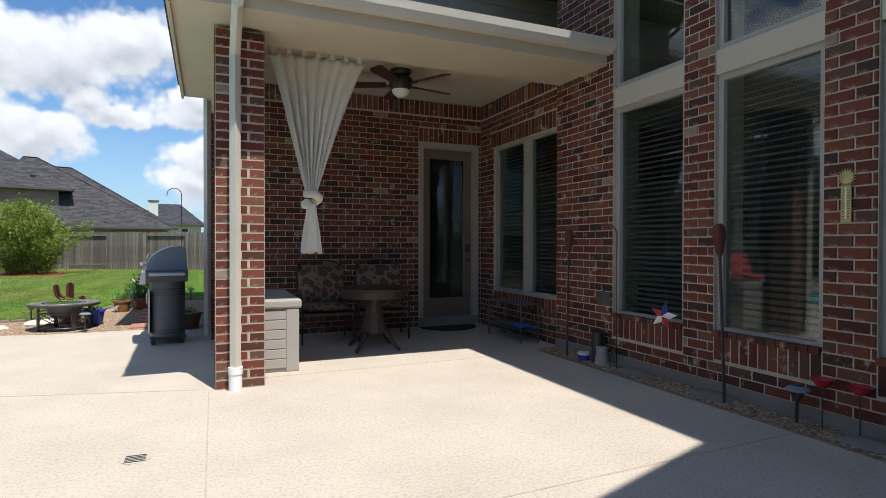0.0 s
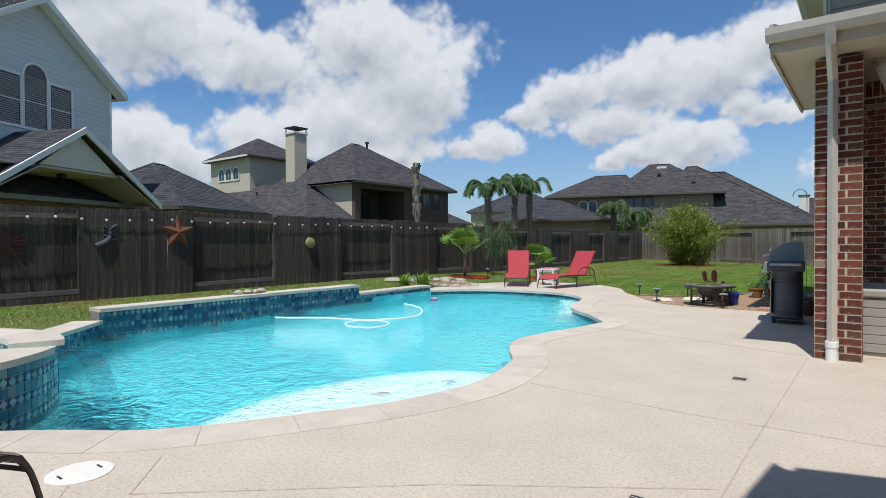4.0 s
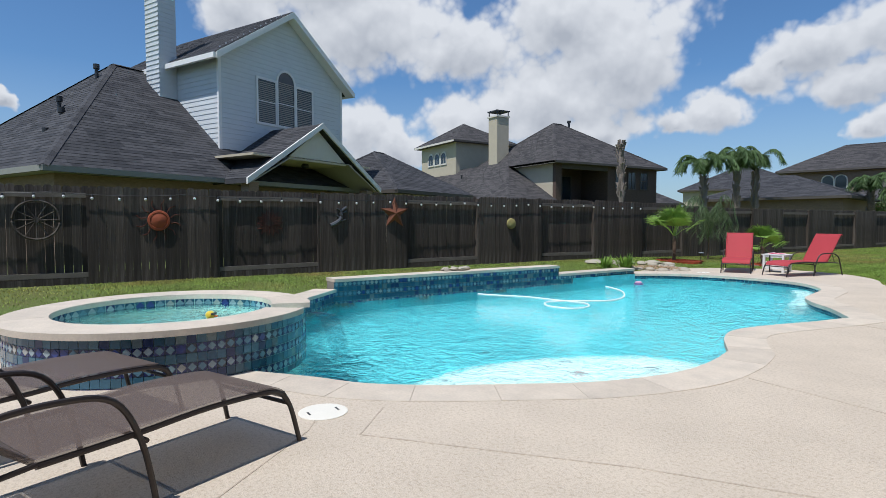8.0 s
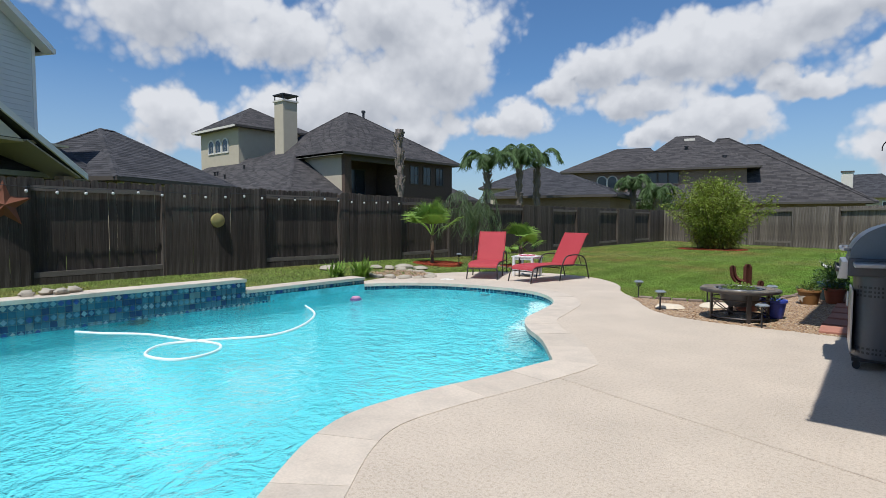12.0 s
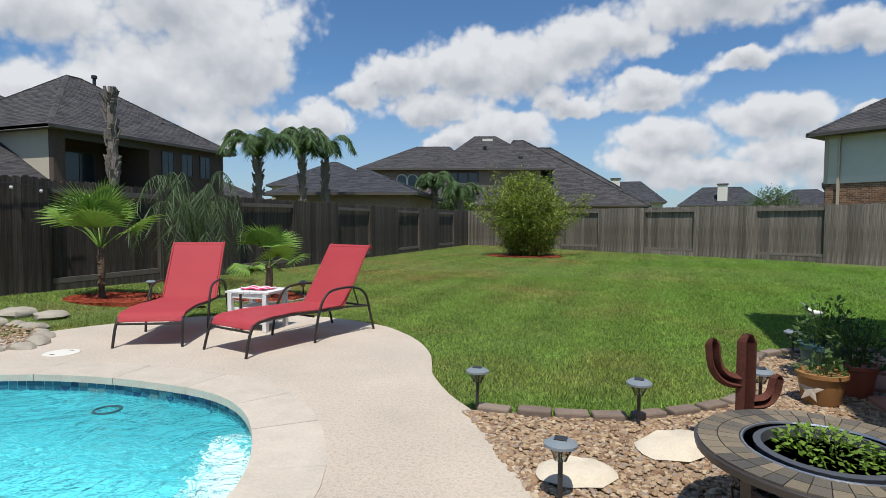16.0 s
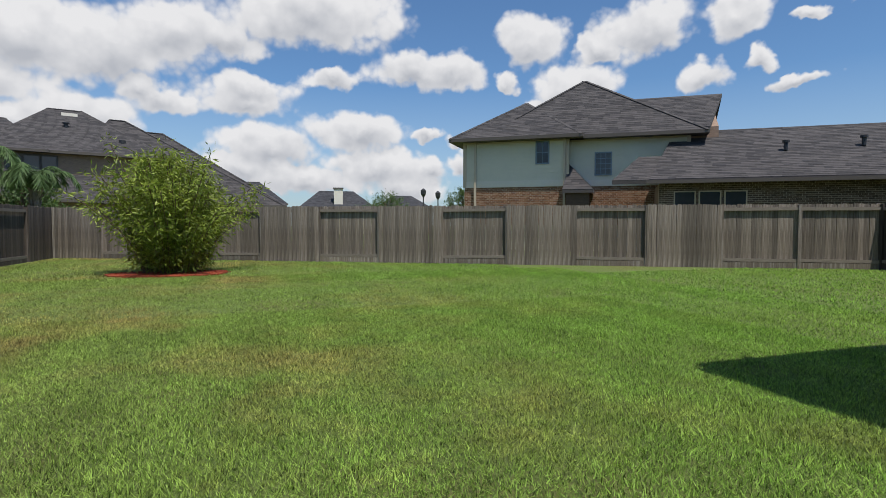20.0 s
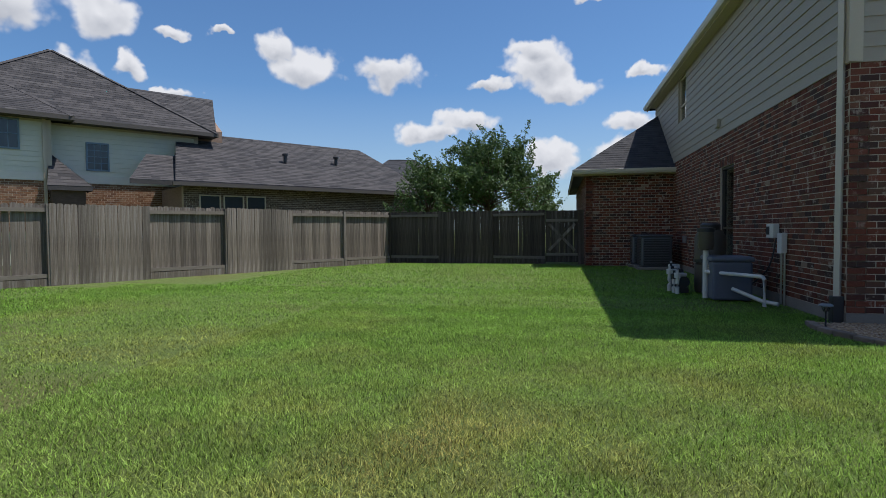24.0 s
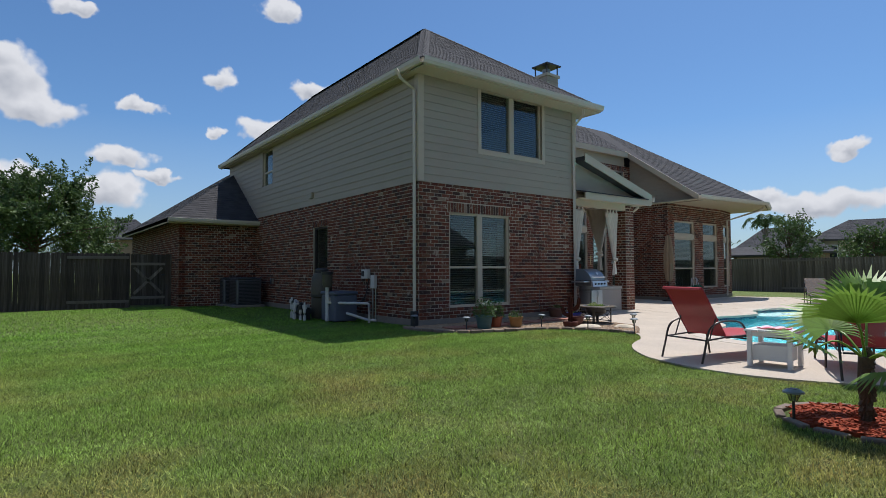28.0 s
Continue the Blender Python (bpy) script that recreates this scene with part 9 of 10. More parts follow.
def queen_palm(x, y, h, seed, label, n=13, ln=2.1, bare=False, mat=None):
    rnd = random.Random(seed)
    p = thing("palm_tree", label, "palm", m=Matrix.Translation((x, y, 0)))
    g = Geo().tube([(0, 0, -0.1), (0.04, 0.02, h * 0.5), (0, 0, h)], 0.17, 10, r2=0.12)
    for k in range(60):
        a, z = rnd.uniform(0, 6.28), rnd.uniform(h * 0.45, h)
        m = Matrix.Translation((0.13 * math.cos(a), 0.13 * math.sin(a), z)) @ Matrix.Rotation(a, 4, "Z") @ Matrix.Rotation(radians(rnd.uniform(8, 30)), 4, "Y")
        g.box(-0.015, 0.02, -0.05, 0.05, 0, 0.3, m)
    part("trunk", g, M_TRUNK_G, p)
    if bare:
        return
    for k in range(n):
        az = 2 * math.pi * k / n + rnd.uniform(-0.3, 0.3)
        el = rnd.uniform(0.85, 1.52)
        l = ln * rnd.uniform(0.8, 1.15)
        d = Vector((math.cos(az), math.sin(az), 0))
        co, si, top = math.cos(el), math.sin(el), Vector((0, 0, h))
        pts = [top, top + d * l * 0.3 * co + Vector((0, 0, l * 0.42 * si)), top + d * l * (0.2 + 0.35 * co) + Vector((0, 0, l * 0.62 * si)),
               top + d * l * (0.38 + 0.4 * co) + Vector((0, 0, l * (0.64 * si - 0.04))), top + d * l * (0.5 + 0.45 * co) + Vector((0, 0, l * (0.5 * si - 0.16)))]
        c = curve(pts, 7)
        fr = Geo().tube(c[::2], 0.018, 4, r2=0.006)
        side = d.cross(Vector((0, 0, 1)))
        for i, q in enumerate(c[2:]):
            for s in (-1, 1):
                for _ in range(6):
                    e = (side * s * 0.55 + Vector((rnd.gauss(0, .2), rnd.gauss(0, .2), -0.12 - 0.02 * i)) + (c[min(i + 3, len(c) - 1)] - q).normalized() * 0.4).normalized()
                    ll = rnd.uniform(0.3, 0.6)
                    w = Vector((rnd.gauss(0, 1), rnd.gauss(0, 1), 0)).normalized() * 0.02
                    fr.add([q - w, q + w, q + e * ll * 0.6 + w * 0.8, q + e * ll], [(0, 1, 2, 3)])
        part("frond", fr, mat or M_PALM_F, p)



# ---- the neighbourhood beyond the fences ----
for x, y, h, n, s in ((-17, 26.0, 3.7, 14, 1), (-17, 29.1, 4.2, 15, 2), (-17.2, 31.4, 4.2, 8, 3)):
    queen_palm(x, y, h, s, "tall feathery palm with a ringed trunk behind the fence", n, 2.0)
queen_palm(-17, 19.4, 5.0, 4, "bare dead palm trunk with ragged boot stubs", bare=True)
for x, y, h, s in ((-13.85, 38.0, 3.0, 5), (-12.2, 38.0, 2.4, 6)):
    queen_palm(x, y, h, s, "small far palm before a dark roofed house", 14, 1.7)
queen_palm(9.0, -24.0, 4.2, 7, "far slender palm beyond the south fence", 9, 1.6)
M_WEEP = leaf_mat("weeping_leaf", (0.10, 0.15, 0.06), 0.3)


def weeping_palm(x, y, z):
    rnd = random.Random(31)
    p = thing("weeping_palm", "feathery weeping palm seedling against the dark fence", "palm", m=Matrix.Translation((x, y, z)))
    part("stem", Geo().tube([(0, 0, -0.05), (0.02, 0.02, 0.5), (0, 0, 0.9)], 0.035, 7, r2=0.02), M_TRUNK, p)
    for k in range(15):
        az = 2.4 * k
        d = Vector((math.cos(az), math.sin(az), 0))
        l = rnd.uniform(0.8, 1.35)
        top = rnd.uniform(0.9, 1.75)
        c = curve([Vector((0, 0, 0.6)), d * l * 0.3 + Vector((0, 0, 0.7 + top * 0.75)), d * l * 0.62 + Vector((0, 0, 0.6 + top * 0.8)), d * l * 0.85 + Vector((0, 0, 0.3 + top * 0.45))], 9)
        fr = Geo().tube(c[::2], 0.009, 4, r2=0.003)
        side = d.cross(Vector((0, 0, 1)))
        for i, q in enumerate(c[4:]):
            for s in (-1, 1):
                for _ in range(2):
                    e = (side * s * 0.5 + Vector((rnd.gauss(0, .2), rnd.gauss(0, .2), -0.85))).normalized()
                    ll = rnd.uniform(0.28, 0.5)
                    w = Vector((rnd.gauss(0, 1), rnd.gauss(0, 1), 0)).normalized() * 0.006
                    fr.add([q - w, q + w, q + e * ll * 0.6 + w, q + e * ll], [(0, 1, 2, 3)])
        part("frond", fr, M_WEEP, p)


weeping_palm(-9.75, 15.2, 0.07)

M_FROOF = surface("far_shingles", (0.062, 0.061, 0.064), 0.95, var=0.42, scale=2.2, fine=14, bump=0.5, depth=0.03, stretch=(1, 1, 4.5), stain=(0.04, 0.04, 0.042), stain_amt=0.5, stain_scale=0.5)
M_FROOF2 = surface("brown_grey_shingles", (0.088, 0.083, 0.080), 0.95, var=0.42, scale=2.2, fine=14, bump=0.5, depth=0.03, stretch=(1, 1, 4.5), stain=(0.05, 0.048, 0.048), stain_amt=0.6, stain_scale=0.5)
ROOFS = [(0.0, (0.062, 0.061, 0.063)), (0.3, (0.078, 0.076, 0.078)), (0.6, (0.046, 0.046, 0.049)), (0.85, (0.088, 0.086, 0.087))]
SHINGLE = {M_FROOF: choice("neighbour_shingles", [(p, (0.70 * c[0], 0.72 * c[1], 0.77 * c[2])) for p, c in ROOFS], 0.95, bump=0.3, var=0.3, scale=5.0, fine=40, patch=(0.028, 0.028, 0.030), patch_amt=0.5, patch_scale=1.6),
           M_FROOF2: choice("brown_grey_tabs", [(p, (c[0] * 0.86, c[1] * 0.82, c[2] * 0.80)) for p, c in ROOFS], 0.95, bump=0.3, var=0.3, scale=5.0, fine=40, patch=(0.032, 0.030, 0.030), patch_amt=0.6, patch_scale=1.4)}
M_FASC = surface("dark_fascia", (0.085, 0.075, 0.066), 0.7, var=0.1)
M_FASCW = surface("pale_fascia", (0.26, 0.26, 0.23), 0.7, var=0.1)
M_DARKBRICK = surface("dark_brown_brick", (0.10, 0.068, 0.052), 0.9, var=0.35, scale=5, fine=16, bump=0.3, stretch=(1, 1, 3))
M_TANBRICK = choice("tan_orange_brick", [(0.0, (0.19, 0.095, 0.05)), (0.3, (0.23, 0.12, 0.068)), (0.6, (0.15, 0.075, 0.042)), (0.85, (0.26, 0.16, 0.10))], 0.85)
# Tan brick darkened in colour to hold the shade under the wing's eave
M_WINGBRICK_SHADED = choice("wing_brick_in_shade", [(0.0, (0.11, 0.075, 0.055)), (0.3, (0.14, 0.095, 0.07)), (0.6, (0.09, 0.062, 0.046)), (0.85, (0.17, 0.125, 0.095))], 0.85)
M_CREAM = surface("cream_board", (0.66, 0.62, 0.54), 0.6, var=0.05)
M_LAPW = surface("white_lap", (0.60, 0.63, 0.64), 0.6, var=0.04, scale=2, bump=0.08, stain=(0.52, 0.54, 0.54), stain_amt=0.3)
M_LAPS = surface("sage_lap", (0.62, 0.60, 0.49), 0.6, var=0.04, scale=2, bump=0.08, stain=(0.52, 0.52, 0.43), stain_amt=0.3)
M_STUCCO = surface("beige_stucco", (0.50, 0.44, 0.33), 0.9, var=0.08, scale=2, fine=40, bump=0.3)
M_TANWALL = surface("tan_brick_far", (0.27, 0.19, 0.14), 0.9, var=0.3, scale=5, fine=16, bump=0.3, stretch=(1, 1, 3))
M_BLUETRIM = surface("blue_grey_sash", (0.16, 0.22, 0.27), 0.5, var=0.05)
M_DARKGLASS = surface("dark_far_pane", (0.035, 0.045, 0.055), 0.08, var=0.1, spec=0.6)


class Plot:
    """A neighbour's house in a frame of its own: x along its front, y towards the yard."""

    def __init__(self, o, ex, ey, label):
        self.ex, self.ey = Vector((*ex, 0)).normalized(), Vector((*ey, 0)).normalized()
        self.root = thing("house", label, "house", m=Matrix.Translation((o[0], o[1], 0)))

    def p3(self, x, y, z):
        return self.ex * x + self.ey * y + Vector((0, 0, z))

    def p2(self, x, y):
        v = self.ex * x + self.ey * y
        return v.x, v.y

    def geo(self, g):
        q = Geo()
        q.v = [tuple(self.p3(*v)) for v in g.v]
        q.f = [tuple(reversed(f)) for f in g.f]
        return q

    def box(self, name, x0, x1, y0, y1, z0, z1, mat, label="", parent=None):
        return part(name, self.geo(Geo().box(x0, x1, y0, y1, z0, z1)), mat, parent or self.root, label)

    def plane(self, corners, mat, t=0.16, name="roof", edge=None):
        if name == "roof":
            shingles(self.root, [self.p3(*c) for c in corners], SHINGLE[mat], 0.16, 0.5, seed=len(corners), t=t)
        else:
            part(name, self.geo(Geo().slab(corners, t)), mat, self.root)

    def hip(self, x0, x1, y0, y1, z, r0, r1, rz, mat, ry=None, fascia=None):
        """Hip roof over an eave rectangle, with its ridge along x from r0 to r1."""
        ry = (y0 + y1) / 2 if ry is None else ry
        a, b = (r0, ry, rz), (r1, ry, rz)
        self.plane([(x0, y1, z), a, b, (x1, y1, z)] if r1 > r0 else [(x0, y1, z), a, (x1, y1, z)], mat)
        self.plane([(x1, y0, z), b, a, (x0, y0, z)] if r1 > r0 else [(x1, y0, z), a, (x0, y0, z)], mat)
        self.plane([(x0, y0, z), a, (x0, y1, z)], mat)
        self.plane([(x1, y1, z), b, (x1, y0, z)], mat)
        for p, q in (((x0, y1, z), a), ((x1, y1, z), b), ((x0, y0, z), a), ((x1, y0, z), b), (a, b)):
            if math.dist(p, q) > 0.3:
                ridge(self.root, self.p3(*p), self.p3(*q), SHINGLE[mat])
        if fascia:
            g = Geo()
            for q in ((x0 - .02, x1 + .02, y1, y1 + .03), (x0 - .02, x1 + .02, y0 - .03, y0), (x0 - .03, x0, y0, y1), (x1, x1 + .03, y0, y1)):
                g.box(*q, z - 0.15, z + 0.005)
            part("fascia", self.geo(g), fascia, self.root)
            part("soffit", self.geo(Geo().box(x0 + .02, x1 - .02, y0 + .02, y1 - .02, z - 0.14, z - 0.12)), fascia, self.root)

    def face(self, a, b, out):
        p, q = Vector(self.p2(*a)), Vector(self.p2(*b))
        d = q - p
        o = Vector(self.p2(*out))
        if d.y * o.x - d.x * o.y < 0:
            return q, p, True
        return p, q, False

    def siding(self, a, b, out, z0, z1, mat, gable=None, openings=(), exposure=0.18):
        p, q, sw = self.face(a, b, out)
        ln = (q - p).length
        if sw:
            openings = [(ln - o[1], ln - o[0], o[2], o[3]) for o in openings]
            gable = (ln - gable[0], gable[1]) if gable else None
        return siding_wall("wall", "", p, q, z0, z1, mat, openings, 0.2, gable, exposure, self.root)

    def brick(self, a, b, out, z0, z1, openings=(), seed=0):
        p, q, sw = self.face(a, b, out)
        ln = (q - p).length
        if sw:
            openings = [(ln - o[1], ln - o[0], o[2], o[3]) for o in openings]
        return brick_wall("wall", "", p, q, z0, z1, openings, parent=self.root, seed=seed, face=M_TANBRICK)

    def win(self, a, b, out, u0, u1, z0, z1, trim=None, grid=None, arch=False, surround=0.09, blind=False):
        """A window set on a wall face: surround, sash, glass and bars."""
        p, q, sw = self.face(a, b, out)
        ln = (q - p).length
        if sw:
            u0, u1 = ln - u1, ln - u0
        m = wall_frame(p, q)[0]
        trim = trim or M_WHITE
        mid, r = (u0 + u1) / 2, (u1 - u0) / 2

        def outline(d, y):
            pts = [(u0 - d, y, z0 - d), (u1 + d, y, z0 - d), (u1 + d, y, z1 + (0 if arch else d))]
            if arch:
                pts += [(mid + (r + d) * math.cos(t), y, z1 + (r + d) * math.sin(t)) for t in np.linspace(0.2, math.pi - 0.2, 8)]
            return [m @ Vector(v) for v in pts + [(u0 - d, y, z1 + (0 if arch else d))]]
        g = Geo()
        o0, o1, i1 = outline(surround, 0.022), outline(surround, 0.06), outline(0, 0.06)
        i0 = outline(0, 0.03)
        n = len(o0)
        g.add(o0 + o1 + i1 + i0, [(k + w * n, (k + 1) % n + w * n, (k + 1) % n + (w + 1) * n, k + (w + 1) * n) for w in range(3) for k in range(n)])
        w = part("window", g, trim, self.root)
        part("pane", Geo().add(i0, [tuple(range(n))]), M_DARKGLASS, w)
        if blind:
            for k in range(int((z1 - z0) / 0.075)):
                z = z0 + 0.04 + k * 0.075
                part("blind_slat", Geo().box(u0 + .04, u1 - .04, 0.034, 0.04, z, z + 0.035, m), M_BLIND, w)
        nx, nz = grid or (1, 2)
        for k in range(1, nx):
            x = u0 + (u1 - u0) * k / nx
            part("muntin", Geo().box(x - .012, x + .012, 0.03, 0.048, z0, z1, m), trim, w)
        for k in range(1, nz):
            z = z0 + (z1 - z0) * k / nz
            part("muntin", Geo().box(u0, u1, 0.03, 0.048, z - .015, z + .015, m), trim, w)
        return w

    def vent(self, x, y, z, h=0.5, r=0.06):
        part("roof_vent", self.geo(Geo().lathe([(r, 0), (r, h * 0.75), (r * 1.7, h * 0.78), (r * 1.7, h)], x, y, z, 10)), M_BLACK, self.root)


def white_house():
    h = Plot((-20.2, 1.86), (-.447, .894), (.894, .447), "white lap-sided two-storey house with dark shingle roof")
    ops = [(1.95, 4.95, 5.15, 7.0)]
    h.siding((0, 0), (6.4, 0), (0, 1), 2.4, 7.45, M_LAPW, (3.2, 9.65))
    h.siding((0, -4.3), (0, 0), (-1, 0), 2.4, 7.45, M_LAPW)
    h.box("wall", 0.02, 6.38, -4.3, -0.22, 0, 7.4, M_LAPW)
    for x in (0, 6.4):
        h.box("corner_board", x - 0.06, x + 0.06, -0.06, 0.035, 2.4, 7.45, M_WHITE)
    s = (9.65 - 7.45) / 3.2
    for sg in (-1, 1):
        c = [(3.2 + sg * 3.6, 0.42, 7.45 - 0.4 * s + .12), (3.2, 0.42, 9.77), (3.2, -7.0, 9.77), (3.2 + sg * 3.6, -7.0, 7.45 - 0.4 * s + .12)]
        h.plane(c if sg < 0 else c[::-1], M_FROOF)
        g = Geo().add([(3.2 + sg * 3.6, y, 7.45 - .4 * s + .1 - d) for d in (0, .24) for y in (.40, .46)] + [(3.2, y, 9.75 - d) for d in (0, .24) for y in (.40, .46)],
                      [(0, 1, 5, 4), (2, 6, 7, 3), (0, 4, 6, 2), (1, 3, 7, 5), (0, 2, 3, 1), (4, 5, 7, 6)])
        part("rake_board", h.geo(g), M_WHITE, h.root)
        zr = 7.45 - .4 * s - .1
        part("rake_soffit", h.geo(Geo().slab([(3.2 + sg * 3.56, .40, zr), (3.2, .40, 9.55), (3.2, .03, 9.55), (3.2 + sg * 3.56, .03, zr)], 0.02)), M_WHITE, h.root)
        h.box("gutter", 3.2 + sg * 3.66 - .06, 3.2 + sg * 3.66 + .06, -4.3, .42, 7.45 - .4 * s - .12, 7.45 - .4 * s + .06, M_WHITE)
    h.win((0, 0), (6.4, 0), (0, 1), 1.7, 2.55, 5.2, 6.85, blind=True)
    h.win((0, 0), (6.4, 0), (0, 1), 2.7, 3.54, 5.2, 6.95, arch=True, blind=True)
    h.win((0, 0), (6.4, 0), (0, 1), 3.69, 4.54, 5.2, 6.85, blind=True)
    # chimney clad in the same boards
    h.box("chimney", -0.72, -0.02, -3.35, -2.5, 3.0, 12.0, M_LAPW)
    for k in range(50):
        z = 3.2 + k * 0.175
        g = Geo().box(-0.74, -0.02, -2.52, -2.485, z, z + 0.02).box(-0.74, -0.705, -3.35, -2.485, z, z + 0.02)
        part("siding_board", h.geo(g), M_LAPW, h.root)
    h.hip(-6.3, 8.0, -10, 1.5, 2.75, -1.6, 4.0, 7.2, M_FROOF, -4.0, M_FASCW)
    h.box("wall", -5.8, 7.5, -9.5, 0.9, 0, 2.6, M_TANWALL)
    for x, y, z in ((-4.2, -2.2, 4.2), (-3.9, -3.0, 4.7), (-4.9, -1.6, 3.4), (-2.4, -3.6, 6.2)):
        h.vent(x, y, z, 0.75)
    # open gabled porch with a vaulted ceiling
    for sg in (-1, 1):
        c = [(2.4 + sg * 3.4, 2.7, 2.72), (2.4, 2.7, 4.95), (2.4, -1.0, 4.95), (2.4 + sg * 3.4, -1.0, 2.72)]
        h.plane(c if sg < 0 else c[::-1], M_FROOF)
        g = Geo().add([(2.4 + sg * 3.45, y, 2.72 - d) for d in (0, .2) for y in (2.69, 2.76)] + [(2.4, y, 4.97 - d) for d in (0, .2) for y in (2.69, 2.76)],
                      [(0, 1, 5, 4), (2, 6, 7, 3), (0, 4, 6, 2), (1, 3, 7, 5), (0, 2, 3, 1), (4, 5, 7, 6)])
        part("rake_board", h.geo(g), M_WHITE, h.root)
        h.box("column", 2.4 + sg * 3.0 - .2, 2.4 + sg * 3.0 + .2, 2.1, 2.5, 0, 2.62, M_TANWALL)
    h.box("porch_ceiling", -0.6, 5.4, 0.26, 2.5, 3.52, 3.6, M_STUCCO)
    part("gable_panel", h.geo(Geo().add([(x, y, z) for y in (2.42, 2.5) for x, z in ((0.95, 3.62), (3.85, 3.62), (2.4, 4.7))], [(2, 1, 0), (3, 4, 5), (0, 1, 4, 3), (1, 2, 5, 4), (2, 0, 3, 5)])), M_CREAM, h.root, "cream gable panel over the porch")
    for sg in (-1, 1):
        part("sloped_soffit", h.geo(Geo().slab([(2.4 + sg * 3.25, 2.66, 2.62), (2.4 + sg * 1.5, 2.66, 3.6), (2.4 + sg * 1.5, 0.3, 3.6), (2.4 + sg * 3.25, 0.3, 2.62)][::-sg], 0.05)), M_TRIM_D, h.root)
    part("porch_lamp", h.geo(Geo().lathe([(0.0, 3.36), (0.12, 3.38), (0.16, 3.44), (0.1, 3.52), (0, 3.52)], 2.4, 1.8, 0, 12)), M_BLACK, h.root)
    part("porch_wall", h.geo(Geo().add([(x, y, z) for y in (0.05, 0.25) for x, z in ((-0.6, 0), (5.4, 0), (5.4, 2.7), (2.4, 4.65), (-0.6, 2.7))],
                                       [(4, 3, 2, 1, 0), (5, 6, 7, 8, 9), (0, 1, 6, 5), (1, 2, 7, 6), (2, 3, 8, 7), (3, 4, 9, 8), (4, 0, 5, 9)])), M_DARKBRICK, h.root)
    h.win((-0.6, 0.25), (5.4, 0.25), (0, 1), 1.7, 3.7, 1.2, 2.25, M_DARKBRICK, (2, 1), True)


def small_wing():
    h = Plot((-24.6, 11.2), (-.447, .894), (.894, .447), "low hip-roofed wing with dark shingles behind the fence")
    h.hip(-3.4, 3.6, -5, 2.6, 2.75, -0.3, 0.4, 5.0, M_FROOF, None, M_FASC)
    h.box("wall", -2.9, 3.1, -4.5, 2.1, 0, 2.6, M_STUCCO)


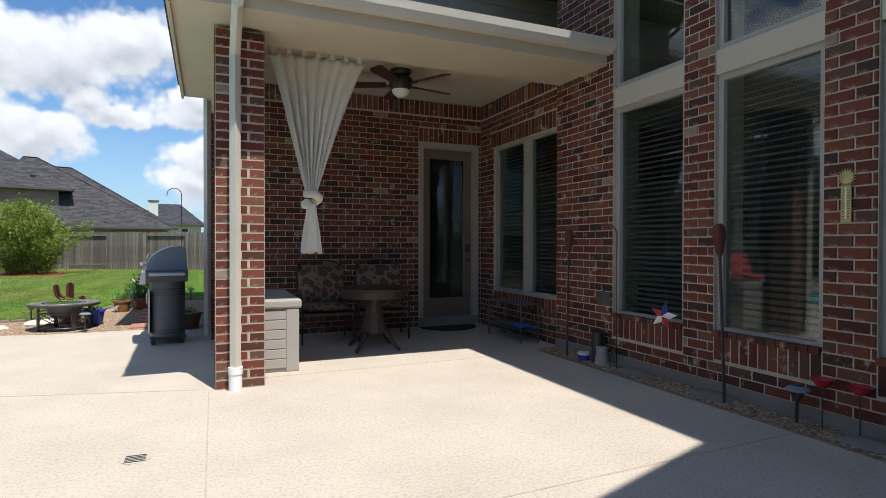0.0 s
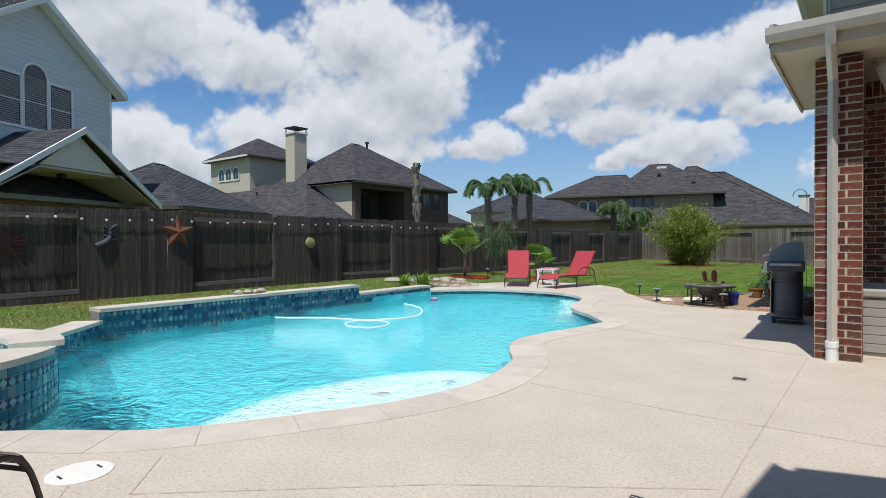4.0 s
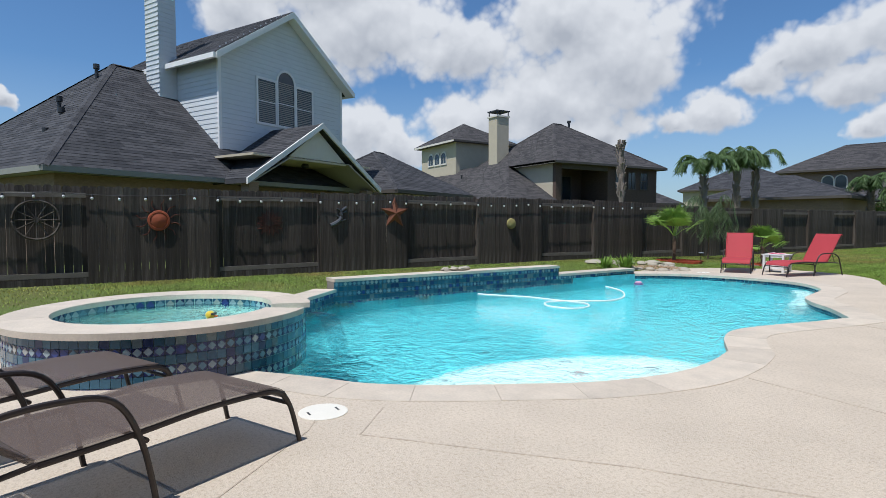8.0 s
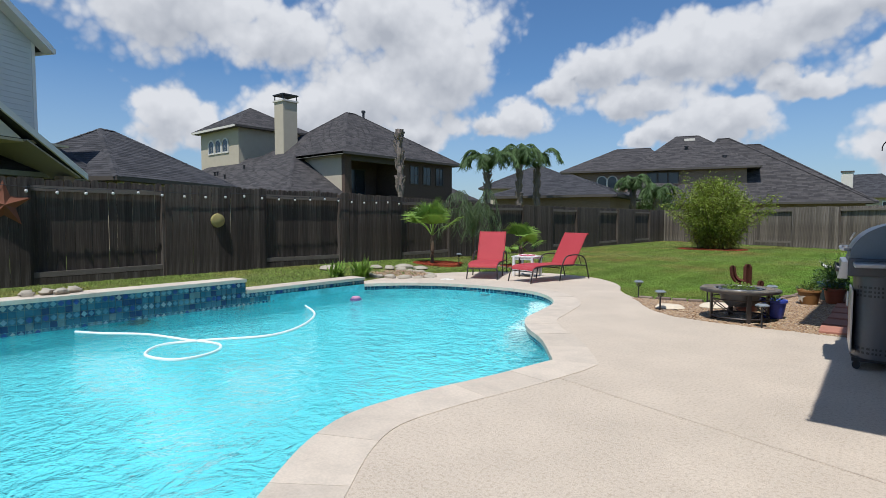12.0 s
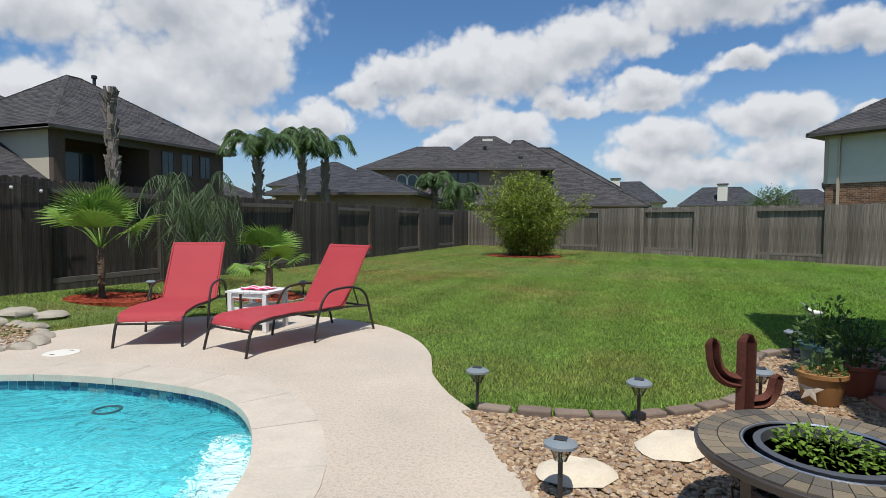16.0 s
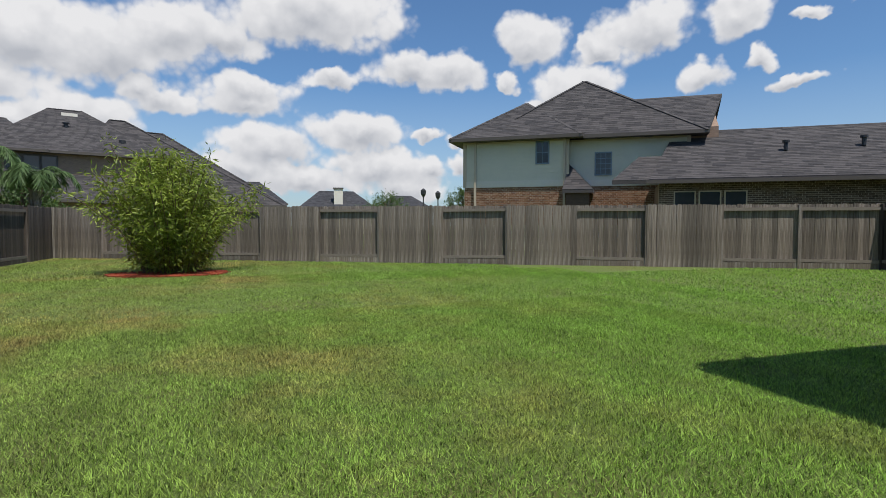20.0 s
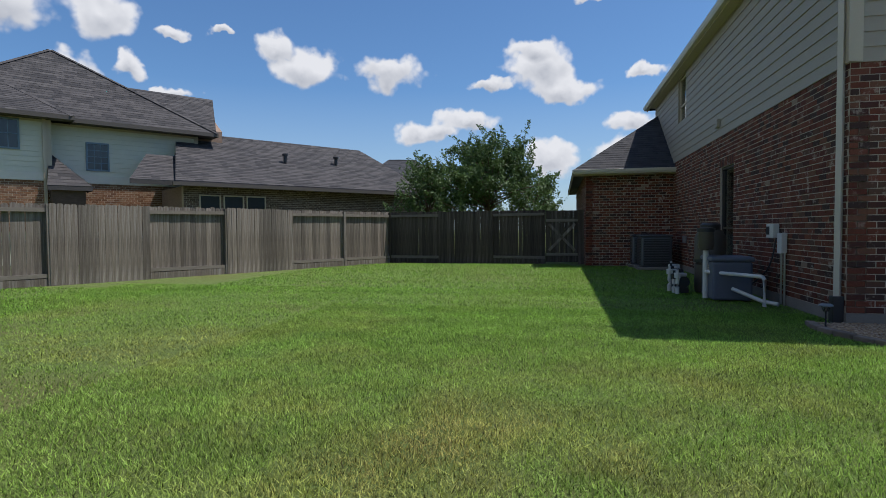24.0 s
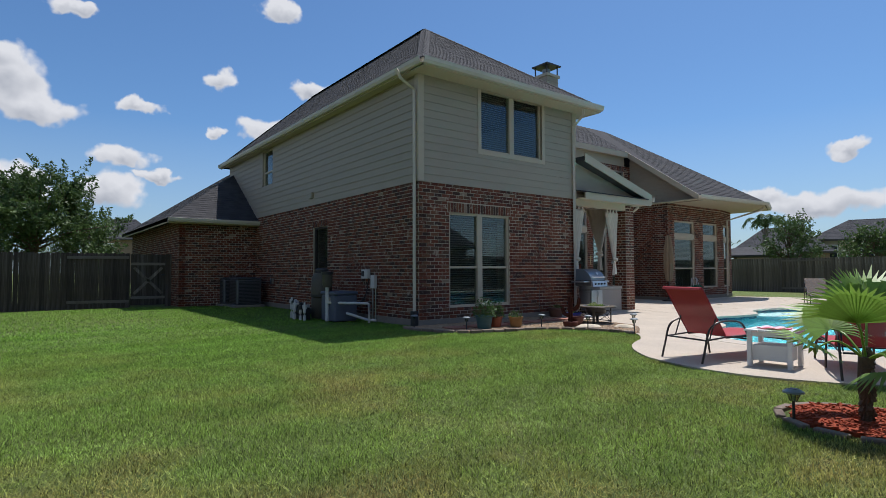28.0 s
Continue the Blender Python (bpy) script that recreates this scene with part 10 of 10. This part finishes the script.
def stucco_house():
    """x runs north along the brick side, y towards the yard."""
    h = Plot((-27.0, 24.57), (0, 1), (1, 0), "beige stucco house with brick wing, square tower and tall chimney")
    # low wing with a hip at its corner
    for c in ([(-4.3, 0.2, 2.75), (0.0, -5.3, 5.85), (0.0, -16.0, 5.85), (-4.3, -20.0, 2.75)], [(-4.3, 0.2, 2.75), (0.0, -5.3, 5.85), (0.02, 0.2, 2.75)], [(-4.3, -20.0, 2.75), (0.0, -16.0, 5.85), (0.0, -20.0, 2.75)]):
        h.plane(c, M_FROOF2)
    ridge(h.root, h.p3(-4.3, 0.2, 2.78), h.p3(0.0, -5.3, 5.88), SHINGLE[M_FROOF2])
    h.box("wall", -3.9, 0.0, -19.5, -0.2, 0, 2.65, M_STUCCO)
    for x, y, z in ((-1.4, -9.5, 4.85), (-1.9, -12.4, 4.5), (-1.9, -12.8, 4.5), (-2.4, -10.4, 4.15)):
        h.vent(x, y, z, 0.3, 0.06)
    # two-storey block: stucco end, brick side with an open porch
    h.box("stucco_wall", 0.0, 0.3, -6.0, -0.3, 0, 5.35, M_STUCCO)
    h.box("corner_pier", 0.0, 0.55, -0.3, 0.0, 0, 5.35, M_DARKBRICK)
    h.box("wall", 0.3, 10.6, -9.4, -2.6, 0, 5.35, M_DARKBRICK)
    h.box("wall", 5.1, 10.6, -2.6, 0.0, 0, 5.35, M_DARKBRICK)
    h.box("porch_floor", 0.3, 5.1, -2.6, 0.0, 0, 2.7, M_DARKBRICK)
    h.box("porch_beam", 0.55, 5.1, -0.25, 0.0, 5.0, 5.35, M_FASC)
    h.box("porch_door", 0.9, 1.7, -2.6, -2.55, 2.7, 4.75, M_CREAM)
    h.win((0.3, -2.6), (5.1, -2.6), (0, 1), 2.0, 3.6, 2.9, 4.7, M_FASC, (2, 1))
    for u in (0.85, 2.2, 3.6):
        h.win((5.1, 0), (10.6, 0), (0, 1), u, u + 0.75, 3.8, 5.0, M_FASC, (2, 2), surround=0.07)
    h.hip(-0.5, 11.2, -9.9, 0.5, 5.46, 4.1, 4.9, 9.1, M_FROOF2, -4.7, M_FASC)
    h.box("stucco_fascia", -0.53, -0.5, -4.6, 0.5, 5.3, 5.46, M_CREAM)
    h.vent(5.4, -4.3, 8.6, 0.75, 0.09)
    for x, y in ((7.4, -1.6), (8.9, -1.9)):
        h.vent(x, y, 6.75 if x < 8 else 6.6, 0.12, 0.12)
    # square tower
    h.box("tower", -0.6, 5.4, -17.5, -11.6, 0, 8.2, M_STUCCO)
    h.hip(-1.1, 5.9, -18.0, -11.1, 8.3, 2.1, 2.2, 10.35, M_FROOF2, -14.5, M_FASC)
    h.box("tower_fascia", -1.14, -1.13, -18.0, -11.1, 8.14, 8.3, M_CREAM)
    for u in (1.35, 2.45, 3.55):
        h.win((-0.6, -17.5), (-0.6, -11.6), (-1, 0), u, u + 0.8, 6.5, 7.05, M_CREAM, (2, 1), True, surround=0.12)
    # chimney
    h.box("chimney", 0.0, 1.15, -7.7, -6.6, 2, 9.55, M_STUCCO)
    h.box("chimney_cap", -0.08, 1.23, -7.78, -6.52, 9.55, 9.67, M_CREAM)
    for x in (0.0, 1.09):
        for y in (-7.7, -6.66):
            h.box("cowl_post", x, x + 0.06, y, y + 0.06, 9.67, 10.0, M_BLACK)
    h.box("chimney_cowl", -0.08, 1.23, -7.78, -6.52, 10.0, 10.08, M_BLACK)
    # low wing beyond
    h.hip(11.0, 17.0, -10, -2, 2.9, 13.8, 14.2, 5.0, M_FROOF2, None, M_FASC)
    h.box("wall", 11.4, 16.5, -9.6, -2.4, 0, 2.8, M_STUCCO)


def hip_house(o, a, w, d, eave, peak, wall, label, roof=M_FROOF, ridge_len=0.35, wins=0, stack=None):
    """A far house, its front square to the bearing a (degrees from north)."""
    a = radians(a)
    h = Plot(o, (math.cos(a), -math.sin(a)), (-math.sin(a), -math.cos(a)), label)
    h.hip(-w / 2 - .5, w / 2 + .5, -d - .5, .5, eave, -w * ridge_len / 2, w * ridge_len / 2, peak, roof, None, M_FASC)
    h.box("wall", -w / 2, w / 2, -d, 0, 0, eave - .12, wall)
    for k in range(wins):
        u = w * (k + 0.5) / wins - 0.4
        h.win((-w / 2, 0), (w / 2, 0), (0, 1), u, u + 0.8, eave - 1.9, eave - 0.6, M_WHITE)
    if stack is not None:
        h.box("chimney", stack - 0.6, stack + 0.6, -1.6, -0.6, eave - 0.3, peak + 0.1, M_CREAM)
        h.box("chimney_cap", stack - 0.7, stack + 0.7, -1.7, -0.5, peak + 0.1, peak + 0.28, M_FASC)
    return h


def dark_roofed_house():
    a = radians(-16.7)
    h = Plot((-14.6, 51.5), (math.cos(a), -math.sin(a)), (-math.sin(a), -math.cos(a)), "large tan house under broad dark hip roofs")
    h.box("wall", -9.9, 4.6, -9, 0, 0, 5.5, M_TANWALL)
    h.hip(-10.6, -1.0, -9.5, 0.6, 5.6, -6.2, -3.2, 8.0, M_FROOF2, None, M_FASC)
    h.hip(-4.6, 5.6, -10, 0.5, 5.6, -0.9, 1.0, 8.95, M_FROOF2, None, M_FASC)
    h.hip(-1.5, 12.9, -9.5, 1.6, 2.6, 2.6, 3.5, 8.5, M_FROOF2, -4.2, M_FASC)
    h.hip(-0.8, 13.1, -9, 1.4, 2.6, 4.4, 5.9, 7.85, M_FROOF2, -4.2, M_FASC)
    h.box("wall", 0.2, 12.4, -8.5, 1.0, 0, 2.5, M_TANWALL)
    # low gabled roofs before the upper windows
    h.hip(-6.5, 1.6, -3, 3.2, 2.6, -3.4, -1.2, 4.35, M_FROOF2, 0.3, M_FASC)
    h.box("wall", -6.1, 1.2, -3, 2.8, 0, 2.5, M_TANWALL)
    for u in (6.9, 7.75, 8.6):
        h.win((-9.9, 0.02), (4.6, 0.02), (0, 1), u, u + 0.68, 4.35, 5.25, M_FASC, (1, 1))
    for u in (2.6, 3.5):
        h.win((-9.9, 0.02), (4.6, 0.02), (0, 1), u, u + 0.75, 3.4, 4.7, M_CREAM, (1, 1), True)
    for x, y, z, t in ((3.0, -1.0, 5.4, 1.3), (4.9, -3.4, 7.2, 0.35), (0.0, -2.4, 7.4, 0.35)):
        h.vent(x, y, z, t, 0.12)
    h.box("skylight", -0.2, 0.7, -4.4, -3.9, 8.35, 8.62, M_CREAM)


def sage_house():
    h = Plot((5.7, 37.2), (.80, -.60), (-.60, -.80), "sage green lap-sided house with brick base and grey roof")
    for x0, x1, y, s in ((0, 4.9, 0, 1), (4.9, 10.1, -0.5, 2)):
        h.brick((x0, y), (x1, y), (0, 1), 1.2, 3.0, (), s)
        h.box("wall", x0, x1, y - 8, y - 0.21, 0, 5.25, M_LAPS)
        h.siding((x0, y), (x1, y), (0, 1), 3.3, 5.3, M_LAPS)
        h.box("band_board", x0, x1, y - 0.15, y + 0.04, 3.0, 3.3, M_CREAM)
        h.box("frieze_board", x0, x1, y - 0.1, y + 0.045, 5.08, 5.28, M_TRIM)
    h.siding((0, -8), (0, 0), (-1, 0), 3.3, 5.3, M_LAPS)
    for x in (0.02, 4.9, 10.08):
        h.box("corner_board", x - .08, x + .08, -0.6 if x > 4.95 else -0.1, 0.05 if x < 5 else -0.44, 3.0, 5.2, M_TRIM)
    h.box("downspout", 0.5, 0.6, 0.04, 0.13, 1.2, 5.2, M_TRIM)
    h.box("downspout", 4.72, 4.82, 0.04, 0.13, 1.2, 5.2, M_TRIM)
    h.hip(-0.6, 5.6, -6.2, 0.6, 5.3, 2.5, 2.6, 7.5, M_FROOF2, None, M_FASC)
    h.hip(0.6, 10.8, -7.2, 0.1, 5.3, 5.35, 5.5, 8.6, M_FROOF2, None, M_FASC)
    # gabled block behind, on the far side
    h.plane([(6.5, -3.4, 7.5), (11.8, -3.4, 7.5), (10.9, -0.4, 5.5), (6.5, -0.4, 5.5)][::-1], M_FROOF2)
    h.plane([(6.5, -3.4, 7.5), (11.8, -3.4, 7.5), (11.8, -7, 5.3), (6.5, -7, 5.3)], M_FROOF2)
    part("gable_wall", h.geo(Geo().add([(x, y, z) for x in (10.1, 11.3) for y, z in ((-6.6, 0), (-0.8, 0), (-0.8, 5.55), (-3.4, 7.25), (-6.6, 5.35))],
                                       [(0, 1, 2, 3, 4), (9, 8, 7, 6, 5), (0, 5, 6, 1), (1, 6, 7, 2), (2, 7, 8, 3), (3, 8, 9, 4), (4, 9, 5, 0)])), M_TANWALL, h.root)
    h.win((0, 0), (4.9, 0), (0, 1), 3.5, 4.02, 4.1, 5.05, M_BLUETRIM, (2, 2), surround=.06)
    h.win((4.9, -0.5), (10.1, -0.5), (0, 1), 1.25, 1.9, 3.55, 4.5, M_BLUETRIM, (3, 4), surround=.06)
    # small lean-to roof in the corner
    h.plane([(4.75, 0.75, 2.8), (6.1, 0.75, 2.8), (4.95, -0.45, 4.05)], M_FROOF2)
    h.plane([(6.1, 0.75, 2.8), (6.1, -0.45, 2.8), (4.95, -0.45, 4.05)], M_FROOF2)
    h.box("wall", 4.9, 5.9, -0.5, 0.6, 0, 2.78, M_DARKBRICK)
    # long garage wing with a straight eave
    h.plane([(8.3, 2.9, 3.0), (20.4, 2.9, 3.0), (18.9, -1.6, 5.5), (9.6, -1.6, 5.5)], M_FROOF2)
    h.plane([(20.4, 2.9, 3.0), (20.4, -6, 3.0), (18.9, -1.6, 5.5)], M_FROOF2)
    h.plane([(9.6, -1.6, 5.5), (18.9, -1.6, 5.5), (20.4, -6, 3.0), (8.3, -6, 3.0)], M_FROOF2)
    h.plane([(6.9, 2.6, 3.0), (9.6, 2.6, 3.0), (9.6, 0.2, 4.2), (8.0, 0.2, 4.2)], M_FROOF2)
    brick_wall("wall", "", *h.face((8.7, 2.4), (19.9, 2.4), (0, 1))[:2], 1.2, 2.85, parent=h.root, seed=5, face=M_WINGBRICK_SHADED)
    h.box("wall", 8.7, 19.9, -5.6, 2.18, 0, 2.84, M_TANWALL)
    h.box("gutter", 8.2, 20.4, 2.88, 3.0, 2.82, 2.95, M_FASC)
    for u in (0.6, 1.5, 2.4):
        h.win((8.7, 2.4), (19.9, 2.4), (0, 1), u, u + 0.7, 1.9, 2.5, M_TRIM, (1, 1), surround=.05)
    for x, y, z in ((13.5, 0.8, 4.2), (16.2, 0.6, 4.3)):
        h.vent(x, y, z, 0.4, 0.08)


def street_lamp(x, y, h):
    p = thing("street_lamp", "black post street lamp with a lantern head", "street lamp", "street lamps", Matrix.Translation((x, y, 0)))
    part("pole", Geo().lathe([(0.16, 0), (0.1, 0.6), (0.07, h)], seg=10), M_BLACK, p)
    part("lantern", Geo().lathe([(0.1, h), (0.32, h + .35), (0.34, h + .8), (0.05, h + 1.05)], seg=8), M_BLACK, p)


def pavilion(x, y):
    p = thing("pavilion", "dark wooden garden pavilion with a low roof", "pavilion", m=Matrix.Translation((x, y, 0)))
    for i in (-1, 1):
        for j in (-1, 1):
            part("post", Geo().box(i * 1.9 - .08, i * 1.9 + .08, j * 1.4 - .08, j * 1.4 + .08, 0, 2.1), M_TRUNK, p)
        c = [(-2.4, i * 2.0, 2.15), (2.4, i * 2.0, 2.15), (1.2, 0, 2.75), (-1.2, 0, 2.75)]
        part("roof", Geo().slab(c if i < 0 else c[::-1], 0.1), M_FROOF, p)
        c = [(i * 2.4, -2.0, 2.15), (i * 2.4, 2.0, 2.15), (i * 1.2, 0, 2.75)]
        part("roof", Geo().slab(c if i > 0 else c[::-1], 0.1), M_FROOF, p)


white_house()
small_wing()
stucco_house()
dark_roofed_house()
sage_house()
hip_house((-17.75, 33.9), -11.8, 7.7, 8, 2.78, 4.4, M_TANWALL, "low hip-roofed garage house behind the palms", ridge_len=0.1)
hip_house((-33.0, 57.5), -27, 12, 10, 4.9, 7.9, M_STUCCO, "distant dark-roofed house behind the palms", ridge_len=0.05)
hip_house((-4.3, 88.0), -2, 8.6, 9, 4.0, 7.1, M_STUCCO, "distant house with a grey hip roof and cream chimney", wins=2, stack=-1.9)
hip_house((7.2, 88.5), 6, 9.6, 9, 3.5, 6.1, M_STUCCO, "distant low house with a long hip roof and cream chimney", ridge_len=0.5, stack=0.1)
hip_house((17.5, 92.0), 12, 8, 9, 3.6, 5.8, M_TANWALL, "distant low house with a grey hip roof")
hip_house((33.0, 28.0), 75, 6, 7, 4.6, 6.8, M_STUCCO, "far beige two-storey house beside the wing", wins=2)
hip_house((60.0, 11.0), 97, 6, 6, 4.8, 7.2, M_TANWALL, "far pinkish brick house with a grey roof", wins=2)
hip_house((66.0, 7.0), 97, 6, 6, 4.4, 6.2, M_TANWALL, "far low house with a grey roof")
hip_house((12.7, -36.0), 158, 7.5, 8, 2.8, 5.3, M_TANWALL, "far dark-roofed house beyond the south fence")
hip_house((7.4, -41.0), 165, 8, 8, 4.0, 6.0, M_STUCCO, "far two-storey house beyond the south fence", wins=3)
street_lamp(15.6, 76.0, 4.6)
street_lamp(17.8, 77.0, 4.4)
pavilion(8.2, -20.2)

# ---- grass ----
def lawn_blade():
    """Thin blades: green with dry straw in wide patches, light that glows through, and faint mowing stripes."""
    mat = surface("grass_blade", (0.23, 0.322, 0.066), 0.55, var=0.25, scale=0.9, fine=5.0, bump=0, stain=(0.42, 0.265, 0.11), stain_amt=0.85, stain_scale=0.33, island=0.85, spec=0.25)
    t = mat.node_tree
    b = t.nodes["Principled BSDF"]
    src = [l.from_socket for l in t.links if l.to_socket == b.inputs["Base Color"]][0]
    tc = node(t, "ShaderNodeTexCoord")
    dry = [n for n in t.nodes if n.type == "MAP_RANGE" and n.inputs["From Min"].default_value > 0.465 and n.inputs["From Min"].default_value < 0.475][0]
    sp = node(t, "ShaderNodeSeparateXYZ")
    wet = node(t, "ShaderNodeMapRange")
    wet.inputs["From Min"].default_value, wet.inputs["From Max"].default_value = -5.0, 1.5
    wet.inputs["To Min"].default_value, wet.inputs["To Max"].default_value = 0.9, 0.15
    t.links.new(tc.outputs["Object"], sp.inputs[0]); t.links.new(sp.outputs["X"], wet.inputs["Value"]); t.links.new(wet.outputs[0], dry.inputs["To Max"])
    lush = node(t, "ShaderNodeMapRange")
    lush.inputs["From Min"].default_value, lush.inputs["From Max"].default_value = -6.0, 2.0
    lm = node(t, "ShaderNodeMixRGB"); lm.blend_type = "MULTIPLY"
    lm.inputs[2].default_value = (0.80, 1.06, 0.68, 1)
    t.links.new(sp.outputs["X"], lush.inputs["Value"]); t.links.new(lush.outputs[0], lm.inputs[0]); t.links.new(src, lm.inputs[1])
    src = lm.outputs[0]
    wv = node(t, "ShaderNodeTexWave", Scale=0.30, Distortion=1.2, Detail=2.0)
    wv.bands_direction = "X"
    wv.inputs["Detail Scale"].default_value = 0.4
    mr = node(t, "ShaderNodeMapRange")
    mr.inputs["To Min"].default_value, mr.inputs["To Max"].default_value = 0.92, 1.08
    sc = node(t, "ShaderNodeVectorMath"); sc.operation = "SCALE"
    t.links.new(tc.outputs["Object"], wv.inputs["Vector"]); t.links.new(wv.outputs["Fac"], mr.inputs["Value"])
    t.links.new(src, sc.inputs[0]); t.links.new(mr.outputs[0], sc.inputs["Scale"]); t.links.new(sc.outputs[0], b.inputs["Base Color"])
    tr = node(t, "ShaderNodeBsdfTranslucent")
    mx = node(t, "ShaderNodeMixShader"); mx.inputs[0].default_value = 0.4
    out = [n for n in t.nodes if n.type == "OUTPUT_MATERIAL"][0]
    t.links.new(sc.outputs[0], tr.inputs["Color"])
    t.links.new(b.outputs[0], mx.inputs[1]); t.links.new(tr.outputs[0], mx.inputs[2]); t.links.new(mx.outputs[0], out.inputs[0])
    return mat


def in_poly(x, y, poly):
    r = np.zeros(len(x), bool)
    for (x0, y0), (x1, y1) in zip(poly, list(poly[1:]) + [poly[0]]):
        if y0 == y1:
            continue
        r ^= ((y0 > y) != (y1 > y)) & (x < (x1 - x0) * (y - y0) / (y1 - y0) + x0)
    return r


def grass(areas):
    rng = np.random.default_rng(8)
    xs, ys, ws = [], [], []
    wide = max((offset(POOL, 0.5), offset(POOL, -0.5)), key=lambda q: max(p[0] for p in q) - min(p[0] for p in q))
    for x0, x1, y0, y1, per, w in areas:
        n = int((x1 - x0) * (y1 - y0) * per)
        xs.append(rng.uniform(x0, x1, n)); ys.append(rng.uniform(y0, y1, n)); ws.append(np.full(n, w))
    x, y, w = np.concatenate(xs), np.concatenate(ys), np.concatenate(ws)
    keep = ~(in_poly(x, y, DECK) | in_poly(x, y, wide) | in_poly(x, y, BED) | in_poly(x, y, BED2) | ((x > 0.6) & (y < 13.1)) | ((x > 11.1) & (y < 16.1)))
    for cx, cy, rx, ry in ((-9.5, 13.3, 0.75, 0.6), (-7.62, 14.55, 0.62, 0.55), (-6.0, 26.9, 1.35, 0.95)):
        keep &= ((x - cx) / rx) ** 2 + ((y - cy) / ry) ** 2 > 1
    keep &= (x - SPA_C[0]) ** 2 + (y - SPA_C[1]) ** 2 > (SPA_R + 0.3) ** 2
    keep &= (x - 12.2) * -13.2 - (y - 22.4) * 23.15 > 0.0
    x, y, w = x[keep], y[keep], w[keep]
    n = len(x)
    left = np.clip((-7.9 - x) / 2.6, 0, 1) * np.clip((20.0 - y) / 10.0, 0, 1)
    z = -0.03 + 0.15 * left * left * (3 - 2 * left)
    a = rng.uniform(0, 2 * np.pi, n)
    tall = 0.95 + 0.15 * np.sin(1.3 * x + 0.7 * y) * np.sin(0.9 * x - 1.1 * y) + 0.15 * np.sin(7.1 * x) * np.sin(6.3 * y)
    ht = rng.uniform(0.014, 0.042, n) * (1 + (w > 0.009) * 0.2) * tall
    b = a + np.pi / 2 + rng.normal(0, 0.5, n)
    out = np.abs(rng.normal(0.0, 0.030, n)) + 0.006
    w = w * rng.uniform(0.7, 1.3, n)
    v = np.empty((n, 3, 3))
    v[:, 0] = np.stack([x - w * np.cos(a) / 2, y - w * np.sin(a) / 2, z], 1)
    v[:, 1] = np.stack([x + w * np.cos(a) / 2, y + w * np.sin(a) / 2, z], 1)
    v[:, 2] = np.stack([x + out * np.cos(b), y + out * np.sin(b), z + ht], 1)
    me = bpy.data.meshes.new("grass")
    me.vertices.add(3 * n); me.loops.add(3 * n); me.polygons.add(n)
    me.vertices.foreach_set("co", v.astype(np.float32).ravel())
    me.loops.foreach_set("vertex_index", np.arange(3 * n, dtype=np.int32))
    me.polygons.foreach_set("loop_start", np.arange(0, 3 * n, 3, dtype=np.int32))
    me.update(calc_edges=True)
    me.materials.append(lawn_blade())
    tagged(new("grass", me), "short mown grass blades, green with dry straw", "grass", kind="stuff")


grass(((-8.5, 1.5, 9.5, 20, 6800, 0.0065), (-10.8, 4, 9, 26, 2400, 0.009), (3, 12, 13, 17, 1200, 0.012), (3, 12, 17, 24, 700, 0.016), (-10.8, 3, 24, 35, 700, 0.018), (-10.8, -7, -2, 9, 1600, 0.010), (-10.8, -5, -12, -2, 400, 0.014)))
